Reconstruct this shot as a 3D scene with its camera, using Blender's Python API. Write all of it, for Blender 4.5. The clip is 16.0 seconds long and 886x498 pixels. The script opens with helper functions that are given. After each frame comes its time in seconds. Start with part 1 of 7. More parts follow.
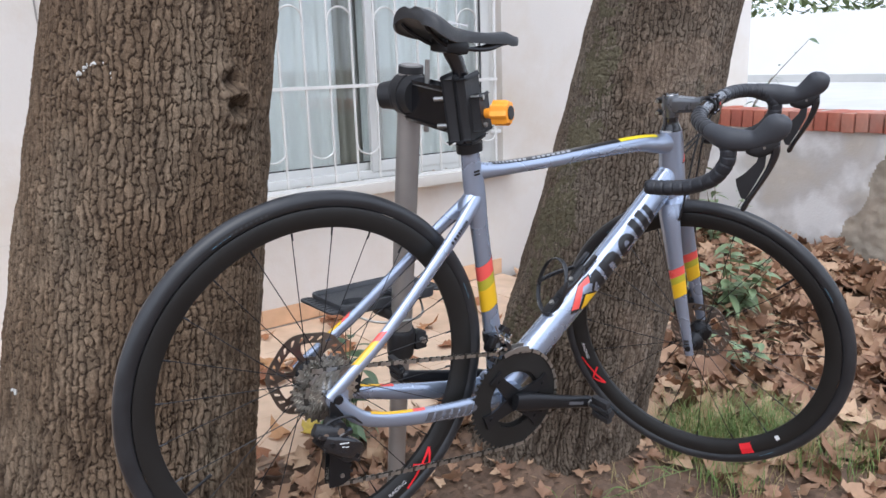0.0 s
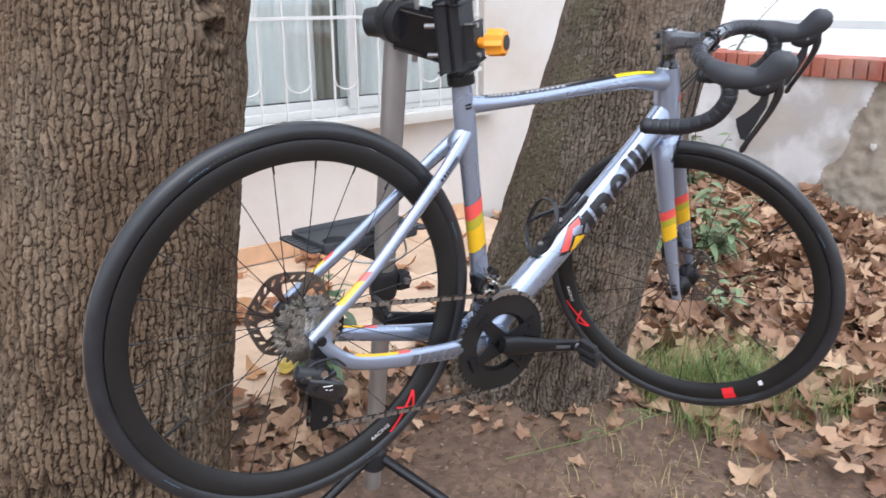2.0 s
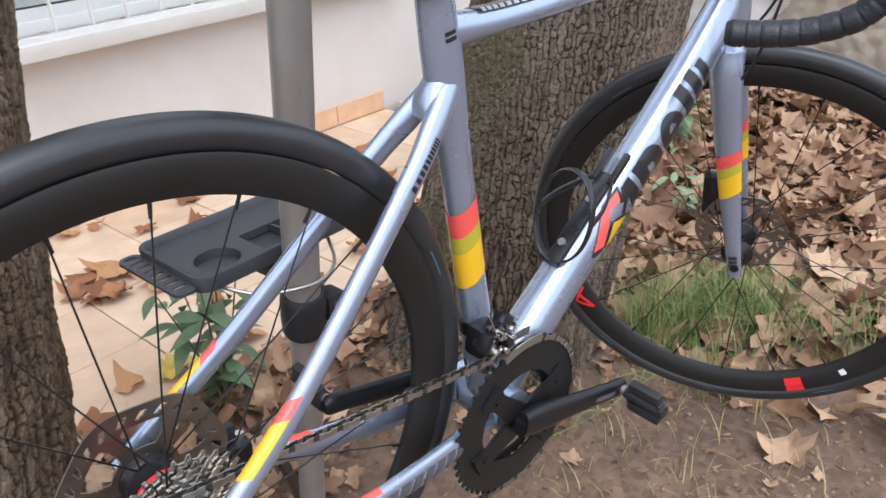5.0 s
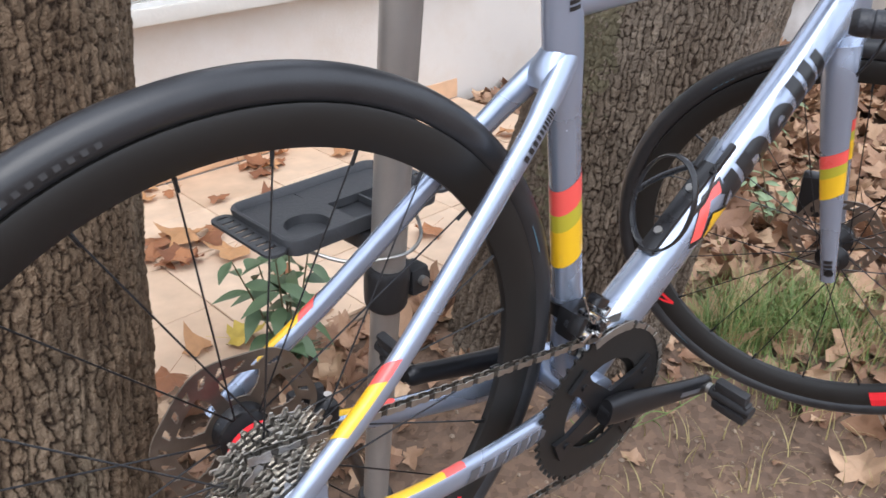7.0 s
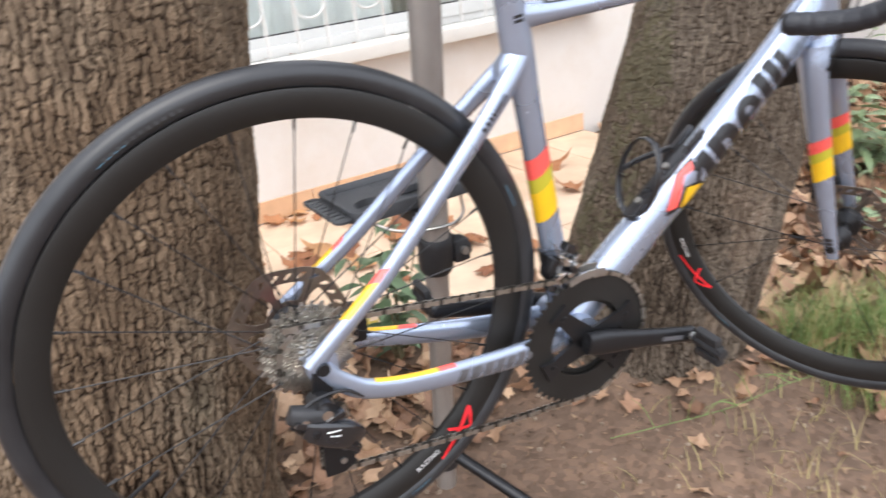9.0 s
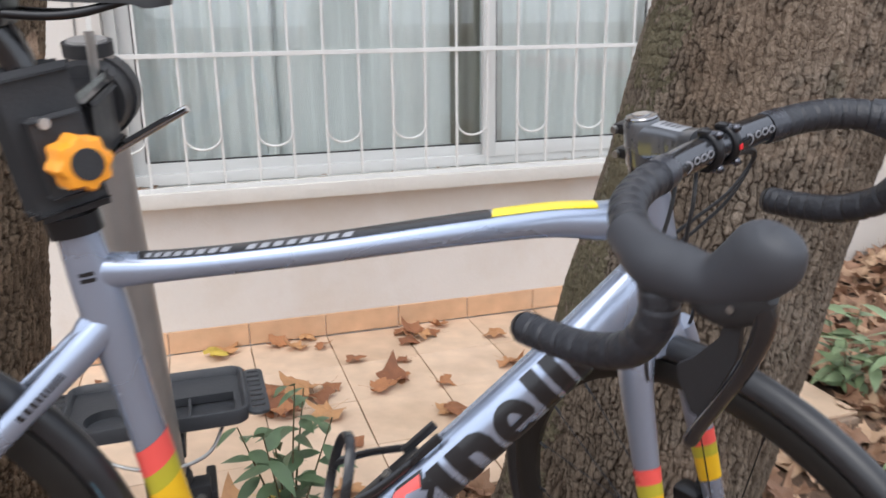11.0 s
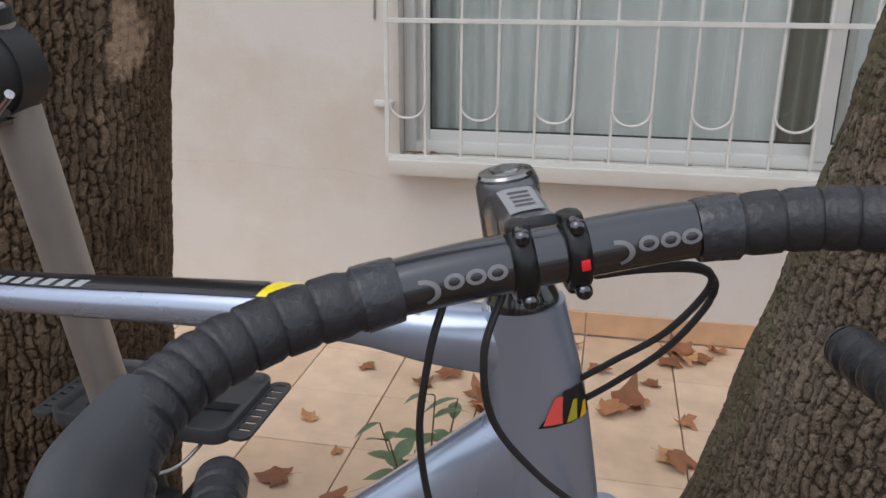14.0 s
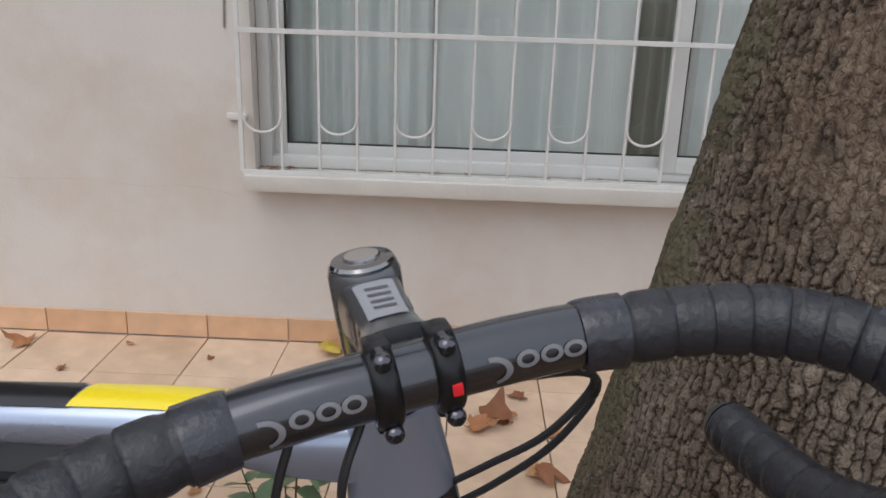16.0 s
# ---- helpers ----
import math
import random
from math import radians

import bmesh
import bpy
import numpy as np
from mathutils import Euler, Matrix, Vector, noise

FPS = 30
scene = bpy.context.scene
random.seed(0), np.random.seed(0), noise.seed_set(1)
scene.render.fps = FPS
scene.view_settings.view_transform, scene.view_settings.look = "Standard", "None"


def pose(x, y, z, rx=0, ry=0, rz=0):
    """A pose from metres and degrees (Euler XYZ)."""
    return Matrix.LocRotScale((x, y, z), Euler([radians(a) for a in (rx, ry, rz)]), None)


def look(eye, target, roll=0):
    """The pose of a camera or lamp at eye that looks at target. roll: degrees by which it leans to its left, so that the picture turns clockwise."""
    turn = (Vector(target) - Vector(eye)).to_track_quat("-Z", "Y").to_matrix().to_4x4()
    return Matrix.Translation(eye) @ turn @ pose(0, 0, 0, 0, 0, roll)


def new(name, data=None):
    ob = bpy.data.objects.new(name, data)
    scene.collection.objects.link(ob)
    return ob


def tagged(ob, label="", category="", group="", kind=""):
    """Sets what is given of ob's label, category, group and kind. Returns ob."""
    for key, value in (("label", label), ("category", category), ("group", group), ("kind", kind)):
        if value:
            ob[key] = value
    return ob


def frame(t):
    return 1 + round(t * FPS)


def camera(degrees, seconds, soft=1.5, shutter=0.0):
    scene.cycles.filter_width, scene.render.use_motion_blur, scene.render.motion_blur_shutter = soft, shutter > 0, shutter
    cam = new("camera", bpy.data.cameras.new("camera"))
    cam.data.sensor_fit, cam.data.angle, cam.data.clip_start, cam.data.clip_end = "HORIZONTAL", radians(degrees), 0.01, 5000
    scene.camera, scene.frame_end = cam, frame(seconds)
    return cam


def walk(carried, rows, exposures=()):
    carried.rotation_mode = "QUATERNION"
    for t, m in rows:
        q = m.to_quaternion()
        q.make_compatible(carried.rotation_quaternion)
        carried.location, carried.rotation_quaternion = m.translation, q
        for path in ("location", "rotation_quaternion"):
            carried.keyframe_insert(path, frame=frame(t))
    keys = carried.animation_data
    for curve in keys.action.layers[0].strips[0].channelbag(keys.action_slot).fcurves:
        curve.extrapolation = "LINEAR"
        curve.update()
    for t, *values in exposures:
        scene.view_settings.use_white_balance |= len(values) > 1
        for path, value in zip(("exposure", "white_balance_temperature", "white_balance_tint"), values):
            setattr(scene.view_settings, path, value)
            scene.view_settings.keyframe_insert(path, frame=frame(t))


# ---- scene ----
cam = camera(58.4, 16.0, soft=1.5, shutter=0.5)
PATH = [
    (0, (-0.58, -1.147, 1.183), (0.585, 0.414, 0.73), -1.9),
    (0.5, (-0.576, -1.143, 1.186), (0.59, 0.415, 0.723), -0.6),
    (1, (-0.569, -1.14, 1.184), (0.601, 0.398, 0.67), -1.2),
    (1.5, (-0.564, -1.143, 1.184), (0.613, 0.392, 0.673), -0.9),
    (2, (-0.568, -1.086, 1.163), (0.626, 0.404, 0.567), -0.5),
    (2.5, (-0.467, -0.981, 1.149), (0.663, 0.543, 0.518), -2.0),
    (3, (-0.308, -0.875, 1.158), (0.649, 0.757, 0.508), -3.6),
    (3.5, (-0.251, -0.801, 1.148), (0.649, 0.825, 0.409), -3.9),
    (4, (-0.224, -0.671, 1.146), (0.858, 0.789, 0.311), -4.9),
    (6.3, (-0.187, -0.477, 1.122), (1.155, 0.668, 0.179), -2.4),
    (6.5, (-0.203, -0.478, 1.118), (1.099, 0.72, 0.186), -1.4),
    (7, (-0.226, -0.479, 1.121), (0.969, 0.828, 0.191), -1.2),
    (7.5, (-0.233, -0.474, 1.116), (0.925, 0.869, 0.192), -1.3),
    (8, (-0.246, -0.544, 1.131), (0.708, 0.959, 0.22), -2.8),
    (8.5, (-0.256, -0.704, 1.124), (0.564, 0.911, 0.276), -5.2),
    (9, (-0.249, -0.824, 1.124), (0.647, 0.777, 0.328), -6.5),
    (9.5, (-0.161, -0.861, 1.141), (0.939, 0.627, 0.383), -7.3),
    (9.7, (-0.114, -0.862, 1.15), (1.003, 0.643, 0.453), -5.0),
    (11.8, (0.589, -0.659, 1.221), (0.962, 1.234, 0.696), -1.0),
    (12, (0.586, -0.638, 1.227), (1.042, 1.247, 0.741), 0.6),
    (12.5, (0.618, -0.581, 1.239), (1.301, 1.251, 0.82), 0.8),
    (13, (0.696, -0.531, 1.218), (1.116, 1.351, 0.685), 0.4),
    (13.5, (0.804, -0.503, 1.211), (0.669, 1.398, 0.605), 0.9),
    (14, (0.88, -0.507, 1.204), (0.492, 1.352, 0.576), 0.3),
    (14.5, (0.879, -0.492, 1.207), (0.565, 1.375, 0.562), 2.5),
    (15, (0.857, -0.471, 1.213), (0.711, 1.42, 0.578), 3.2),
    (15.5, (0.863, -0.447, 1.22), (0.813, 1.45, 0.588), 2.6),
    (16, (0.874, -0.439, 1.23), (0.824, 1.463, 0.615), 1.9),
]
EXPOSURE = [(0, 0.38), (1, 0.5), (1.5, 0.55), (2.5, 0.72), (3.2, 0.65), (4, 0.60), (7, 0.64), (8, 0.60), (9, 0.97), (9.7, 0.94), (12, 0.04), (12.6, 0.13), (13.2, -0.08), (14, -0.22), (16, -0.26)]
WARMTH = [(0, 5790), (2.5, 5860), (7, 5940), (9, 6240), (9.7, 6200), (12, 6100), (14, 6220), (16, 6190)]
walk(cam, [(t, look(eye, target, roll)) for t, eye, target, roll in PATH], [(t, e, float(np.interp(t, *zip(*WARMTH))), 10) for t, e in EXPOSURE])

# ---- daylight: bright overcast sky with a broad soft sun ----
world = bpy.data.worlds.new("overcast_sky")
scene.world = world
world.use_nodes = True
wn, wl = world.node_tree.nodes, world.node_tree.links
sky = wn.new("ShaderNodeTexSky")
sky.sky_type = "NISHITA"
sky.sun_disc = False
SUN_EL, SUN_AZ = 55, 212
sky.sun_elevation, sky.sun_rotation = radians(SUN_EL), radians(SUN_AZ)
sky.air_density, sky.dust_density, sky.ozone_density = 1.0, 4.0, 1.0
soft_grey = wn.new("ShaderNodeMix")
soft_grey.data_type = "RGBA"
soft_grey.inputs[0].default_value = 0.75
soft_grey.inputs[7].default_value = (9.5, 9.7, 10.2, 1)
wl.new(sky.outputs[0], soft_grey.inputs[6])
wl.new(soft_grey.outputs[2], wn["Background"].inputs[0])
wn["Background"].inputs[1].default_value = 0.14
sun_data = bpy.data.lights.new("sun", "SUN")
sun_data.energy, sun_data.angle, sun_data.color = 1.0, radians(45), (1.0, 0.96, 0.9)
sun = new("sun", sun_data)
sun_from = Vector((math.sin(radians(SUN_AZ)) * math.cos(radians(SUN_EL)), math.cos(radians(SUN_AZ)) * math.cos(radians(SUN_EL)), math.sin(radians(SUN_EL))))
sun.matrix_world = look(sun_from * 20, (0, 0, 0))


# ---- materials ----
def links_of(m):
    return m.node_tree.nodes, m.node_tree.links


def plain(name, col, rough=0.5, metal=0.0, coat=0.0, vary=0.12, scale=30.0, bump=0.0, bump_scale=200.0, spec=0.5):
    """A surface with mottling at two scales and fine relief."""
    m = bpy.data.materials.new(name)
    m.use_nodes = True
    n, l = links_of(m)
    b = n["Principled BSDF"]
    b.inputs["Roughness"].default_value, b.inputs["Metallic"].default_value = rough, metal
    b.inputs["Coat Weight"].default_value = coat
    b.inputs["Coat Roughness"].default_value = 0.08
    b.inputs["Specular IOR Level"].default_value = spec
    tc = n.new("ShaderNodeTexCoord")
    a = n.new("ShaderNodeTexNoise")
    a.inputs["Scale"].default_value, a.inputs["Detail"].default_value = scale, 6
    c = n.new("ShaderNodeTexNoise")
    c.inputs["Scale"].default_value, c.inputs["Detail"].default_value = scale * 0.12, 4
    mul = n.new("ShaderNodeMath")
    mul.operation = "ADD"
    l.new(tc.outputs["Object"], a.inputs["Vector"]), l.new(tc.outputs["Object"], c.inputs["Vector"])
    l.new(a.outputs["Fac"], mul.inputs[0]), l.new(c.outputs["Fac"], mul.inputs[1])
    r = n.new("ShaderNodeMapRange")
    r.inputs[1].default_value, r.inputs[2].default_value = 0.6, 1.4
    r.inputs[3].default_value, r.inputs[4].default_value = 1 - vary, 1 + vary
    l.new(mul.outputs[0], r.inputs[0])
    mx = n.new("ShaderNodeMix")
    mx.data_type, mx.blend_type = "RGBA", "MULTIPLY"
    mx.inputs[0].default_value = 1
    mx.inputs[6].default_value = (*col, 1)
    l.new(r.outputs[0], mx.inputs[7])
    l.new(mx.outputs[2], b.inputs["Base Color"])
    rr = n.new("ShaderNodeMapRange")
    rr.inputs[1].default_value, rr.inputs[2].default_value = 0.6, 1.4
    rr.inputs[3].default_value, rr.inputs[4].default_value = max(rough - 0.08, 0.02), min(rough + 0.1, 1)
    l.new(mul.outputs[0], rr.inputs[0]), l.new(rr.outputs[0], b.inputs["Roughness"])
    if bump:
        f = n.new("ShaderNodeTexNoise")
        f.inputs["Scale"].default_value, f.inputs["Detail"].default_value = bump_scale, 5
        l.new(tc.outputs["Object"], f.inputs["Vector"])
        bp = n.new("ShaderNodeBump")
        bp.inputs["Strength"].default_value, bp.inputs["Distance"].default_value = bump, 0.004
        l.new(f.outputs["Fac"], bp.inputs["Height"]), l.new(bp.outputs[0], b.inputs["Normal"])
    return m


def ramp(n, stops):
    r = n.new("ShaderNodeValToRGB")
    while len(r.color_ramp.elements) < len(stops):
        r.color_ramp.elements.new(0.5)
    for e, (p, c) in zip(r.color_ramp.elements, stops):
        e.position, e.color = p, (*c, 1)
    return r


PAINT = plain("pearl_lilac_paint", (0.385, 0.445, 0.57), 0.27, 0.70, 0.55, 0.03, 8)
PAINT_RED = plain("coral_red_paint", (0.82, 0.10, 0.085), 0.3, 0.0, 0.6, 0.05, 12)
PAINT_YELLOW = plain("yellow_paint", (0.80, 0.47, 0.012), 0.3, 0.0, 0.6, 0.05, 12)
PAINT_LEMON = plain("lemon_yellow_paint", (0.90, 0.70, 0.012), 0.3, 0.0, 0.6, 0.05, 12)
PAINT_OLIVE = plain("olive_yellow_paint", (0.46, 0.40, 0.03), 0.3, 0.0, 0.6, 0.05, 12)
DECAL_BLACK = plain("black_decal", (0.012, 0.012, 0.014), 0.35, 0, 0.3, 0.05)
DECAL_GREY = plain("grey_decal", (0.11, 0.11, 0.12), 0.4, 0.2, 0, 0.08)
DECAL_WHITE = plain("white_decal", (0.75, 0.75, 0.75), 0.5, 0, 0, 0.06)
DECAL_RED = plain("red_decal", (0.75, 0.02, 0.03), 0.4, 0, 0, 0.06)
RUBBER = plain("tyre_rubber", (0.024, 0.0245, 0.027), 0.33, 0, 0, 0.30, 26, 0.05, 500)
RIM_BLACK = plain("black_anodised_rim", (0.02, 0.019, 0.018), 0.42, 0.3, 0, 0.1, 20)
BLACK_METAL = plain("black_anodised_metal", (0.02, 0.02, 0.022), 0.32, 0.5, 0.1, 0.1, 30)
BLACK_GLOSS = plain("gloss_black_carbon", (0.012, 0.012, 0.014), 0.2, 0, 0.6, 0.1, 30)
BLACK_PLASTIC = plain("black_plastic", (0.022, 0.022, 0.024), 0.5, 0, 0, 0.15, 40, 0.15, 400)
TAPE = plain("black_bar_tape", (0.023, 0.024, 0.029), 0.38, 0, 0, 0.3, 60, 0.25, 300)
HOOD = plain("black_rubber_hood", (0.042, 0.044, 0.051), 0.50, 0, 0, 0.15, 40, 0.08, 600)
BAR_BLACK = plain("satin_anodised_bar", (0.070, 0.073, 0.082), 0.24, 0.8, 0.8, 0.1, 30)
STEEL = plain("dull_steel", (0.42, 0.41, 0.39), 0.36, 0.9, 0, 0.2, 60)
CHAIN_STEEL = plain("oily_chain_steel", (0.10, 0.092, 0.08), 0.42, 0.8, 0, 0.35, 120)
CHAIN_BRIGHT = plain("bright_chain_steel", (0.44, 0.42, 0.385), 0.34, 0.95, 0, 0.25, 120)
ALLOY = plain("brushed_alloy", (0.40, 0.37, 0.34), 0.42, 0.55, 0, 0.12, 25, 0.1, 300)
CHROME = plain("chrome", (0.7, 0.7, 0.7), 0.12, 1.0, 0, 0.05)
ORANGE = plain("orange_plastic", (0.9, 0.34, 0.02), 0.4, 0, 0.1, 0.08, 30)
TRAY_PLASTIC = plain("grey_black_plastic", (0.045, 0.047, 0.052), 0.5, 0, 0, 0.2, 30, 0.2, 300)
FRAME_WHITE = plain("white_pvc", (0.64, 0.64, 0.62), 0.35, 0, 0, 0.05, 6)
GRILLE_WHITE = plain("white_painted_iron", (0.70, 0.69, 0.66), 0.45, 0, 0, 0.08, 30, 0.2, 150)
GREEN_LEAF = plain("green_leaf", (0.10, 0.155, 0.075), 0.45, 0, 0, 0.35, 20, 0.2, 90)
GRASS = plain("grass_blade", (0.15, 0.22, 0.06), 0.55, 0, 0, 0.4, 12)
GRASS_DRY = plain("dry_grass_blade", (0.34, 0.28, 0.12), 0.6, 0, 0, 0.3, 12)
MORTAR = plain("mortar", (0.42, 0.37, 0.33), 0.9, 0, 0, 0.2, 40, 0.6, 120)
PAVING = plain("pale_paving", (0.55, 0.54, 0.52), 0.85, 0, 0, 0.12, 4, 0.3, 60)
FAR_WHITE = plain("whitewashed_wall", (0.85, 0.84, 0.82), 0.8, 0, 0, 0.05, 1.5)
FAR_GREEN = plain("distant_hedge", (0.22, 0.27, 0.13), 0.8, 0, 0, 0.4, 4)
DARK_ROOM = plain("dim_room_paint", (0.35, 0.35, 0.36), 0.8, 0, 0, 0.1, 2)


def per_piece(name, stops, rough, scale, bump, grime=(0.3, 0.2, 0.12), grime_amount=0.35, island=False):
    """Each piece takes its own tint; fine grain and blotches of grime go over it."""
    m = plain(name, (1, 1, 1), rough, 0, 0, 0.18, scale, bump, scale * 4)
    n, l = links_of(m)
    b = n["Principled BSDF"]
    old = b.inputs["Base Color"].links[0].from_socket
    if island:
        g = n.new("ShaderNodeNewGeometry")
        src = g.outputs["Random Per Island"]
    else:
        g = n.new("ShaderNodeObjectInfo")
        src = g.outputs["Random"]
    r = ramp(n, stops)
    l.new(src, r.inputs[0])
    mx = n.new("ShaderNodeMix")
    mx.data_type, mx.blend_type = "RGBA", "MULTIPLY"
    mx.inputs[0].default_value = 1
    l.new(r.outputs[0], mx.inputs[6]), l.new(old, mx.inputs[7])
    geo = n.new("ShaderNodeNewGeometry")
    t = n.new("ShaderNodeTexNoise")
    t.inputs["Scale"].default_value, t.inputs["Detail"].default_value = 3.2, 7
    l.new(geo.outputs["Position"], t.inputs["Vector"])
    k = n.new("ShaderNodeMapRange")
    k.inputs[1].default_value, k.inputs[2].default_value = 0.52, 0.72
    k.inputs[3].default_value, k.inputs[4].default_value = 0, grime_amount
    l.new(t.outputs["Fac"], k.inputs[0])
    mg = n.new("ShaderNodeMix")
    mg.data_type = "RGBA"
    mg.inputs[7].default_value = (*grime, 1)
    l.new(k.outputs[0], mg.inputs[0]), l.new(mx.outputs[2], mg.inputs[6])
    l.new(mg.outputs[2], b.inputs["Base Color"])
    return m


TILE = per_piece("terracotta_floor_tile", [(0, (0.62, 0.44, 0.30)), (0.5, (0.68, 0.50, 0.35)), (1, (0.72, 0.54, 0.39))], 0.6, 12, 0.15, (0.34, 0.22, 0.13), 0.4)
BASE_TILE = per_piece("terracotta_skirting_tile", [(0, (0.62, 0.38, 0.22)), (1, (0.70, 0.45, 0.28))], 0.6, 12, 0.15, (0.5, 0.36, 0.25), 0.3)
BRICK = per_piece("red_brick", [(0, (0.34, 0.10, 0.07)), (0.5, (0.42, 0.14, 0.09)), (1, (0.48, 0.20, 0.14))], 0.85, 40, 0.7, (0.4, 0.33, 0.28), 0.35)
DRY_LEAF = per_piece("dry_plane_leaf", [(0, (0.17, 0.088, 0.05)), (0.3, (0.28, 0.155, 0.092)), (0.65, (0.38, 0.232, 0.140)), (1, (0.54, 0.37, 0.235))], 0.65, 40, 0.5, (0.12, 0.06, 0.03), 0.3, island=True)
DRY_LEAF_ONE = per_piece("dry_leaf_on_tiles", [(0, (0.22, 0.085, 0.038)), (0.5, (0.40, 0.175, 0.075)), (1, (0.52, 0.28, 0.125))], 0.65, 40, 0.5, (0.2, 0.1, 0.04), 0.3)


def wall_paint():
    m = plain("warm_white_wall_paint", (0.66, 0.62, 0.575), 0.85, 0, 0, 0.05, 3, 0.25, 90)
    n, l = links_of(m)
    b = n["Principled BSDF"]
    old = b.inputs["Base Color"].links[0].from_socket
    geo = n.new("ShaderNodeNewGeometry")
    t = n.new("ShaderNodeTexNoise")
    t.inputs["Scale"].default_value, t.inputs["Detail"].default_value, t.inputs["Roughness"].default_value = 1.7, 9, 0.65
    l.new(geo.outputs["Position"], t.inputs["Vector"])
    k = n.new("ShaderNodeMapRange")
    k.inputs[1].default_value, k.inputs[2].default_value = 0.46, 0.74
    k.inputs[3].default_value, k.inputs[4].default_value = 0, 0.7
    l.new(t.outputs["Fac"], k.inputs[0])
    mg = n.new("ShaderNodeMix")
    mg.data_type = "RGBA"
    mg.inputs[7].default_value = (0.57, 0.48, 0.385, 1)
    l.new(k.outputs[0], mg.inputs[0]), l.new(old, mg.inputs[6])
    # sparse specks of dirt and knocked-off paint
    v = n.new("ShaderNodeTexVoronoi")
    v.inputs["Scale"].default_value = 5.5
    l.new(geo.outputs["Position"], v.inputs["Vector"])
    s = n.new("ShaderNodeMapRange")
    s.inputs[1].default_value, s.inputs[2].default_value = 0.03, 0.05
    s.inputs[3].default_value, s.inputs[4].default_value = 0.75, 0
    l.new(v.outputs["Distance"], s.inputs[0])
    pick = n.new("ShaderNodeMath")
    pick.operation = "GREATER_THAN"
    pick.inputs[1].default_value = 0.72
    l.new(v.outputs["Color"], pick.inputs[0])
    both = n.new("ShaderNodeMath")
    both.operation = "MULTIPLY"
    l.new(s.outputs[0], both.inputs[0]), l.new(pick.outputs[0], both.inputs[1])
    md = n.new("ShaderNodeMix")
    md.data_type = "RGBA"
    md.inputs[7].default_value = (0.2, 0.17, 0.14, 1)
    l.new(both.outputs[0], md.inputs[0]), l.new(mg.outputs[2], md.inputs[6])
    l.new(md.outputs[2], b.inputs["Base Color"])
    return m


WALL = wall_paint()


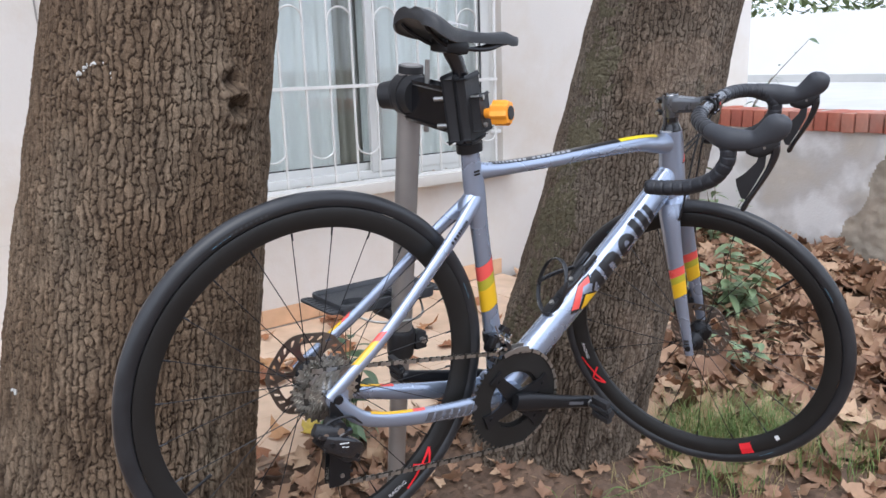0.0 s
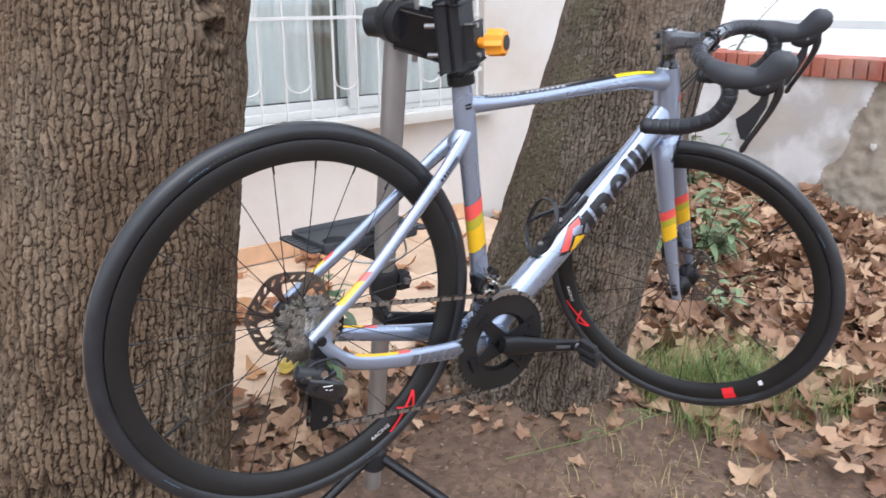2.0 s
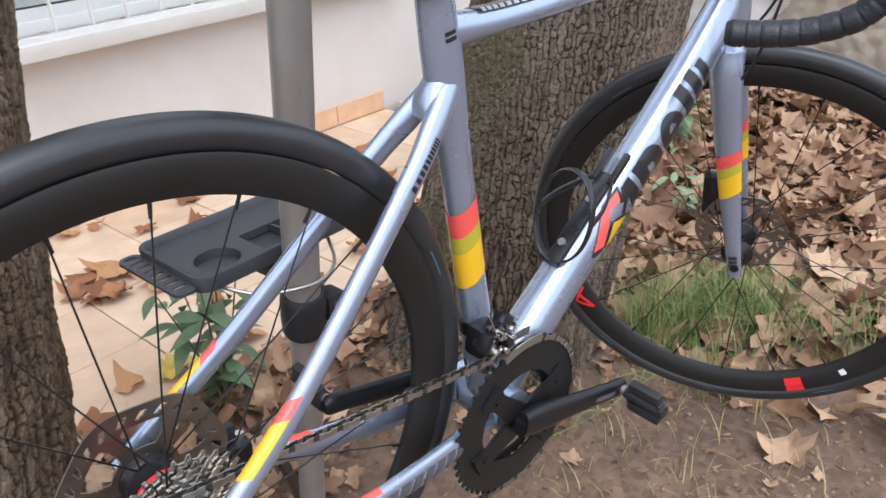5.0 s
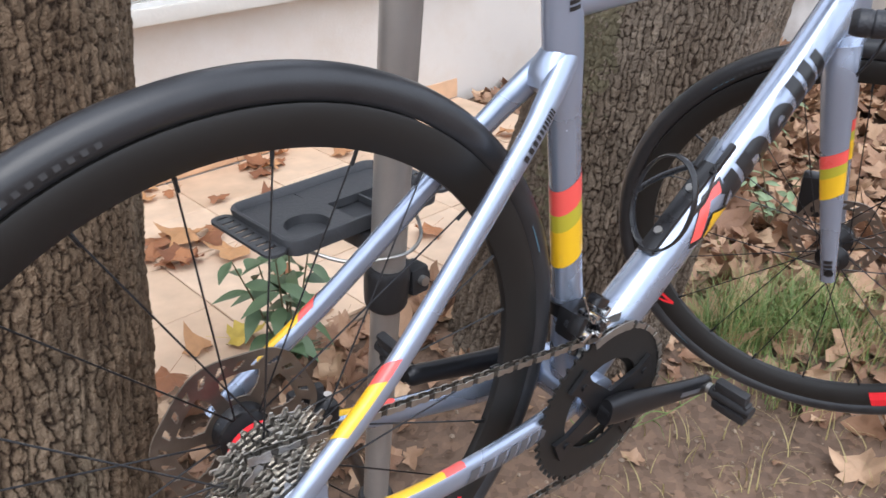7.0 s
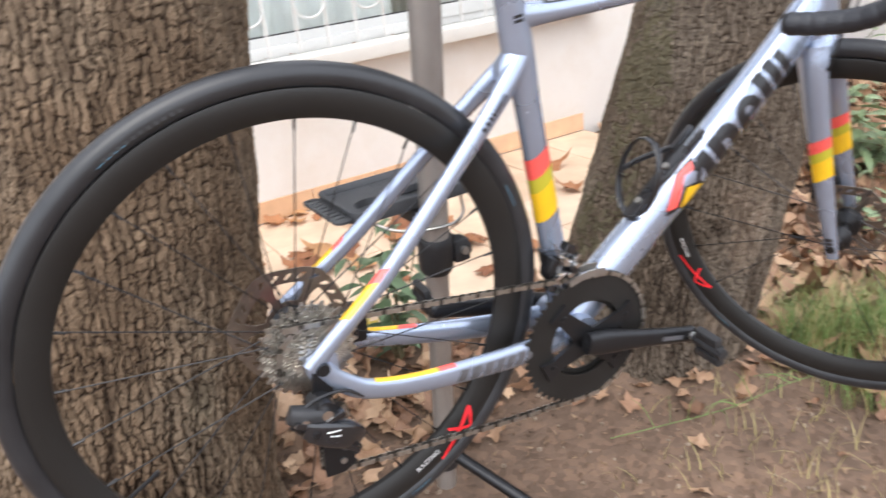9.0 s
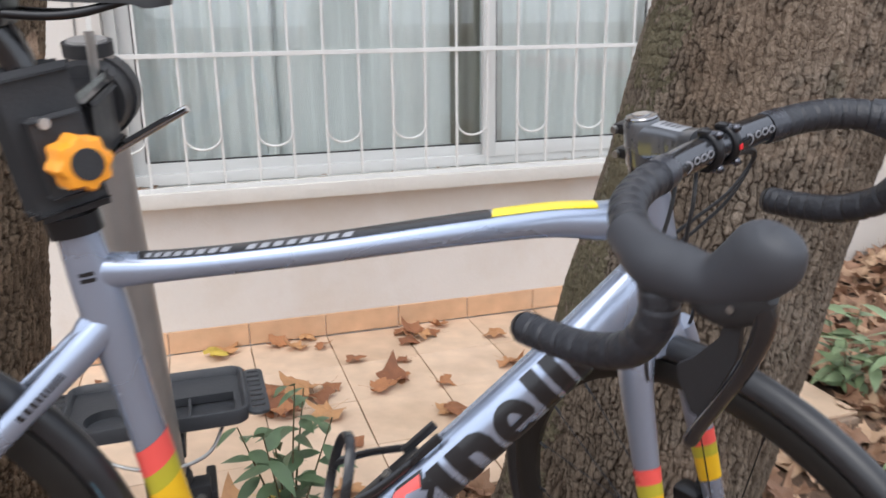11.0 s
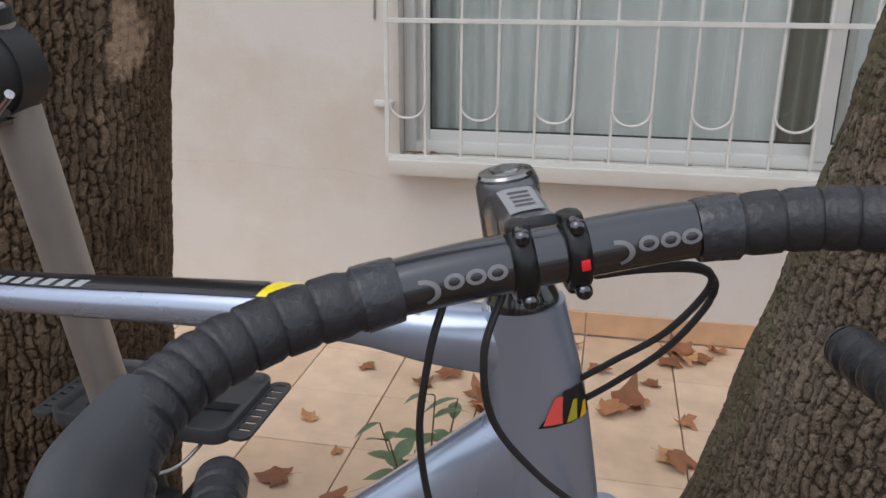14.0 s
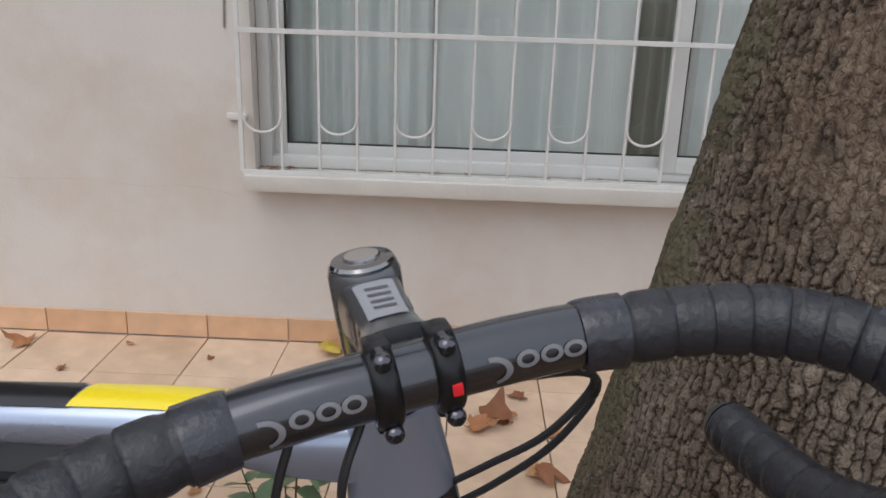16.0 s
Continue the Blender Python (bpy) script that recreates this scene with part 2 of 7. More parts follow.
def bark(name, tones, plate_scale, tall, crack, bend, even):
    m = bpy.data.materials.new(name)
    m.use_nodes = True
    n, l = links_of(m)
    b = n["Principled BSDF"]
    b.inputs["Roughness"].default_value = 0.9
    b.inputs["Specular IOR Level"].default_value = 0.2
    tc = n.new("ShaderNodeTexCoord")
    mp = n.new("ShaderNodeMapping")
    mp.inputs["Scale"].default_value = (1, 1, 0.5)
    l.new(tc.outputs["Object"], mp.inputs["Vector"])
    big = n.new("ShaderNodeTexNoise")
    big.inputs["Scale"].default_value, big.inputs["Detail"].default_value = 5, 6
    fine = n.new("ShaderNodeTexNoise")
    fine.inputs["Scale"].default_value, fine.inputs["Detail"].default_value, fine.inputs["Roughness"].default_value = 60, 8, 0.7
    l.new(mp.outputs[0], big.inputs["Vector"]), l.new(mp.outputs[0], fine.inputs["Vector"])
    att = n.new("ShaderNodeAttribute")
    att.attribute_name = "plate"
    r1 = ramp(n, list(zip((0.3, 0.5, 0.68, 0.8), tones)))
    l.new(big.outputs["Fac"], r1.inputs[0])
    r2 = ramp(n, [(0.3, (0.55, 0.55, 0.55)), (0.7, (1.25, 1.25, 1.25))])
    l.new(fine.outputs["Fac"], r2.inputs[0])
    m1 = n.new("ShaderNodeMix")
    m1.data_type, m1.blend_type = "RGBA", "MULTIPLY"
    m1.inputs[0].default_value = 1
    l.new(r1.outputs[0], m1.inputs[6]), l.new(r2.outputs[0], m1.inputs[7])
    # near-black in cracks: dark bark and crevice shade both put into this colour
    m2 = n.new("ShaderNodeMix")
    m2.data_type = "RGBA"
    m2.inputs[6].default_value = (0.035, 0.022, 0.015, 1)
    # each plate has its own tone, and fine checks run through it
    tone = n.new("ShaderNodeAttribute")
    tone.attribute_name = "tone"
    mt = n.new("ShaderNodeMix")
    mt.data_type, mt.blend_type = "RGBA", "MULTIPLY"
    mt.inputs[0].default_value = 1
    l.new(m1.outputs[2], mt.inputs[6]), l.new(tone.outputs["Fac"], mt.inputs[7])
    # plates: a warped net of cracks, crossed by finer checks
    def net(scale, tall, bend, width):
        mp2 = n.new("ShaderNodeMapping")
        mp2.inputs["Scale"].default_value = (1, 1, tall)
        l.new(tc.outputs["Object"], mp2.inputs["Vector"])
        wob = n.new("ShaderNodeTexNoise")
        wob.inputs["Scale"].default_value, wob.inputs["Detail"].default_value, wob.inputs["Roughness"].default_value = scale * 0.55, 4, 0.65
        l.new(mp2.outputs[0], wob.inputs["Vector"])
        add = n.new("ShaderNodeVectorMath")
        add.operation = "MULTIPLY_ADD"
        add.inputs[1].default_value = (bend / scale,) * 3
        l.new(wob.outputs["Color"], add.inputs[0]), l.new(mp2.outputs[0], add.inputs[2])
        vor = n.new("ShaderNodeTexVoronoi")
        vor.feature = "DISTANCE_TO_EDGE"
        vor.inputs["Scale"].default_value, vor.inputs["Randomness"].default_value = scale, even
        l.new(add.outputs[0], vor.inputs["Vector"])
        rng = n.new("ShaderNodeMapRange")
        rng.interpolation_type = "SMOOTHSTEP"
        rng.inputs[1].default_value, rng.inputs[2].default_value = 0.0, width
        l.new(vor.outputs["Distance"], rng.inputs[0])
        return rng.outputs[0]

    def math_node(op, a, b2):
        q = n.new("ShaderNodeMath")
        q.operation = op
        for sock, v in zip(q.inputs, (a, b2)):
            if isinstance(v, float):
                sock.default_value = v
            else:
                l.new(v, sock)
        return q.outputs[0]

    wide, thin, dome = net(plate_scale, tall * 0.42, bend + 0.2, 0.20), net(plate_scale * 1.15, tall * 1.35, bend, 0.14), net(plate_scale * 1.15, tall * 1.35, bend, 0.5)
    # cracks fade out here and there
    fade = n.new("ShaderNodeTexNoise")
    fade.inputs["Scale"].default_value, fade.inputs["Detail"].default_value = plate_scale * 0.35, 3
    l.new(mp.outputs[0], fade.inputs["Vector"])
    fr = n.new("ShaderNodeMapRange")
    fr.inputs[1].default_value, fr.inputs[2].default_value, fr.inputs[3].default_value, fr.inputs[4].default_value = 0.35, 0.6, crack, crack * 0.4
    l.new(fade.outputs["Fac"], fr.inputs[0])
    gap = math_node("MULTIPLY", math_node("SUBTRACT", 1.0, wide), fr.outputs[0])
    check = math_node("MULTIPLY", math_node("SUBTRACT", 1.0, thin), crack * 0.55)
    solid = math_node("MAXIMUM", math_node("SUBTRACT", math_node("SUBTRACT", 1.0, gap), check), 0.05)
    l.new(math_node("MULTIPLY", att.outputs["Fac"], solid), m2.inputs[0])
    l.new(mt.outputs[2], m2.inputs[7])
    high = math_node("ADD", math_node("ADD", math_node("MULTIPLY", wide, 0.12), math_node("MULTIPLY", dome, 0.15)), math_node("MULTIPLY", thin, 0.1))
    high = math_node("ADD", high, math_node("MULTIPLY", fine.outputs["Fac"], 0.5))
    at2 = n.new("ShaderNodeAttribute")
    at2.attribute_name = "bare"
    m3 = n.new("ShaderNodeMix")
    m3.data_type = "RGBA"
    m3.inputs[7].default_value = (0.58, 0.41, 0.29, 1)
    half = n.new("ShaderNodeMath")
    half.operation = "MULTIPLY"
    half.inputs[1].default_value = 0.8
    l.new(at2.outputs["Fac"], half.inputs[0])
    l.new(half.outputs[0], m3.inputs[0]), l.new(m2.outputs[2], m3.inputs[6])
    l.new(m3.outputs[2], b.inputs["Base Color"])
    bp = n.new("ShaderNodeBump")
    bp.inputs["Strength"].default_value, bp.inputs["Distance"].default_value = 1.0, 0.005
    l.new(high, bp.inputs["Height"]), l.new(bp.outputs[0], b.inputs["Normal"])
    return m


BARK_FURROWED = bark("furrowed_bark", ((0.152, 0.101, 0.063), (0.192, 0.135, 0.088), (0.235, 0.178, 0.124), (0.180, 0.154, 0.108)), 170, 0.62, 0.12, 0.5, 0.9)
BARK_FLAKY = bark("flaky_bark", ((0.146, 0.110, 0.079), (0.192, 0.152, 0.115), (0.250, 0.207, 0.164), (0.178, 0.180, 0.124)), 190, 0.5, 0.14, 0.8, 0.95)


def soil():
    m = plain("trodden_soil", (0.150, 0.098, 0.067), 0.95, 0, 0, 0.35, 14, 0.9, 60)
    n, l = links_of(m)
    b = n["Principled BSDF"]
    old = b.inputs["Base Color"].links[0].from_socket
    geo = n.new("ShaderNodeNewGeometry")
    v = n.new("ShaderNodeTexVoronoi")
    v.inputs["Scale"].default_value = 55
    l.new(geo.outputs["Position"], v.inputs["Vector"])
    r = ramp(n, [(0, (0.55, 0.5, 0.45)), (0.5, (0.95, 0.95, 0.95)), (1, (1.5, 1.4, 1.3))])
    l.new(v.outputs["Color"], r.inputs[0])
    mx = n.new("ShaderNodeMix")
    mx.data_type, mx.blend_type = "RGBA", "MULTIPLY"
    mx.inputs[0].default_value = 0.7
    l.new(old, mx.inputs[6]), l.new(r.outputs[0], mx.inputs[7])
    l.new(mx.outputs[2], b.inputs["Base Color"])
    return m


SOIL = soil()


def plaster():
    m = plain("weathered_grey_plaster", (0.72, 0.71, 0.70), 0.9, 0, 0, 0.12, 5, 0.4, 70)
    n, l = links_of(m)
    b = n["Principled BSDF"]
    old = b.inputs["Base Color"].links[0].from_socket
    geo = n.new("ShaderNodeNewGeometry")
    t = n.new("ShaderNodeTexNoise")
    t.inputs["Scale"].default_value, t.inputs["Detail"].default_value = 2.6, 9
    l.new(geo.outputs["Position"], t.inputs["Vector"])
    r = ramp(n, [(0.42, (1, 1, 1)), (0.52, (0.72, 0.7, 0.68)), (0.62, (0.70, 0.65, 0.58)), (0.75, (0.9, 0.85, 0.78))])
    l.new(t.outputs["Fac"], r.inputs[0])
    mx = n.new("ShaderNodeMix")
    mx.data_type, mx.blend_type = "RGBA", "MULTIPLY"
    mx.inputs[0].default_value = 1
    l.new(old, mx.inputs[6]), l.new(r.outputs[0], mx.inputs[7])
    l.new(mx.outputs[2], b.inputs["Base Color"])
    return m


PLASTER = plaster()
RUBBLE = plain("exposed_rubble", (0.36, 0.31, 0.25), 0.95, 0, 0, 0.35, 16, 1.0, 40)


def glass():
    m = bpy.data.materials.new("window_glass")
    m.use_nodes = True
    b = m.node_tree.nodes["Principled BSDF"]
    b.inputs["Base Color"].default_value = (0.93, 0.96, 0.95, 1)
    b.inputs["Transmission Weight"].default_value = 1.0
    b.inputs["Roughness"].default_value = 0.02
    b.inputs["IOR"].default_value = 1.62
    return m


GLASS = glass()


def curtain_cloth():
    m = plain("sheer_curtain", (0.84, 0.875, 0.87), 0.9, 0, 0, 0.08, 6)
    n, l = links_of(m)
    tr = n.new("ShaderNodeBsdfTranslucent")
    tr.inputs[0].default_value = (0.82, 0.87, 0.9, 1)
    mx = n.new("ShaderNodeMixShader")
    mx.inputs[0].default_value = 0.15
    l.new(n["Principled BSDF"].outputs[0], mx.inputs[1]), l.new(tr.outputs[0], mx.inputs[2])
    l.new(mx.outputs[0], n["Material Output"].inputs[0])
    return m


CURTAIN = curtain_cloth()


# ---- building blocks ----
def mesh_of(name, bm, material, smooth=40.0):
    bmesh.ops.recalc_face_normals(bm, faces=bm.faces)
    me = bpy.data.meshes.new(name)
    bm.to_mesh(me)
    bm.free()
    me.materials.append(material)
    if smooth:
        me.shade_smooth()
        me.set_sharp_from_angle(angle=radians(smooth))
    return me


def part(name, bm, material, parent, label="", smooth=40.0, m=None):
    ob = new(name, mesh_of(name, bm, material, smooth))
    ob.parent = parent
    if m is not None:
        ob.matrix_local = m
    many = name in ("lettering", "nipple_ring", "tyre_mark")
    if label or many:
        tagged(ob, label, kind="stuff" if many else "")
    return ob


def thing(name, bm, material, label, category, kind="", group="", m=None, smooth=40.0):
    ob = new(name, mesh_of(name, bm, material, smooth))
    if m is not None:
        ob.matrix_world = m
    return tagged(ob, label, category, group, kind)


def root(name, m, label, category, group=""):
    ob = new(name)
    ob.matrix_world = m
    ob.empty_display_size = 0.1
    return tagged(ob, label, category, group)


def box(bm, lo, hi, bevel=0.0, m=None, seg=2):
    lo, hi = Vector(lo), Vector(hi)
    r = bmesh.ops.create_cube(bm, size=1)
    vs = r["verts"]
    for v in vs:
        v.co = Vector([(lo[i] + hi[i]) / 2 + v.co[i] * (hi[i] - lo[i]) for i in range(3)])
        if m is not None:
            v.co = m @ v.co
    if bevel:
        es = {e for v in vs for e in v.link_edges}
        bmesh.ops.bevel(bm, geom=list(es), offset=bevel, segments=seg, affect="EDGES", profile=0.6)
    return bm


def new_box(lo, hi, bevel=0.0, m=None, seg=2):
    return box(bmesh.new(), lo, hi, bevel, m, seg)


def spline(pts, n):
    """n+1 points along a smooth line through pts, with any number of columns."""
    p = np.asarray(pts, float)
    if len(p) == 2:
        u = np.linspace(0, 1, n + 1)[:, None]
        return p[0] * (1 - u) + p[1] * u
    q = np.vstack([2 * p[0] - p[1], p, 2 * p[-1] - p[-2]])
    out = []
    for s in np.linspace(0, len(p) - 1, n + 1):
        i = min(int(s), len(p) - 2)
        t = s - i
        a, b, c, d = q[i : i + 4]
        out.append(0.5 * (2 * b + (c - a) * t + (2 * a - 5 * b + 4 * c - d) * t * t + (3 * b - a - 3 * c + d) * t**3))
    return np.array(out)


class Tube:
    """A swept oval: pts rows of x, y, z, a (half height), b (half width across ref)."""

    def __init__(self, pts, n=24, ref=(0, 1, 0), power=2.0):
        s = spline(pts, n)
        self.n, self.c, self.a, self.b, self.power = n, s[:, :3], s[:, 3], s[:, 4] if s.shape[1] > 4 else s[:, 3], power
        t = np.gradient(self.c, axis=0)
        t /= np.linalg.norm(t, axis=1)[:, None]
        side = np.tile(np.asarray(ref, float), (len(t), 1))
        side -= (side * t).sum(1)[:, None] * t
        side /= np.linalg.norm(side, axis=1)[:, None]
        up = np.cross(t, side)
        self.t, self.side, self.up = t, side, up if up[:, 2].mean() > -0.3 else -up

    def at(self, u, phi, proud=0.0):
        """u 0..1 along, phi degrees round: 0 up, 90 to +ref."""
        x = u * self.n
        i = min(int(x), self.n - 1)
        w = x - i
        mix = lambda v: v[i] * (1 - w) + v[i + 1] * w
        c, s = math.cos(radians(phi)), math.sin(radians(phi))
        e = 2 / self.power
        c, s = math.copysign(abs(c) ** e, c), math.copysign(abs(s) ** e, s)
        return mix(self.c) + mix(self.up) * (mix(self.a) + proud) * c + mix(self.side) * (mix(self.b) + proud) * s

    def fill(self, bm, seg=20, caps=True, u0=0.0, u1=1.0, proud=0.0, steps=None):
        steps = steps or max(2, int(self.n * (u1 - u0)))
        rings = [[bm.verts.new(self.at(u0 + (u1 - u0) * i / steps, 360 * j / seg, proud)) for j in range(seg)] for i in range(steps + 1)]
        for a, b in zip(rings, rings[1:]):
            for j in range(seg):
                bm.faces.new((a[j], a[(j + 1) % seg], b[(j + 1) % seg], b[j]))
        if caps:
            bm.faces.new(rings[0]), bm.faces.new(rings[-1])
        return bm

    def band(self, bm, u0, u1, slant, proud=0.0006, seg=32, steps=4):
        """A painted ring between u0 and u1, tilted so that it lies lower where the angle is 0."""
        rows = [[bm.verts.new(self.at(u0 + (u1 - u0) * i / steps - slant * math.cos(2 * math.pi * j / seg), 360 * j / seg, proud)) for j in range(seg)] for i in range(steps + 1)]
        for a, b in zip(rows, rows[1:]):
            for j in range(seg):
                bm.faces.new((a[j], a[(j + 1) % seg], b[(j + 1) % seg], b[j]))
        return bm

    def patch(self, bm, u0, u1, p0, p1, slant=0.0, proud=0.0007, nu=6, npz=5):
        """A thin skin on the tube between u0..u1 and angles p0..p1, sheared by slant."""
        g = [[bm.verts.new(self.at(min(max(u0 + (u1 - u0) * i / nu + slant * (j / npz - 0.5), 0), 1), p0 + (p1 - p0) * j / npz, proud)) for j in range(npz + 1)] for i in range(nu + 1)]
        for i in range(nu):
            for j in range(npz):
                bm.faces.new((g[i][j], g[i + 1][j], g[i + 1][j + 1], g[i][j + 1]))
        return bm


def rod(bm, p, q, r, r2=None, seg=12, caps=True):
    p, q = Vector(p), Vector(q)
    d = (q - p).normalized()
    side = d.orthogonal().normalized()
    up = d.cross(side)
    rings = []
    for c, k in ((p, r), (q, r if r2 is None else r2)):
        rings.append([bm.verts.new(c + (side * math.cos(2 * math.pi * j / seg) + up * math.sin(2 * math.pi * j / seg)) * k) for j in range(seg)])
    for j in range(seg):
        bm.faces.new((rings[0][j], rings[0][(j + 1) % seg], rings[1][(j + 1) % seg], rings[1][j]))
    if caps:
        bm.faces.new(rings[0]), bm.faces.new(rings[1])
    return bm


def wire(bm, pts, r, n=24, seg=8, ref=(0.3, 0.2, 0.93)):
    return Tube([(*p, r, r) for p in pts], n, ref).fill(bm, seg)


def lathe(bm, profile, seg=48, closed=True, axis="Y"):
    """Turns rows of (radius, offset) round the y axis."""
    rings = []
    for j in range(seg):
        c, s = math.cos(2 * math.pi * j / seg), math.sin(2 * math.pi * j / seg)
        rings.append([bm.verts.new((r * c, y, r * s)) for r, y in profile])
    k = len(profile)
    for j in range(seg):
        a, b = rings[j], rings[(j + 1) % seg]
        for i in range(k if closed else k - 1):
            bm.faces.new((a[i], a[(i + 1) % k], b[(i + 1) % k], b[i]))
    return bm


def plate(bm, outline, y0, y1, m=None):
    """Extrudes an outline in x, z from y0 to y1."""
    rows = [[bm.verts.new((x, y, z)) for x, z in outline] for y in (y0, y1)]
    k = len(outline)
    for i in range(k):
        bm.faces.new((rows[0][i], rows[0][(i + 1) % k], rows[1][(i + 1) % k], rows[1][i]))
    bm.faces.new(rows[0]), bm.faces.new(rows[1][::-1])
    if m is not None:
        for r in rows:
            for v in r:
                v.co = m @ v.co
    return bm


def turned(outline, angle, cx=0.0, cz=0.0):
    c, s = math.cos(angle), math.sin(angle)
    return [(cx + x * c - z * s, cz + x * s + z * c) for x, z in outline]


# ---- the ground ----
WALL_Y = 2.20
RET_A, RET_B = Vector((3.86, 2.195)), Vector((3.60, -2.4))  # foot of the low retaining wall
RET_D = (RET_B - RET_A).normalized()
RET_N = Vector((RET_D.y, -RET_D.x))  # towards the bicycle
if RET_N.x > 0:
    RET_N = -RET_N


def ease(a, b, v):
    t = min(max((v - a) / (b - a), 0), 1)
    return t * t * (3 - 2 * t)


def ground_z(x, y):
    d = (Vector((x, y)) - RET_A).dot(RET_N)
    z = -0.10 + 0.07 * ease(0.70, 0.98, y)
    near = math.exp(-max(d, 0) ** 2 / 0.55)
    z += (0.10 if d > -0.3 else 0.0) * near
    if abs(x) < 8 and abs(y) < 8:
        z += 0.018 * noise.noise(Vector((x * 2.2, y * 2.2, 0))) + 0.007 * noise.noise(Vector((x * 11, y * 11, 3))) + 0.004 * noise.noise(Vector((x * 30, y * 30, 5)))
    # soil heaped unevenly round the foot of the leaning tree
    r = math.hypot(x - 1.205, y - 0.63)
    if r < 0.8:
        z += (0.06 + 0.07 * noise.noise(Vector((x * 5.5, y * 5.5, 8)))) * math.exp(-((max(r - 0.24, 0) / 0.12) ** 2))
    if -1.75 < x < 2.4 and y > 1.0:
        z = min(z, -0.03)
    return z


def graded(lo, hi, step):
    mid = list(np.arange(lo, hi + step / 2, step))
    out, s = [hi], step
    while out[-1] < 400:
        s *= 1.5
        out.append(out[-1] + s)
    left, s = [lo], step
    while left[-1] > -400:
        s *= 1.5
        left.append(left[-1] - s)
    return left[:0:-1] + mid + out[1:]


def make_ground():
    xs, ys = graded(-1.6, 4.4, 0.045), graded(-1.6, 2.2, 0.045)
    verts = [(x, y, ground_z(x, y)) for y in ys for x in xs]
    w = len(xs)
    faces = [(j * w + i, j * w + i + 1, (j + 1) * w + i + 1, (j + 1) * w + i) for j in range(len(ys) - 1) for i in range(w - 1)]
    me = bpy.data.meshes.new("ground")
    me.from_pydata(verts, [], faces)
    me.materials.append(SOIL)
    me.shade_smooth()
    tagged(new("ground", me), "trodden brown garden soil with small stones", "ground", kind="structure")


make_ground()

# ---- the house wall, its window and the patio ----
WIN_X0, WIN_X1, WIN_Z0, WIN_Z1 = 0.155, 2.36, 0.63, 1.98
bm = bmesh.new()
box(bm, (-5.0, WALL_Y, -0.4), (WIN_X0, WALL_Y + 0.25, 3.1))
box(bm, (WIN_X1, WALL_Y, -0.4), (4.72, WALL_Y + 0.25, 3.1))
box(bm, (WIN_X0, WALL_Y, -0.4), (WIN_X1, WALL_Y + 0.25, WIN_Z0 - 0.05))
box(bm, (WIN_X0, WALL_Y, WIN_Z1), (WIN_X1, WALL_Y + 0.25, 3.1))
thing("wall_south", bm, WALL, "warm white painted house wall with dirt specks and hairline cracks", "wall", "structure", smooth=0)
thing("wall_east", new_box((4.47, WALL_Y + 0.25, -0.4), (4.72, 6.0, 3.1)), WALL, "white painted side wall of the house", "wall", "structure", smooth=0)
thing("wall_north", new_box((-5.0, 5.75, -0.4), (4.47, 6.0, 3.1)), DARK_ROOM, "plain back wall of the dim room", "wall", "structure", smooth=0)
thing("wall_west", new_box((-5.0, WALL_Y + 0.25, -0.4), (-4.75, 5.75, 3.1)), DARK_ROOM, "plain side wall of the dim room", "wall", "structure", smooth=0)
thing("ceiling", new_box((-5.0, WALL_Y, 3.1), (4.72, 6.0, 3.3)), DARK_ROOM, "flat roof slab over the house", "ceiling", "structure", smooth=0)
thing("room_floor", new_box((-4.75, WALL_Y + 0.25, 0.1), (4.47, 5.75, 0.2)), DARK_ROOM, "dim room floor behind the curtains", "floor", "structure", smooth=0)

# hairline cracks in the paint: flat strips with crack shadow in their colour
CRACK = plain("crack_shadow_grey", (0.48, 0.44, 0.395), 0.9)
for pts in ([(-0.95, 0.60), (-0.7, 0.572), (-0.45, 0.578), (-0.25, 0.562), (-0.08, 0.568), (0.1, 0.54)], [(-0.10, 0.56), (-0.13, 0.53), (-0.12, 0.50)]):
    bm = bmesh.new()
    s = spline([(x, WALL_Y - 0.0005, z) for x, z in pts], 60)
    for i in range(60):
        a, b = s[i], s[i + 1]
        k = 0.002 * noise.noise(Vector((i * 0.7, 0, 0)))
        w = 0.0002 + 0.0011 * abs(noise.noise(Vector((i * 0.4, 2, 0))))
        q = [bm.verts.new((a[0], a[1], a[2] + k - w)), bm.verts.new((b[0], b[1], b[2] + k - w)), bm.verts.new((b[0], b[1], b[2] + k + w)), bm.verts.new((a[0], a[1], a[2] + k + w))]
        bm.faces.new(q)
    thing("wall_crack", bm, CRACK, "hairline crack in the house paint", "crack", "structure", smooth=0)

# thin cable clipped to the wall
thing("wall_cable", wire(bmesh.new(), [(0.066, WALL_Y - 0.004, 2.6), (0.068, WALL_Y - 0.004, 1.9), (0.069, WALL_Y - 0.004, 1.46), (0.075, WALL_Y - 0.004, 1.36), (0.077, WALL_Y - 0.004, 1.25), (0.072, WALL_Y - 0.004, 1.1)], 0.0035, 40, 8, (0, 1, 0)), plain("grey_cable_sheath", (0.30, 0.28, 0.26), 0.7), "thin grey cable running down the house wall", "cable")

# sill
bm = new_box((0.135, 2.115, 0.578), (2.40, WALL_Y + 0.06, 0.632), 0.006)
thing("window_sill", bm, plain("painted_concrete_sill", (0.62, 0.59, 0.54), 0.8, 0, 0, 0.1, 8, 0.4, 60), "off-white painted concrete window sill", "window sill", "structure")

# window: frame, two sashes, panes
win = root("window_1", pose(0, 2.30, 0), "white plastic sliding window with two panes", "window")
win["kind"] = "structure"


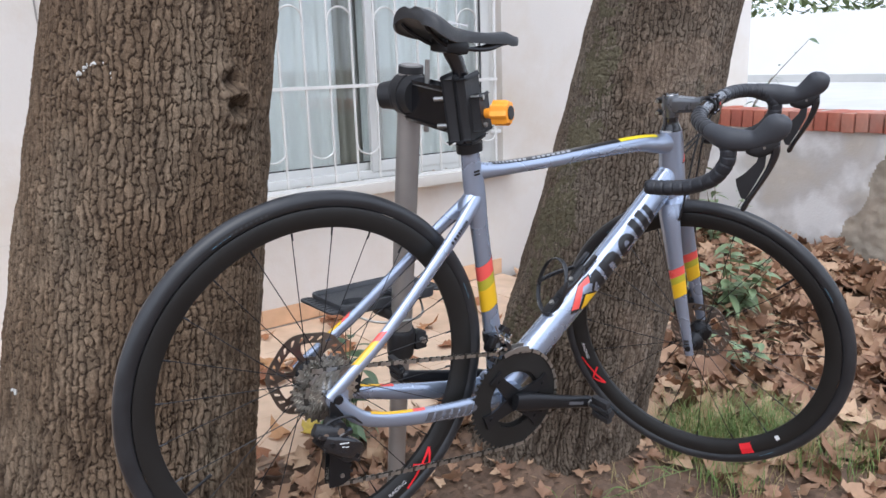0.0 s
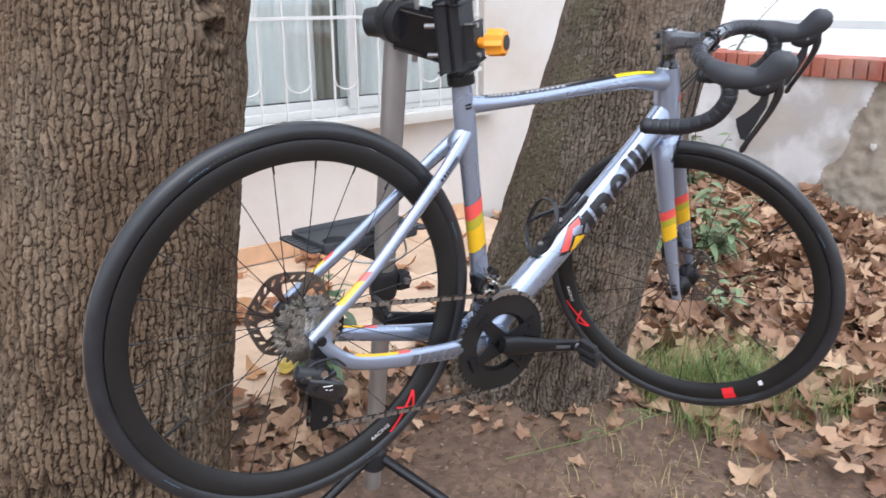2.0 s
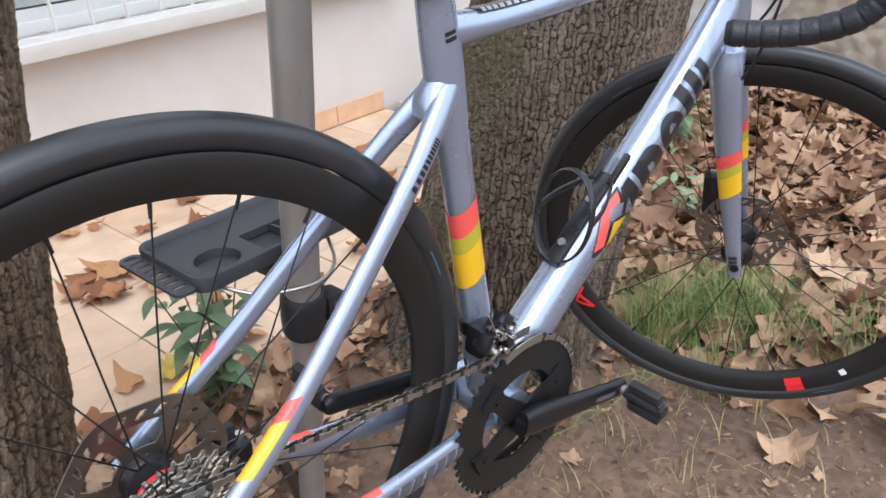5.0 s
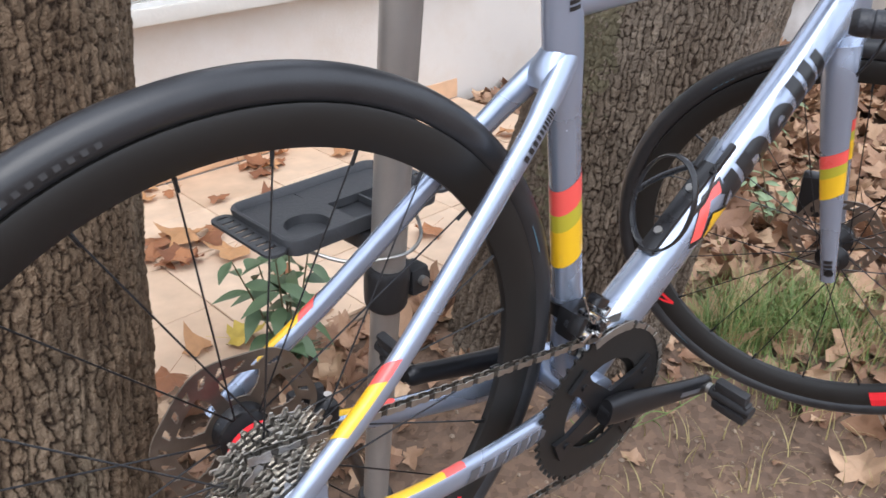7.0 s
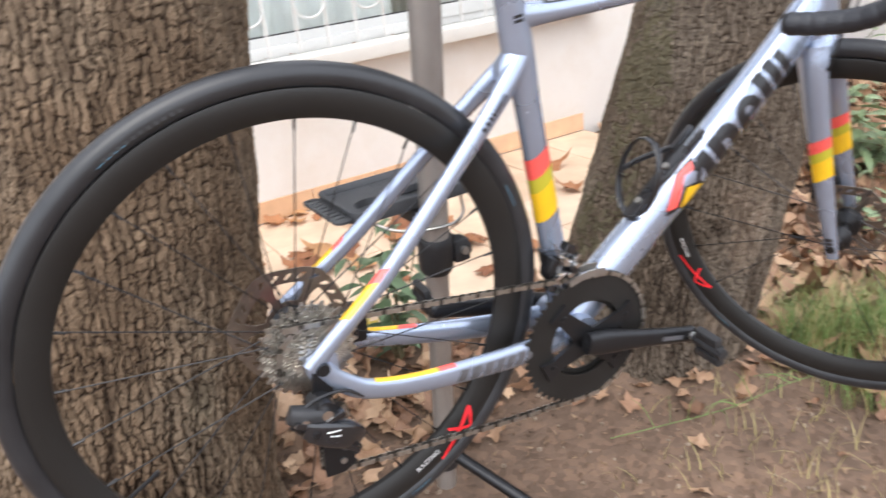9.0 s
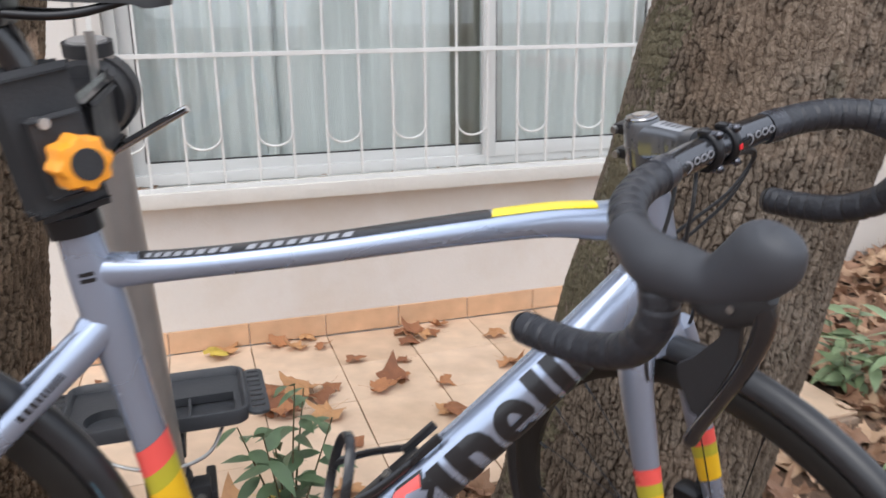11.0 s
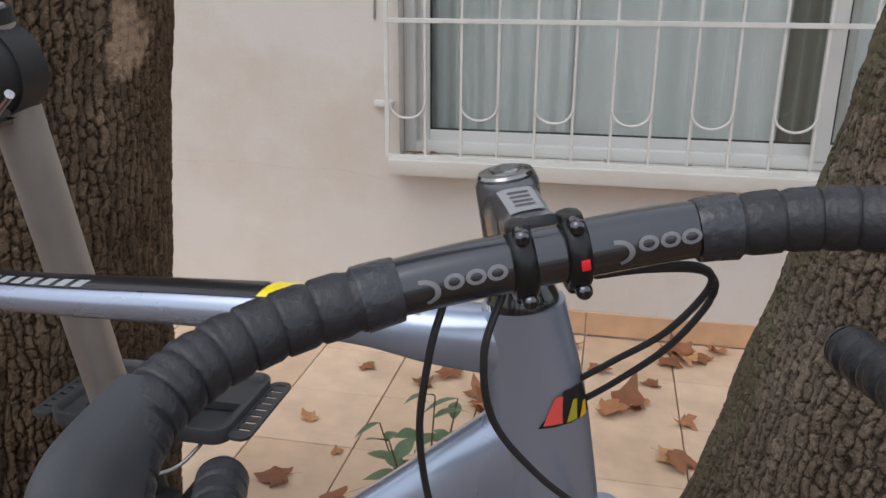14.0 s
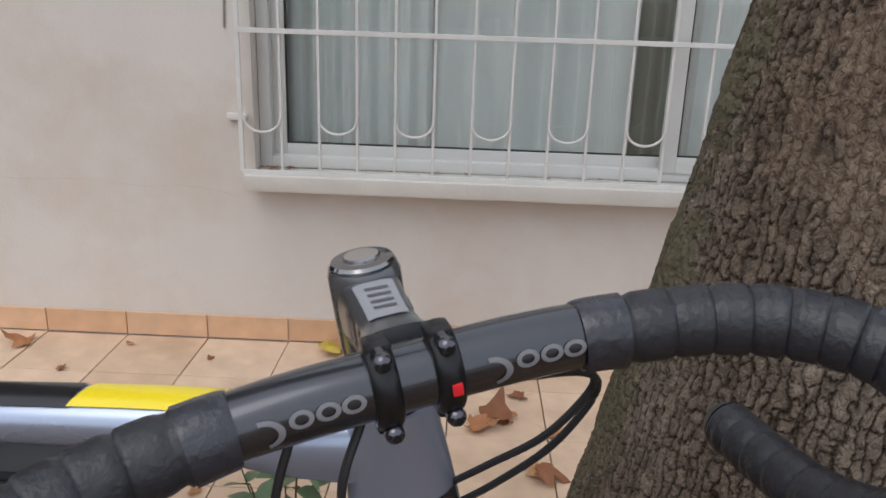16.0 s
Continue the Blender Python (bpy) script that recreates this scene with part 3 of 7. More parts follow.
def frame_ring(x0, x1, z0, z1, w, y0, y1):
    bm = bmesh.new()
    box(bm, (x0, y0, z0), (x0 + w, y1, z1), 0.003)
    box(bm, (x1 - w, y0, z0), (x1, y1, z1), 0.003)
    box(bm, (x0 + w, y0, z0), (x1 - w, y1, z0 + w), 0.003)
    box(bm, (x0 + w, y0, z1 - w), (x1 - w, y1, z1), 0.003)
    return bm


part("window_frame", frame_ring(WIN_X0 + 0.002, WIN_X1 - 0.002, WIN_Z0 + 0.002, WIN_Z1 - 0.002, 0.04, -0.035, 0.045), FRAME_WHITE, win)
GASKET = plain("black_window_gasket", (0.03, 0.03, 0.03), 0.6)
for x0, x1, y in ((0.197, 1.635, 0.0), (1.535, 2.318, -0.02)):
    sash = part("sash", frame_ring(x0, x1, WIN_Z0 + 0.035, WIN_Z1 - 0.035, 0.045 if x0 < 1 else 0.055, y - 0.012 + (0.016 if x0 < 1 else -0.012), y + 0.012 + (0.016 if x0 < 1 else -0.012)), FRAME_WHITE, win)
    w = 0.047 if x0 < 1 else 0.057
    yo = 0.016 if x0 < 1 else -0.012
    part("gasket", frame_ring(x0 + w - 0.004, x1 - w + 0.004, WIN_Z0 + 0.035 + w - 0.004, WIN_Z1 - 0.035 - w + 0.004, 0.008, y + yo - 0.006, y + yo + 0.006), GASKET, sash)
    g = part("pane", new_box((x0 + w, y + yo - 0.003, WIN_Z0 + 0.035 + w), (x1 - w, y + yo + 0.003, WIN_Z1 - 0.035 - w)), GLASS, sash, smooth=0)
    g.visible_shadow = False


def curtain(x0, x1, y, folds, deep, seed, cloth=CURTAIN, label="pale sheer curtain hanging in loose folds"):
    bm = bmesh.new()
    n = int((x1 - x0) / 0.008)
    rows = []
    for z in np.linspace(0.45, 2.15, 14):
        rows.append([bm.verts.new((x0 + (x1 - x0) * i / n, y + deep * math.sin(folds * 2 * math.pi * i / n + 1.5 * noise.noise(Vector((i * 0.05, seed, z * 0.2)))) * (0.6 + 0.6 * noise.noise(Vector((i * 0.03, seed + 5, 0)))), z)) for i in range(n + 1)])
    for a, b in zip(rows, rows[1:]):
        for i in range(n):
            bm.faces.new((a[i], a[i + 1], b[i + 1], b[i]))
    ob = thing("curtain", bm, cloth, label, "curtain", group="window curtains")
    sm = ob.modifiers.new("thickness", "SOLIDIFY")
    sm.thickness = 0.002
    return ob


curtain(0.14, 0.74, 2.41, 9, 0.026, 1)
curtain(0.68, 1.455, 2.44, 6, 0.013, 2)
curtain(1.58, 2.42, 2.42, 9, 0.014, 3)
# added sheet: its olive grey stands in for the dim room in the gap
curtain(1.38, 1.70, 2.50, 4, 0.020, 5, plain("olive_grey_gap_sheet", (0.30, 0.30, 0.26), 0.9, 0, 0, 0.15, 6), "added olive grey sheet standing in for the dim room behind the curtain gap")


# iron grille in front of the window
def make_grille():
    g = root("window_grille", pose(0, 2.15, 0), "white painted wrought iron window grille with scalloped bars", "window grille")
    x0, pitch, r = 0.135, 0.1253, 0.0048
    zb, zt = 0.640, 1.90
    for k in range(18):
        edge = k in (0, 17)
        x = x0 + pitch * k - (0.010 if k == 0 else 0)
        bm = new_box((x - r, -r, zb), (x + r, r, zt), 0.0012, seg=1) if not edge else new_box((x - 0.008, -0.004, zb), (x + 0.008, 0.004, zt), 0.001, seg=1)
        part("bar", bm, GRILLE_WHITE, g)
    for z in (zb, 1.098, zt):
        part("rail", new_box((x0 - 0.008, -0.011, z - 0.008), (x0 + pitch * 17 + 0.008, -0.0052, z + 0.008), 0.001, seg=1), GRILLE_WHITE, g)
    for k in range(0, 18, 2):
        xa, xb = x0 + pitch * k, x0 + pitch * (k + 1)
        c, h = (xa + xb) / 2, (xb - xa) / 2
        part("scallop", wire(bmesh.new(), [(c - h * math.cos(a), -0.006, 0.826 - 0.052 * math.sin(a)) for a in np.linspace(0, math.pi, 9)], 0.0042, 20, 6, (0, 1, 0)), GRILLE_WHITE, g)
    for k in range(1, 17, 2):
        xa, xb = x0 + pitch * k, x0 + pitch * (k + 1)
        c, h = (xa + xb) / 2, (xb - xa) / 2
        part("arch", wire(bmesh.new(), [(c - h * math.cos(a), -0.006, 1.395 + 0.062 * math.sin(a)) for a in np.linspace(0, math.pi, 9)], 0.0042, 20, 6, (0, 1, 0)), GRILLE_WHITE, g)
    for x, z in ((x0, 0.815), (x0, 1.75), (x0 + pitch * 17, 0.815), (x0 + pitch * 17, 1.75)):
        s = -1 if x < 1 else 1
        part("wall_lug", new_box((min(x, x + s * 0.065), 0.03, z - 0.011), (max(x, x + s * 0.065), 0.0505, z + 0.011), 0.002), GRILLE_WHITE, g)
        part("lug_arm", new_box((x - 0.006, 0.004, z - 0.008), (x + 0.006, 0.036, z + 0.008), 0.001), GRILLE_WHITE, g)


make_grille()

# patio bed and kerb edge under the tiles
bm = new_box((-1.78, 0.985, -0.30), (2.32, WALL_Y, -0.014), 0.004)
patio = thing("patio", bm, plain("grey_tile_grout", (0.30, 0.22, 0.16), 0.95, 0, 0, 0.25, 20, 0.5, 80), "patio of pale terracotta tiles along the house wall", "patio", "structure")


# ---- the two trees ----
MOSS = plain("grey_green_moss", (0.130, 0.114, 0.076), 0.95, 0, 0, 0.4, 60, 0.8, 260, 0.1)
def chance(a, b):
    v = math.sin(a * 127.1 + b * 311.7) * 43758.5453
    return v - math.floor(v)


def trunk(foot, lean, rad, size, tall, rough, depth, furrow, seed, knots, bares, bared, bark_mat, label, moss=None, z1=1.70, nz=860, na=700):
    """A leaning trunk: bark plates of the given size, split by cracks and long furrows."""
    zs = list(np.linspace(-0.25, z1, nz)) + list(np.linspace(z1 + 0.05, 4.6, 30))
    nz = len(zs)
    verts, plates, bare, tones = [], [], [], []
    ks = [Vector(k[:3]) for k in knots]
    for z in zs:
        cx, cy = foot[0] + lean[0] * z + 0.012 * math.sin(z * 2.3 + seed), foot[1] + lean[1] * z + 0.012 * math.cos(z * 1.9 + seed)
        r0 = rad(z)
        near_foot = 1 - ease(0.25, 0.75, z)
        for j in range(na):
            w = 2 * j / na - 1
            t = -0.5 * math.pi + math.pi * (0.6 * w + 0.4 * w**3)
            c, s = math.cos(t), math.sin(t)
            p = Vector((cx + c * r0, cy + s * r0, z))
            low = noise.noise(p * 9)
            q = Vector((p.x / size, p.y / size, z / size * 0.6 + seed))
            wob = rough * noise.noise(q * 0.45) + 0.34 * noise.noise(q * 1.6) + 0.15 * noise.noise(q * 4.5)
            u = t * r0 / size + wob
            col = math.floor(u)
            shift = chance(col, seed)
            v = z / size * tall + 9 * shift + 0.50 * noise.noise(q * 1.1 + Vector((7, 3, 1))) + 0.20 * noise.noise(q * 3.7)
            row = math.floor(v)
            fx, fz = u - col, v - row
            # some cross cracks are missing, so plates differ in length
            below, above = chance(col + 0.5, row), chance(col + 0.5, row + 1)
            dz = 9.0
            if below > 0.25:
                dz = min(dz, fz / tall)
            if above > 0.25:
                dz = min(dz, (1 - fz) / tall)
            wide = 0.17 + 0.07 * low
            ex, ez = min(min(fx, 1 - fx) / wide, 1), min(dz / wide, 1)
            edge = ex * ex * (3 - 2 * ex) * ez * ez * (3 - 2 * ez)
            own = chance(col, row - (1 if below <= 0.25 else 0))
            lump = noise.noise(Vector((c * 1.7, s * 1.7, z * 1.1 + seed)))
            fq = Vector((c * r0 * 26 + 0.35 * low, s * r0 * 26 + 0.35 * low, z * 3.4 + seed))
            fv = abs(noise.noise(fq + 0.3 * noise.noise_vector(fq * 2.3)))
            groove = furrow * (1 + 1.3 * near_foot) * math.exp(-((fv / (0.075 + 0.03 * near_foot)) ** 2))
            off = depth * (1 + 0.7 * near_foot) * (edge * (0.75 + 0.5 * own) - 1.8 * groove) + 0.012 * lump + 0.006 * low + 0.0020 * noise.noise(q * 3.1) + 0.003 * noise.noise(Vector((p.x * 22, p.y * 22, z * 5)))
            # crevice shade of furrows goes into the colour mask, stronger near the foot
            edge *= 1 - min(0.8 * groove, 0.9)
            bv = 0.0
            for k, (kp, kr) in zip(ks, [k[3:] for k in knots]):
                dk = (p - k).length / kr
                if dk < 2.5:
                    off += kp * math.exp(-((dk - 1.0) ** 2) * 5) - 1.6 * kp * math.exp(-dk * dk * 3.5)
                    # the knot hollow's shade goes into the colour mask as well
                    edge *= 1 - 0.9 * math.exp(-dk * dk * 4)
            for bx, by, bz, bw, bh in bares:
                e = ((p.x - bx) ** 2 + (p.y - by) ** 2) / bw**2 + (z - bz) ** 2 / bh**2
                if e < 4:
                    v = math.exp(-e) + 0.6 * low + 0.5 * noise.noise(p * 31) + 0.3 * noise.noise(p * 80)
                    bv = max(bv, min(max((v - 0.42) * 3, 0), 1))
            off -= depth * 0.6 * bv * edge
            edge = max(edge, 0.35 * bv)
            verts.append((cx + c * (r0 + off), cy + s * (r0 + off), z))
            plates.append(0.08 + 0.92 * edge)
            bare.append(bv * bared)
            tones.append(0.86 + 0.28 * own + 0.16 * low)
    faces = [(i * na + j, i * na + (j + 1) % na, (i + 1) * na + (j + 1) % na, (i + 1) * na + j) for i in range(nz - 1) for j in range(na)]
    faces.append(tuple((nz - 1) * na + j for j in range(na)))
    me = bpy.data.meshes.new("trunk")
    me.from_pydata(verts, [], faces)
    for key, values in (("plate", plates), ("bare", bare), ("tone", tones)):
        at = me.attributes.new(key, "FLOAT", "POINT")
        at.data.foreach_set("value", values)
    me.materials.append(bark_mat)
    me.shade_smooth()
    tree = root("tree", pose(foot[0], foot[1], -0.1), label, "tree")
    ob = new("trunk", me)
    ob.parent = tree
    ob.matrix_local = tree.matrix_world.inverted()
    if moss:
        # a thin uneven skin of moss on one flank
        a0, a1, low_z, high_z = moss
        skin, patches = {}, []
        for i in range(nz - 1):
            if not low_z < zs[i] < high_z:
                continue
            for j in range(na - 1):
                w = 2 * j / na - 1
                t = math.degrees(-0.5 * math.pi + math.pi * (0.6 * w + 0.4 * w**3))
                if not a0 < t < a1:
                    continue
                p = Vector(verts[i * na + j])
                fall = min(t - a0, a1 - t, 14) / 14 * min((zs[i] - low_z) / 0.2, (high_z - zs[i]) / 0.2, 1)
                if 0.7 * noise.noise(p * 9) + 0.7 * noise.noise(p * 34) + 0.5 * noise.noise(p * 120) + 0.75 * fall > 0.62:
                    patches.append([skin.setdefault(k, len(skin)) for k in (i * na + j, i * na + j + 1, (i + 1) * na + j + 1, (i + 1) * na + j)])
        mm = bpy.data.meshes.new("moss")
        mm.from_pydata([Vector(verts[k]) + 0.0010 * Vector((verts[k][0] - foot[0] - lean[0] * verts[k][2], verts[k][1] - foot[1] - lean[1] * verts[k][2], 0)).normalized() for k in skin], [], patches)
        mm.materials.append(MOSS)
        mm.shade_smooth()
        ob = tagged(new("moss", mm), "thin grey-green moss on the bark")
        ob.parent = tree
        ob.matrix_local = tree.matrix_world.inverted()
    return tree


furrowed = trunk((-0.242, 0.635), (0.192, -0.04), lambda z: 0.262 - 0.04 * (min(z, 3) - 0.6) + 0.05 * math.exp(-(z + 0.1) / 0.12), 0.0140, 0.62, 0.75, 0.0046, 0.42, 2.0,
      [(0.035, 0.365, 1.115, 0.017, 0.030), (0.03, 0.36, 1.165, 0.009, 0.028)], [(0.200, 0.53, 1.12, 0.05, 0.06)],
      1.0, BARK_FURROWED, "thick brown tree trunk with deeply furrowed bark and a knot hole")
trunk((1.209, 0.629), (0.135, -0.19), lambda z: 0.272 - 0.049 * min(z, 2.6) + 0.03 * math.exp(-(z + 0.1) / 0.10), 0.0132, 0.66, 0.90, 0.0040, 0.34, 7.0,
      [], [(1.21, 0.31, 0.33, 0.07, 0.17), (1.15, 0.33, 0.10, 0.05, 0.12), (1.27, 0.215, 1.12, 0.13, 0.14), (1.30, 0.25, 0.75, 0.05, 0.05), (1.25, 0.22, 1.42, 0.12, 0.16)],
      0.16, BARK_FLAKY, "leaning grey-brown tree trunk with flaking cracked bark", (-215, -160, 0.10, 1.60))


# a pale hook-shaped smear and a dab on the bark of the furrowed tree
SMEAR = plain("pale_dry_smear", (0.62, 0.62, 0.60), 0.9, 0, 0, 0.3, 80)


def on_trunk(angle, z):
    cx, cy = -0.242 + 0.192 * z + 0.012 * math.sin(z * 2.3 + 2), 0.635 - 0.04 * z + 0.012 * math.cos(z * 1.9 + 2)
    r = 0.262 - 0.04 * (z - 0.6) + 0.004
    return (cx + r * math.cos(radians(angle)), cy + r * math.sin(radians(angle)), z)


r6 = random.Random(17)
for name, spine in (("bark_smear", [(-142, 1.180), (-139, 1.199), (-133, 1.206), (-128.5, 1.203), (-126.3, 1.189), (-125.5, 1.176)]), ("bark_dab", [(-165.5, 0.590), (-164.6, 0.582)])):
    bm = bmesh.new()
    line = spline([on_trunk(a, z) for a, z in spine], 60 if len(spine) > 2 else 12)
    for p in line:
        if r6.random() < 0.85:
            v = Vector(p) + Vector((r6.gauss(0, 0.002), 0, r6.gauss(0, 0.002)))
            bmesh.ops.create_icosphere(bm, subdivisions=1, radius=r6.uniform(0.0014, 0.0036), matrix=Matrix.Translation(v))
    bm.transform(furrowed.matrix_world.inverted())
    part(name, bm, SMEAR, furrowed, "pale dry smear on the bark")

# ---- retaining wall with a brick coping, and what stands behind it ----
RET_M = Matrix.Translation((RET_A.x, RET_A.y, 0)) @ Matrix(((RET_D.x, -RET_N.x, 0, 0), (RET_D.y, -RET_N.y, 0, 0), (0, 0, 1, 0), (0, 0, 0, 1)))
RET_L = (RET_B - RET_A).length
RET_H = 0.755


def plastered_wall():
    bm = bmesh.new()
    nx, nz = 560, 120
    rows = []
    for j in range(nz + 1):
        z = -0.3 + (RET_H + 0.3) * j / nz
        row = []
        for i in range(nx + 1):
            x = RET_L * i / nx
            gap = ease(0.0, 0.10, noise.noise(Vector((x * 2.3, z * 2.7, 4))) * 0.16 + noise.noise(Vector((x * 9, z * 9, 2))) * 0.06 + (x - 1.28) * 0.9 - (z - 0.45) * 0.4)
            y = 0.004 * noise.noise(Vector((x * 4, z * 4, 0))) + gap * (0.028 + 0.012 * noise.noise(Vector((x * 18, z * 18, 1))))
            row.append(bm.verts.new((x, y, z)))
        rows.append(row)
    for a, b in zip(rows, rows[1:]):
        for i in range(nx):
            bm.faces.new((a[i], a[i + 1], b[i + 1], b[i]))
    back = [bm.verts.new((x, 0.24, z)) for x, z in ((0, -0.3), (RET_L, -0.3), (RET_L, RET_H), (0, RET_H))]
    bm.faces.new(back)
    bm.faces.new([*rows[-1], back[2], back[3]])
    bm.faces.new([r[0] for r in rows][::-1] + [back[0], back[3]])
    bm.faces.new([r[-1] for r in rows] + [back[2], back[1]])
    return bm


wall_bm = plastered_wall()
for fc in wall_bm.faces:
    fc.material_index = 1 if len(fc.verts) == 4 and 0.018 < fc.calc_center_median().y < 0.2 else 0
ret = thing("wall_retaining", wall_bm, PLASTER, "low retaining wall of cracked grey plaster with rubble showing through", "wall", "structure", m=RET_M)
ret.data.materials.append(RUBBLE)
thing("coping_mortar", new_box((0, 0.0, RET_H), (RET_L, 0.24, RET_H + 0.098), 0.004, RET_M), MORTAR, "mortar bed between the coping bricks", "mortar", "structure")

thing("pavement_behind", new_box((-6.0, 0.25, -0.3), (RET_L + 3, 5.6, RET_H + 0.06), 0, RET_M), PAVING, "pale concrete paving behind the retaining wall", "pavement", "structure", smooth=0)
bm = new_box((-9.0, 5.6, -0.3), (RET_L + 4, 5.8, 1.66), 0.01, RET_M)
thing("garden_wall", bm, FAR_WHITE, "tall whitewashed garden wall in bright light", "wall", "structure")
thing("garden_wall_plinth", new_box((-9.0, 5.35, RET_H + 0.06), (RET_L + 4, 5.6, RET_H + 0.14), 0.01, RET_M), PAVING, "pale concrete plinth along the garden wall", "plinth", "structure")
# a leafy hedge that shows over the garden wall
def make_hedge():
    rnd = random.Random(41)
    verts, faces = [], []
    for i in range(7000):
        x, y = rnd.uniform(-6, 7), rnd.uniform(6.2, 7.6)
        top = 2.3 + 0.35 * noise.noise(Vector((x * 0.9, 0, 0))) + 0.2 * noise.noise(Vector((x * 3, 4, 0)))
        z = rnd.uniform(0.9, top)
        r, a, b = rnd.uniform(0.04, 0.10), rnd.uniform(0, 6.28), rnd.uniform(-0.9, 0.9)
        u = Vector((math.cos(a), math.sin(a), b)) * r
        w = Vector((-math.sin(a), math.cos(a), rnd.uniform(-0.6, 0.6))) * r * 0.5
        c = Vector((x, y, z))
        k = len(verts)
        verts += [tuple(RET_M @ p) for p in (c - u, c + w, c + u, c - w)]
        faces.append((k, k + 1, k + 2, k + 3))
    me = bpy.data.meshes.new("hedge")
    me.from_pydata(verts, [], faces)
    me.materials.append(FAR_GREEN)
    tagged(new("hedge", me), "green leafy hedge behind the garden wall", "hedge", kind="stuff")


make_hedge()

# ---- the bicycle: origin at the rear axle, x forward, y to its left, z up ----
BIKE_M = pose(0.005, 0.003, 0.659, 3.8, 7.25, -3.63)
bike = root("road_bicycle", BIKE_M, "pearl lilac racing bicycle with coral and yellow stripes in a stand", "bicycle")
BB = Vector((0.400, 0, -0.065))
HEAD = Vector((0.785, 0.005, 0.467))  # top of the head tube, on the steering axis
HA = radians(74.0)
AX = Vector((-math.cos(HA), 0, math.sin(HA)))
FW = Vector((math.sin(HA), 0, math.cos(HA)))
STEER = radians(-66.6)


def seat_axis(z):
    return 0.400 - (z + 0.065) * 0.300


# frame tubes
seat_tube = Tube([(seat_axis(-0.05), 0, -0.05, 0.021, 0.024), (seat_axis(0.08), 0, 0.08, 0.018, 0.0155), (seat_axis(0.25), 0, 0.25, 0.0175, 0.0145), (seat_axis(0.34), 0, 0.34, 0.021, 0.016), (seat_axis(0.41), 0, 0.41, 0.0175, 0.0155)], 40)
down_tube = Tube([(0.400, 0, -0.062, 0.030, 0.032), (0.47, 0, 0.012, 0.032, 0.027), (0.60, 0, 0.150, 0.0315, 0.024), (0.72, 0, 0.286, 0.031, 0.0235), (0.801, 0.005, 0.378, 0.032, 0.0215)], 60, power=2.15)
top_tube = Tube([(seat_axis(0.372), 0, 0.372, 0.017, 0.014), (0.34, 0, 0.381, 0.0130, 0.0155), (0.45, 0, 0.399, 0.0130, 0.017), (0.58, 0, 0.424, 0.0145, 0.018), (0.68, 0, 0.441, 0.0165, 0.0185), (0.735, 0, 0.444, 0.0195, 0.0195), (0.787, 0.005, 0.447, 0.0225, 0.0178)], 60, power=2.2)
head_tube = Tube([(*(HEAD - AX * 0.140), 0.030, 0.0265), (*(HEAD - AX * 0.10), 0.0305, 0.0255), (*(HEAD - AX * 0.05), 0.030, 0.0235), (*(HEAD + AX * 0.008), 0.0245, 0.0225)], 24)
bm = bmesh.new()
for t in (seat_tube, down_tube, top_tube, head_tube):
    t.fill(bm, 32)
rod(bm, (BB.x, -0.043, BB.z), (BB.x, 0.043, BB.z), 0.028, seg=32)
frame_ob = part("frame", bm, PAINT, bike, "pearl lilac carbon frame")

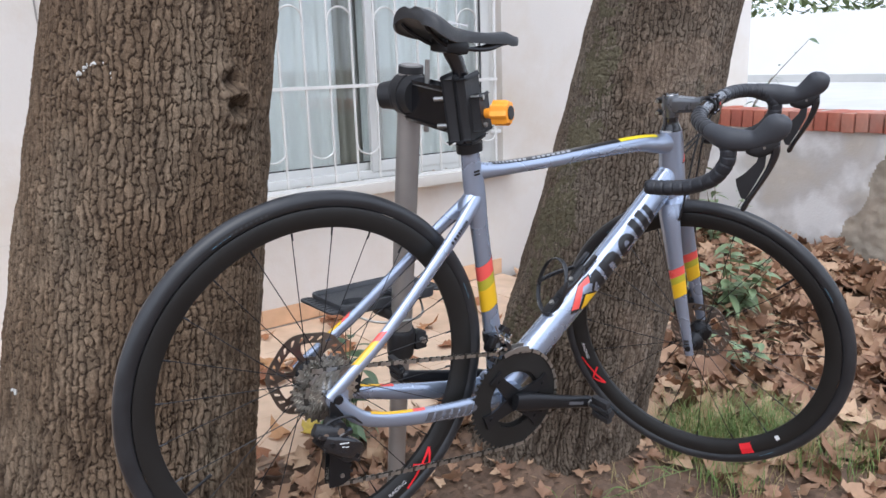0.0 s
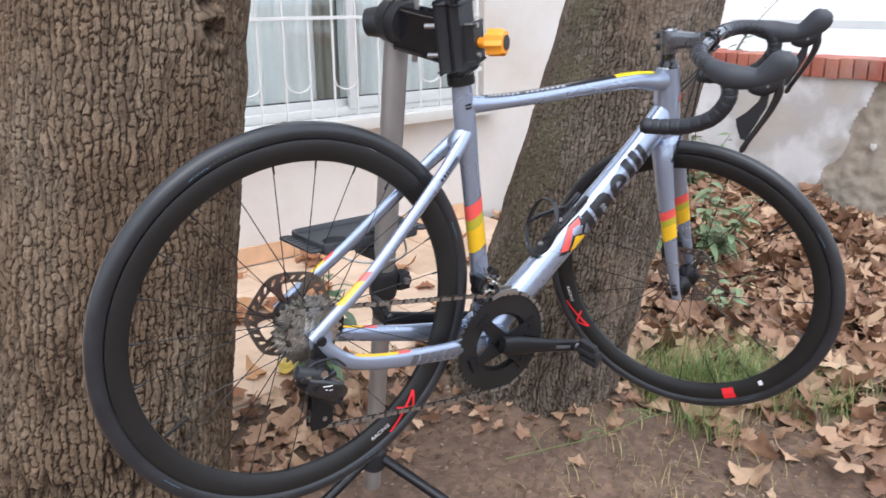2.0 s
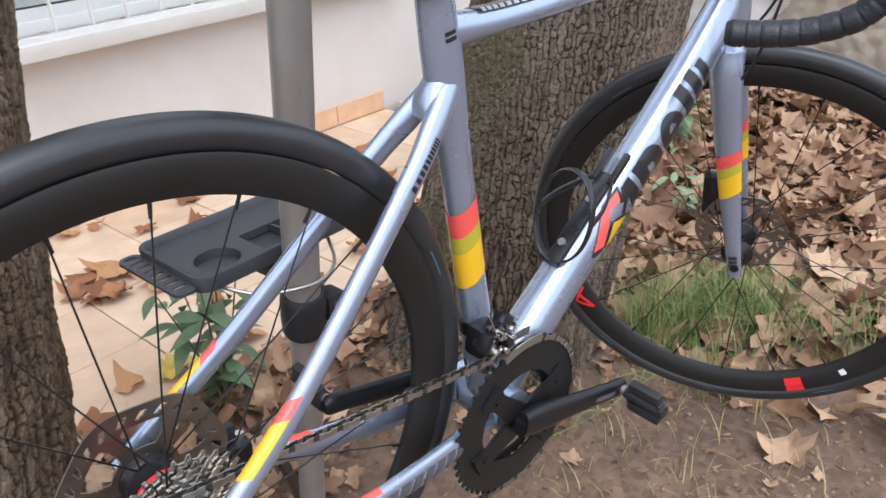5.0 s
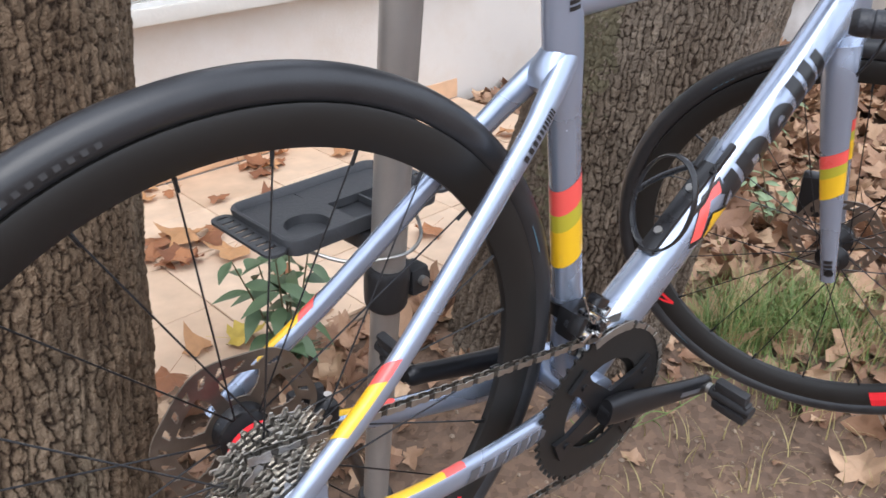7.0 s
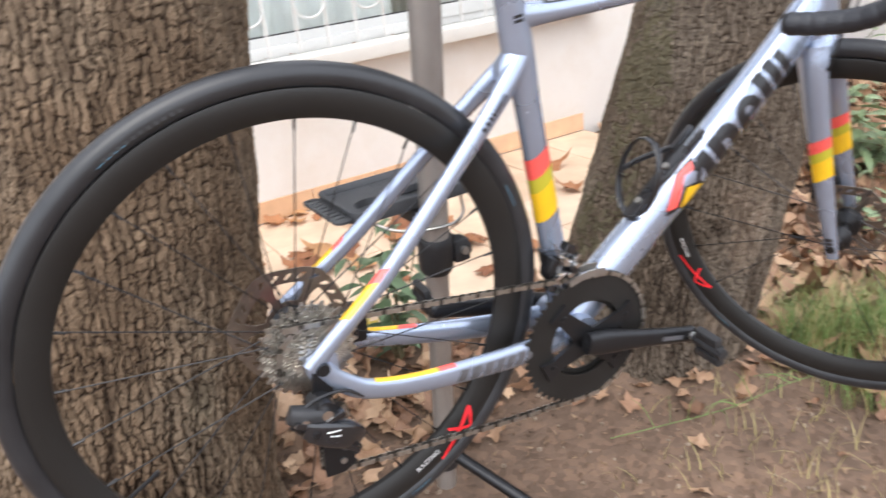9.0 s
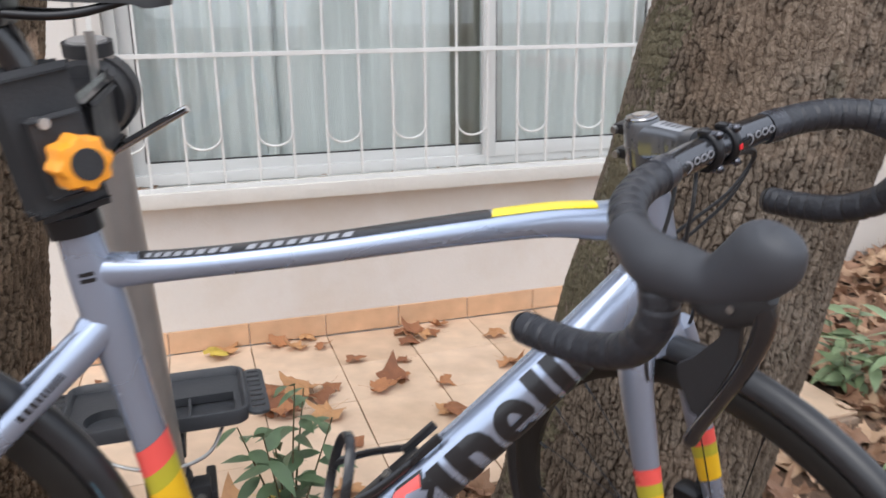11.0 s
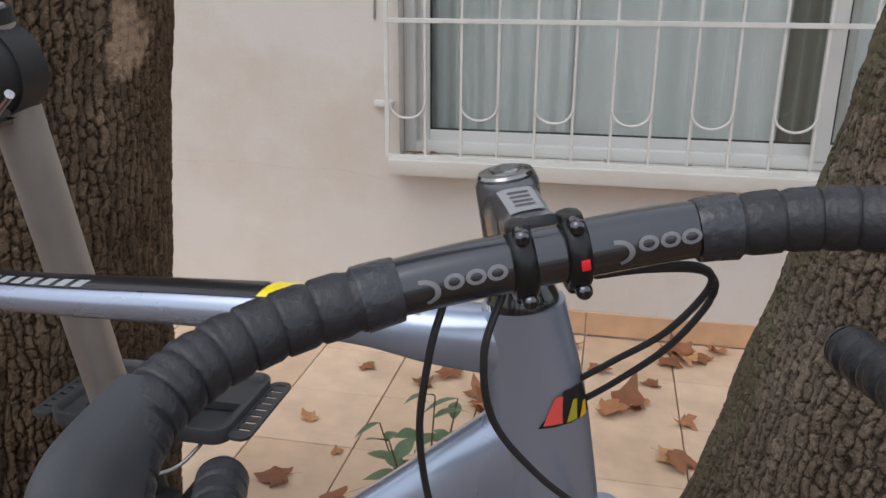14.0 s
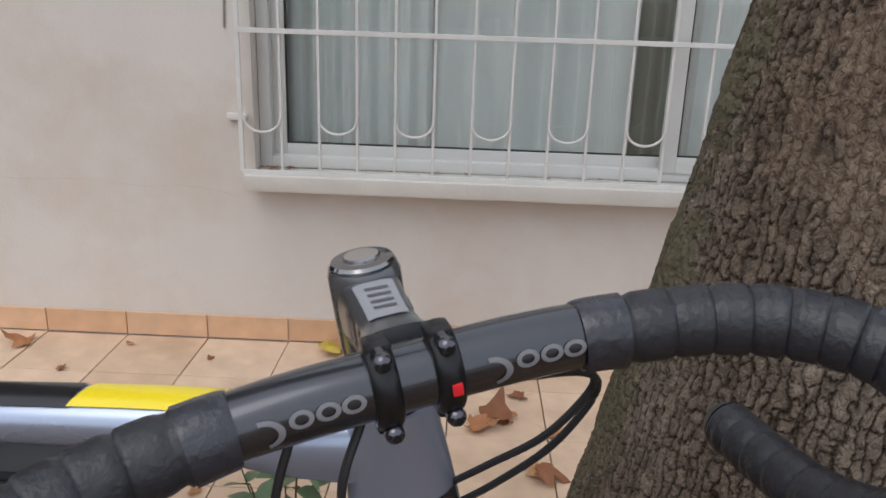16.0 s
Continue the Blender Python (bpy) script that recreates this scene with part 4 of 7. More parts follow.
# seat stays meet in a bridge behind the seat tube; chain stays run from the bottom bracket
for s in (-1, 1):
    stay = Tube([(0.283, s * 0.0065, 0.3275, 0.0140, 0.0092), (0.254, s * 0.018, 0.2925, 0.0138, 0.0095), (0.215, s * 0.030, 0.2465, 0.0120, 0.0085), (0.092, s * 0.055, 0.103, 0.0108, 0.0080), (0.014, s * 0.066, 0.028, 0.0105, 0.0075), (-0.014, s * 0.068, 0.000, 0.010, 0.007)], 50)
    st = part("seat_stay", stay.fill(bmesh.new(), 18), PAINT, bike)
    for u0, u1, mt in ((0.612, 0.642, PAINT_RED), (0.642, 0.735, PAINT_YELLOW)):
        part("stripe", stay.patch(bmesh.new(), u0, u1, -58 if s < 0 else -30, 30 if s < 0 else 58, -0.02 * s, 0.0007, 6, 6), mt, st)
    if s < 0:
        bm = bmesh.new()
        for k in range(11):
            stay.patch(bm, 0.24 + 0.015 * k, 0.249 + 0.015 * k, -104, -74, 0, 0.0007, 2, 3)
        part("lettering", bm, DECAL_BLACK, st, "row of small dark marks")
    cs = Tube([(0.372, s * 0.030, -0.067, 0.021, 0.011), (0.33, s * 0.038, -0.069, 0.019, 0.010), (0.24, s * 0.050, -0.067, 0.017, 0.009), (0.13, s * 0.062, -0.059, 0.0145, 0.008), (0.06, s * 0.067, -0.046, 0.0135, 0.0075), (0.022, s * 0.069, -0.024, 0.013, 0.007), (0.000, s * 0.069, -0.002, 0.012, 0.007)], 50)
    c = part("chain_stay", cs.fill(bmesh.new(), 18), PAINT, bike)
    bm = bmesh.new()
    cs.patch(bm, 0.46, 0.66, -35, 35, 0, 0.0007, 10, 4)
    part("stripe", bm, PAINT_YELLOW, c)
    bm = bmesh.new()
    cs.patch(bm, 0.42, 0.46, -35, 35, 0, 0.0007, 4, 4)
    part("stripe", bm, PAINT_RED, c)
    if s < 0:
        bm = bmesh.new()
        for k in range(9):
            cs.patch(bm, 0.155 + 0.030 * k, 0.175 + 0.030 * k, -125, -62, -0.008, 0.0007, 3, 3)
        part("lettering", bm, DECAL_GREY, c, "row of bold grey marks")
    part("dropout", plate(bmesh.new(), turned([(-0.014, -0.020), (0.016, -0.022), (0.022, 0.006), (0.010, 0.020), (-0.012, 0.016), (-0.018, 0)], 0.3), s * 0.0655 - 0.004, s * 0.0655 + 0.004), PAINT, bike)
bm = Tube([(0.290, 0, 0.346, 0.0080, 0.0090), (0.282, 0, 0.334, 0.0145, 0.0135), (0.271, 0, 0.318, 0.0165, 0.0158), (0.262, 0, 0.304, 0.0130, 0.0175), (0.256, 0, 0.296, 0.0050, 0.0180)], 14, power=2.4).fill(bmesh.new(), 24)
part("stay_bridge", bm, PAINT, bike)

# painted bands on the seat tube
for u0, u1, mt in ((0.390, 0.428, PAINT_RED), (0.364, 0.390, PAINT_OLIVE), (0.305, 0.364, PAINT_YELLOW)):
    part("stripe", seat_tube.band(bmesh.new(), u0, u1, 0.012), mt, frame_ob)
# top tube: black strip on its back, yellow flash with a coral edge towards the head
bm = bmesh.new()
top_tube.patch(bm, 0.10, 0.565, -38, 38, 0, 0.0008, 30, 8)
part("top_strip", bm, DECAL_BLACK, frame_ob, "gloss black strip on the top tube")
bm = bmesh.new()
for k in range(17):
    if k != 8:
        top_tube.patch(bm, 0.115 + 0.0165 * k, 0.1255 + 0.0165 * k, -34, -10, 0.005, 0.0012, 2, 3)
part("lettering", bm, plain("pale_grey_decal", (0.36, 0.37, 0.40), 0.5), frame_ob, "row of slanted pale marks")
bm = bmesh.new()
top_tube.patch(bm, 0.569, 0.81, -36, 30, 0.012, 0.0009, 20, 8)
part("top_flash", bm, PAINT_LEMON, frame_ob)
bm = bmesh.new()
top_tube.patch(bm, 0.578, 0.81, 30, 48, 0, 0.0009, 20, 4)
part("top_flash", bm, PAINT_RED, frame_ob)
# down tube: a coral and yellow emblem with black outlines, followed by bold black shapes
def decal(tube, shapes, proud):
    """Flat outlines in (u, angle) laid on a tube as one thin skin."""
    bm = bmesh.new()
    for pts in shapes:
        flat = bmesh.new()
        flat.faces.new([flat.verts.new((u, p / 600, 0)) for u, p in pts])
        bmesh.ops.triangulate(flat, faces=flat.faces[:])
        bmesh.ops.subdivide_edges(flat, edges=flat.edges[:], cuts=3, use_grid_fill=True)
        twin = {v: bm.verts.new(tube.at(min(max(v.co.x, 0), 1), v.co.y * 600, proud)) for v in flat.verts}
        for fc in flat.faces:
            bm.faces.new([twin[v] for v in fc.verts])
        flat.free()
    return bm


def swollen(pts, k, du=0.0, dp=0.0):
    cu, cp = sum(p[0] for p in pts) / len(pts), sum(p[1] for p in pts) / len(pts)
    return [(cu + (u - cu) * k + math.copysign(du, u - cu), cp + (p - cp) * k + math.copysign(dp, p - cp)) for u, p in pts]


def slab(u0, u1, p0, p1):
    return [(u0, p0), (u1, p0), (u1, p1), (u0, p1)]


def hoop(cu, cp, ru, rp, wu, wp, a0=0, a1=360, n=20):
    """A ring, or part of one, as a row of four-cornered outlines."""
    out, st = [], (a1 - a0) / n
    for i in range(n):
        c = [(math.cos(radians(a0 + st * k)), math.sin(radians(a0 + st * k))) for k in (i, i + 1)]
        out.append([(cu + ru * c[0][0], cp + rp * c[0][1]), (cu + ru * c[1][0], cp + rp * c[1][1]), (cu + (ru - wu) * c[1][0], cp + (rp - wp) * c[1][1]), (cu + (ru - wu) * c[0][0], cp + (rp - wp) * c[0][1])])
    return out


EMBLEM_RED = [(0.400, -79), (0.459, -35), (0.500, -40), (0.490, -63), (0.468, -54), (0.421, -97)]
EMBLEM_YELLOW = [(0.424, -107), (0.458, -82), (0.480, -105), (0.487, -118), (0.444, -125)]
part("emblem_outline", decal(down_tube, [swollen(EMBLEM_RED, 1.06, 0.0045, 5), swollen(EMBLEM_YELLOW, 1.06, 0.004, 5), [(0.487, -66), (0.506, -50), (0.506, -80), (0.484, -100), (0.479, -92), (0.494, -76)]], 0.0007), DECAL_BLACK, frame_ob)
part("emblem_red", decal(down_tube, [EMBLEM_RED], 0.0012), PAINT_RED, frame_ob)
part("emblem_yellow", decal(down_tube, [EMBLEM_YELLOW], 0.0012), PAINT_YELLOW, frame_ob)
for shapes in ([slab(0.506, 0.531, -150, -46)],
               [slab(0.541, 0.566, -150, -46), [(0.566, -46), (0.586, -46), (0.600, -56), (0.607, -78), (0.583, -92), (0.578, -82), (0.566, -80)], [(0.583, -92), (0.607, -78), (0.607, -150), (0.583, -150)]],
               hoop(0.647, -98, 0.032, 53, 0.021, 27, 0, 318, 22) + [slab(0.634, 0.676, -104, -92)],
               [slab(0.690, 0.716, -150, -32)], [slab(0.727, 0.753, -150, -32)], [slab(0.764, 0.788, -150, -42)]):
    part("lettering_bar", decal(down_tube, shapes, 0.0009), DECAL_BLACK, frame_ob, "bold black mark on the down tube")
bm = bmesh.new()
for k in range(3):
    down_tube.patch(bm, 0.165 + 0.013 * k, 0.172 + 0.013 * k, -78, -66, 0, 0.0008, 2, 2)
for k in range(2):
    seat_tube.patch(bm, 0.845 + 0.02 * k, 0.858 + 0.02 * k, -105, -70, 0, 0.0008, 2, 3)
part("lettering", bm, DECAL_BLACK, frame_ob, "tiny dark marks")
# head badge: a fan of coral, olive and yellow with dark outlines
for name, mt, u0, u1, p0, p1, pr in (("badge_back", DECAL_BLACK, 0.580, 0.712, -176, -98, 0.0007), ("badge_red", PAINT_RED, 0.592, 0.698, -126, -104, 0.0011), ("badge_olive", PAINT_OLIVE, 0.588, 0.668, -146, -131, 0.0011), ("badge_yellow", PAINT_YELLOW, 0.584, 0.640, -166, -150, 0.0011)):
    bm = bmesh.new()
    n = 8
    g = []
    for i in range(n + 1):
        u = u0 + (u1 - u0) * i / n
        shift = 26 * (i / n) ** 1.2 * (u1 - u0) / 0.24
        k = 1 - 0.55 * i / n
        g.append([bm.verts.new(head_tube.at(u, p0 + (p1 - p0) * (0.5 + (j / 4 - 0.5) * k) - shift, pr)) for j in range(5)])
    for i in range(n):
        for j in range(4):
            bm.faces.new((g[i][j], g[i + 1][j], g[i + 1][j + 1], g[i][j + 1]))
    part(name, bm, mt, frame_ob)


# ---- wheels ----
def wheel(name, local, spokes, hub_w, drive, decal_turn, valve_turn, label):
    rim = part(name, lathe(bmesh.new(), [(0.3125, -0.0115), (0.3125, 0.0115), (0.3095, 0.0125), (0.298, 0.0128), (0.284, 0.0085), (0.2775, 0.004), (0.2768, 0), (0.2775, -0.004), (0.284, -0.0085), (0.298, -0.0128), (0.3095, -0.0125)], 120), RIM_BLACK, bike, label, 30, local @ Matrix.Diagonal((0.987, 1, 0.987, 1)))
    tyre = part("tyre", lathe(bmesh.new(), [(0.3245 + 0.0148 * math.cos(a), 0.0142 * math.sin(a)) for a in np.linspace(-2.45, 2.45, 19)], 160, False), RUBBER, rim)
    bm = bmesh.new()
    for s in (-1, 1):
        for c in (0.45, 2.15, 3.95, 5.2):
            for i in range(10):
                q = []
                for da, dr in ((0, 0), (0.011, 0), (0.011, 0.0009), (0, 0.0009)):
                    a, r = c + 0.011 * i + da, 0.3205 + dr
                    q.append(bm.verts.new((r * math.cos(a), s * 0.01435, r * math.sin(a))))
                bm.faces.new(q)
    part("tyre_mark", bm, plain("faded_blue_print", (0.10, 0.22, 0.30), 0.5), tyre)
    bm = bmesh.new()
    for s in (-1, 1):
        for i in range(11):
            a = 1.95 + 0.027 * i
            q = [bm.verts.new((r * math.cos(b), s * 0.01445, r * math.sin(b))) for b, r in ((a, 0.3205), (a + 0.013, 0.3205), (a + 0.013, 0.3245), (a, 0.3245))]
            bm.faces.new(q)
    part("lettering", bm, plain("worn_grey_print", (0.045, 0.046, 0.048), 0.6), tyre, "row of worn grey marks on the tyre wall")
    # hub
    w = hub_w
    part("hub", lathe(bmesh.new(), [(0.0, -w), (0.010, -w), (0.011, -w * 0.75), (0.024, -w * 0.55), (0.024, -w * 0.48), (0.011, -w * 0.35), (0.0105, w * 0.35), (0.025, w * 0.52), (0.025, w * 0.58), (0.012, w * 0.8), (0.010, w), (0.0, w)], 28, False), BLACK_METAL, rim)
    rnd = random.Random(3)
    for k in range(spokes):
        side = 1 if k % 2 else -1
        a = 2 * math.pi * k / spokes
        cross = (0.9 if (k // 2) % 2 else -0.9) if side == drive or drive == 0 else 0.25 * (1 if (k // 2) % 2 else -1)
        ha = a + cross
        p = (0.0225 * math.cos(ha), side * w * 0.53, 0.0225 * math.sin(ha))
        q = (0.277 * math.cos(a), side * 0.001, 0.277 * math.sin(a))
        sp = part("spoke", rod(bmesh.new(), p, q, 0.0009, 0.0008, 6), BLACK_METAL, rim)
    bm = bmesh.new()
    for k in range(spokes):
        a = 2 * math.pi * k / spokes
        rod(bm, (0.264 * math.cos(a), 0, 0.264 * math.sin(a)), (0.278 * math.cos(a), 0, 0.278 * math.sin(a)), 0.0015, 0.0019, 6)
    part("nipple_ring", bm, BLACK_METAL, rim, "black spoke nipples")
    # valve
    va = valve_turn
    bm = rod(bmesh.new(), (0.276 * math.cos(va), 0, 0.276 * math.sin(va)), (0.236 * math.cos(va), 0, 0.236 * math.sin(va)), 0.0026, 0.0024, 8)
    rod(bm, (0.236 * math.cos(va), 0, 0.236 * math.sin(va)), (0.228 * math.cos(va), 0, 0.228 * math.sin(va)), 0.0033, 0.003, 8)
    part("valve", bm, BLACK_METAL, rim)

    def on_rim(a, r, s):
        y = 0.0131 if r > 0.298 else 0.0131 - (0.298 - r) / 0.014 * 0.0043
        return (r * math.cos(a), s * (y + 0.0009), r * math.sin(a))

    def stroke(bm, pts, wd, s):
        for (a0, r0), (a1, r1) in zip(pts, pts[1:]):
            d = Vector(((a1 - a0) * 0.3, r1 - r0)).normalized()
            nx, ny = -d.y * wd / 0.3, d.x * wd
            for i in range(8):
                u, v = i / 8, (i + 1) / 8
                q = [on_rim(a0 + (a1 - a0) * t + g * nx, r0 + (r1 - r0) * t + g * ny, s) for t, g in ((u, -1), (v, -1), (v, 1), (u, 1))]
                bm.faces.new([bm.verts.new(c) for c in q])

    bm, bw = bmesh.new(), bmesh.new()
    for s in (-1, 1):
        a = decal_turn
        stroke(bm, [(a - 0.16, 0.309), (a + 0.13, 0.287), (a + 0.045, 0.3085), (a - 0.03, 0.283)], 0.0023, s)
    part("rim_emblem", bm, DECAL_RED, rim, "angular red strokes on the rim")
    bw.free()
    word = bpy.data.curves.new("lettering", "FONT")
    word.body, word.size, word.extrude, word.align_x, word.align_y = "RACING", 0.0115, 0.0002, "CENTER", "CENTER"
    word.materials.append(DECAL_WHITE)
    a, c = decal_turn - 0.21, on_rim(decal_turn - 0.21, 0.293, -1)
    ob = new("lettering", word)
    ob.parent = rim
    ob.matrix_local = Matrix(((-math.sin(a), -math.cos(a), 0, c[0]), (0, 0, -1, c[1] - 0.0004), (math.cos(a), -math.sin(a), 0, c[2]), (0, 0, 0, 1)))
    tagged(ob, "small white word on the rim")
    return rim, on_rim


rear, on_rim = wheel("rear_wheel", pose(0, 0, 0), 24, 0.058, -1, radians(-41), radians(217), "black deep-rimmed rear wheel with a slick tyre")

# brake rotors
def rotor(parent, y, r=0.070):
    """A wavy steel disc with six large windows and a row of small slots."""
    nr, na = 30, 264
    radii = [0.012 + (r - 0.012) * i / nr for i in range(nr + 1)]

    def solid(i, k):
        q, a = (radii[i] + radii[i + 1]) / 2 / r, 360 * (k + 0.5) / na
        bay = abs(a % 60 - 30)
        if 0.40 < q < 0.74 and bay < 23 - 24 * abs(q - 0.57):
            return False
        slot = abs((a + 60 * q) % 15 - 7.5)
        return not (0.80 < q < 0.92 and slot < 2.6)

    def corner(i, k, s):
        a = 2 * math.pi * k / na
        q = radii[i] + (0.0022 * math.cos(6 * a) * (i / nr) ** 3)
        return (q * math.cos(a), y + s * 0.0009, q * math.sin(a))

    bm, seen = bmesh.new(), {}

    def vert(i, k, s):
        key = (i, k % na, s)
        if key not in seen:
            seen[key] = bm.verts.new(corner(i, k % na, s))
        return seen[key]

    for i in range(nr):
        for k in range(na):
            if not solid(i, k):
                continue
            for s in (-1, 1):
                bm.faces.new((vert(i, k, s), vert(i + 1, k, s), vert(i + 1, k + 1, s), vert(i, k + 1, s)))
            for di, dk, e in ((1, 0, ((i + 1, k), (i + 1, k + 1))), (-1, 0, ((i, k), (i, k + 1))), (0, 1, ((i, k + 1), (i + 1, k + 1))), (0, -1, ((i, k), (i + 1, k)))):
                if not 0 <= i + di < nr or not solid(i + di, (k + dk) % na):
                    (a, b), (c, d) = e
                    bm.faces.new((vert(a, b, -1), vert(c, d, -1), vert(c, d, 1), vert(a, b, 1)))
    ro = part("brake_rotor", bm, plain("browned_steel", (0.27, 0.23, 0.195), 0.38, 0.9, 0, 0.25, 60), parent, "drilled steel brake disc", 20)
    part("rotor_carrier", lathe(bmesh.new(), [(0.008, y - 0.010), (0.021, y - 0.010), (0.026, y - 0.003), (0.026, y + 0.003), (0.020, y + 0.007), (0.008, y + 0.007)], 28), BLACK_METAL, ro)
    for k in range(6):
        a = 2 * math.pi * (k + 0.5) / 6
        part("rotor_bolt", rod(bmesh.new(), (0.0225 * math.cos(a), y - 0.0045, 0.0225 * math.sin(a)), (0.0225 * math.cos(a), y - 0.001, 0.0225 * math.sin(a)), 0.003, seg=8), STEEL, ro)


rotor(rear, 0.046, 0.078)
part("hub_ring", lathe(bmesh.new(), [(0.0245, 0.004), (0.0268, 0.006), (0.0268, 0.014), (0.0245, 0.016)], 28), DECAL_RED, rear, "red ring on the hub")


# cassette: eleven toothed sprockets
def sprocket(bm, teeth, y, thick=0.0018, pitch=0.0127, inner=None, cx=0.0, cz=0.0):
    r = pitch / (2 * math.sin(math.pi / teeth))
    out = []
    for k in range(teeth):
        for da, dr in ((-0.28, -0.0028), (-0.10, 0.0030), (0.10, 0.0030), (0.28, -0.0028)):
            a = 2 * math.pi * (k + da) / teeth
            out.append(((r + dr) * math.cos(a), (r + dr) * math.sin(a)))
    inner = inner or r - 0.010
    m = len(out)
    rows = []
    for yy in (y - thick / 2, y + thick / 2):
        rows.append(([bm.verts.new((cx + x, yy, cz + z)) for x, z in out], [bm.verts.new((cx + inner * math.cos(2 * math.pi * (i // 4) / teeth), yy, cz + inner * math.sin(2 * math.pi * (i // 4) / teeth))) if i % 4 == 0 else None for i in range(m)]))
    for o, i_ in rows:
        for k in range(teeth):
            a, b = i_[4 * k], i_[(4 * k + 4) % m]
            bm.faces.new((a, o[4 * k], o[4 * k + 1], o[4 * k + 2], o[4 * k + 3], o[(4 * k + 4) % m], b))
    for k in range(m):
        bm.faces.new((rows[0][0][k], rows[0][0][(k + 1) % m], rows[1][0][(k + 1) % m], rows[1][0][k]))
    for k in range(teeth):
        bm.faces.new((rows[0][1][4 * k], rows[0][1][(4 * k + 4) % m], rows[1][1][(4 * k + 4) % m], rows[1][1][4 * k]))
    return bm


COG = plain("worn_sprocket_steel", (0.53, 0.50, 0.455), 0.29, 0.95, 0, 0.4, 90)
TEETH = (30, 27, 25, 23, 21, 19, 17, 15, 14, 13, 12)
for i, tn in enumerate(TEETH):
    part("sprocket", sprocket(bmesh.new(), tn, -0.0215 - 0.0037 * i, 0.0018, inner=0.016), COG, rear, smooth=20)
bm = lathe(bmesh.new(), [(0.006, -0.0645), (0.016, -0.0645), (0.0175, -0.061), (0.0175, -0.018), (0.006, -0.018)], 24)
part("freehub", bm, BLACK_METAL, rear)
bm = lathe(bmesh.new(), [(0.0, -0.0775), (0.0075, -0.0775), (0.0085, -0.074), (0.0085, -0.066), (0.0, -0.066)], 20, False)
part("axle_end", bm, BLACK_METAL, bike)
# ---- fork, front wheel, bars: built in the steering frame (x ahead, y left, z up the axis), turned to the right ----
STEER_M = Matrix(((FW.x, 0, AX.x, HEAD.x), (0, 1, 0, HEAD.y), (FW.z, 0, AX.z, HEAD.z), (0, 0, 0, 1))) @ Matrix.Rotation(STEER, 4, "Z")
LF, OFF = 0.481, 0.0487
bm = Tube([(0, 0, -0.132, 0.025, 0.026), (0.002, 0, -0.150, 0.027, 0.034), (0.006, 0, -0.168, 0.024, 0.044)], 12, (0, 1, 0)).fill(bmesh.new(), 28)
fork = part("fork", bm, PAINT, bike, "pearl lilac carbon fork", m=STEER_M)
for s in (-1, 1):
    blade = Tube([(0.002, s * 0.030, -0.150, 0.026, 0.016), (0.008, s * 0.041, -0.190, 0.022, 0.0125), (0.018, s * 0.046, -0.27, 0.0185, 0.0105), (0.033, s * 0.0515, -0.38, 0.0145, 0.009), (0.045, s * 0.0545, -0.465, 0.0115, 0.008), (0.0495, s * 0.055, -0.500, 0.0105, 0.007)], 50)
    bl = part("fork_blade", blade.fill(bmesh.new(), 20), PAINT, fork)
    for u0, u1, mt in ((0.440, 0.474, PAINT_RED), (0.474, 0.500, PAINT_OLIVE), (0.500, 0.556, PAINT_YELLOW)):
        part("fork_stripe", blade.band(bmesh.new(), u0, u1, 0.012, seg=24), mt, bl)
    bm = bmesh.new()
    for k in range(5):
        blade.patch(bm, 0.785 + 0.026 * k, 0.803 + 0.026 * k, s * 60, s * 120, 0, 0.0007, 2, 3)
    part("lettering", bm, DECAL_BLACK, fork, "short dark marks near the fork tip")
bm = rod(bmesh.new(), (OFF, -0.064, -LF), (OFF, 0.064, -LF), 0.0065, seg=16)
part("front_axle", bm, BLACK_METAL, fork)
bm = box(bmesh.new(), (-0.016, 0.036, -0.455), (0.020, 0.062, -0.385), 0.006)
box(bm, (0.018, 0.040, -0.435), (0.030, 0.056, -0.405), 0.004)
part("brake_caliper", bm, BLACK_METAL, fork)

FWM = STEER_M @ Matrix.Translation((OFF, 0, -LF))
front, _ = wheel("front_wheel", FWM, 20, 0.045, 0, radians(209), radians(40), "black deep-rimmed front wheel with a slick tyre")
rotor(front, 0.036, 0.070)
bm = bmesh.new()
for a0, a1, mt in ((-69, -63.5, "r"), ):
    for s in (-1, 1):
        for r0, r1 in ((0.285, 0.298), (0.298, 0.3045), (0.3045, 0.311)):
            for k in range(3):
                b0, b1 = a0 + (a1 - a0) * k / 3, a0 + (a1 - a0) * (k + 1) / 3
                q = [on_rim(radians(a), r, s) for a, r in ((b0, r0), (b1, r0), (b1, r1), (b0, r1))]
                bm.faces.new([bm.verts.new(c) for c in q])
part("rim_sticker", bm, DECAL_RED, front, "small red rim sticker")
bm = bmesh.new()
for s in (-1, 1):
    q = [on_rim(radians(a), r, s) for a, r in ((-51, 0.288), (-49, 0.288), (-49, 0.298), (-51, 0.298))]
    bm.faces.new([bm.verts.new(c) for c in q])
part("rim_sticker", bm, DECAL_WHITE, front, "tiny white rim sticker")

# headset cover, spacers, stem
bm = lathe(bmesh.new(), [(0.0, 0.005), (0.0212, 0.005), (0.0214, 0.010), (0.0206, 0.013), (0.0180, 0.019), (0.0160, 0.024), (0.0158, 0.030), (0.0152, 0.0302), (0.0152, 0.0306), (0.0158, 0.0308), (0.0158, 0.0385), (0.0, 0.0385)], 36, False)
for v in bm.verts:
    v.co = (v.co.x, v.co.z, v.co.y)
part("headset_cover", bm, BLACK_GLOSS, bike, "gloss black headset cover and spacers", m=STEER_M)
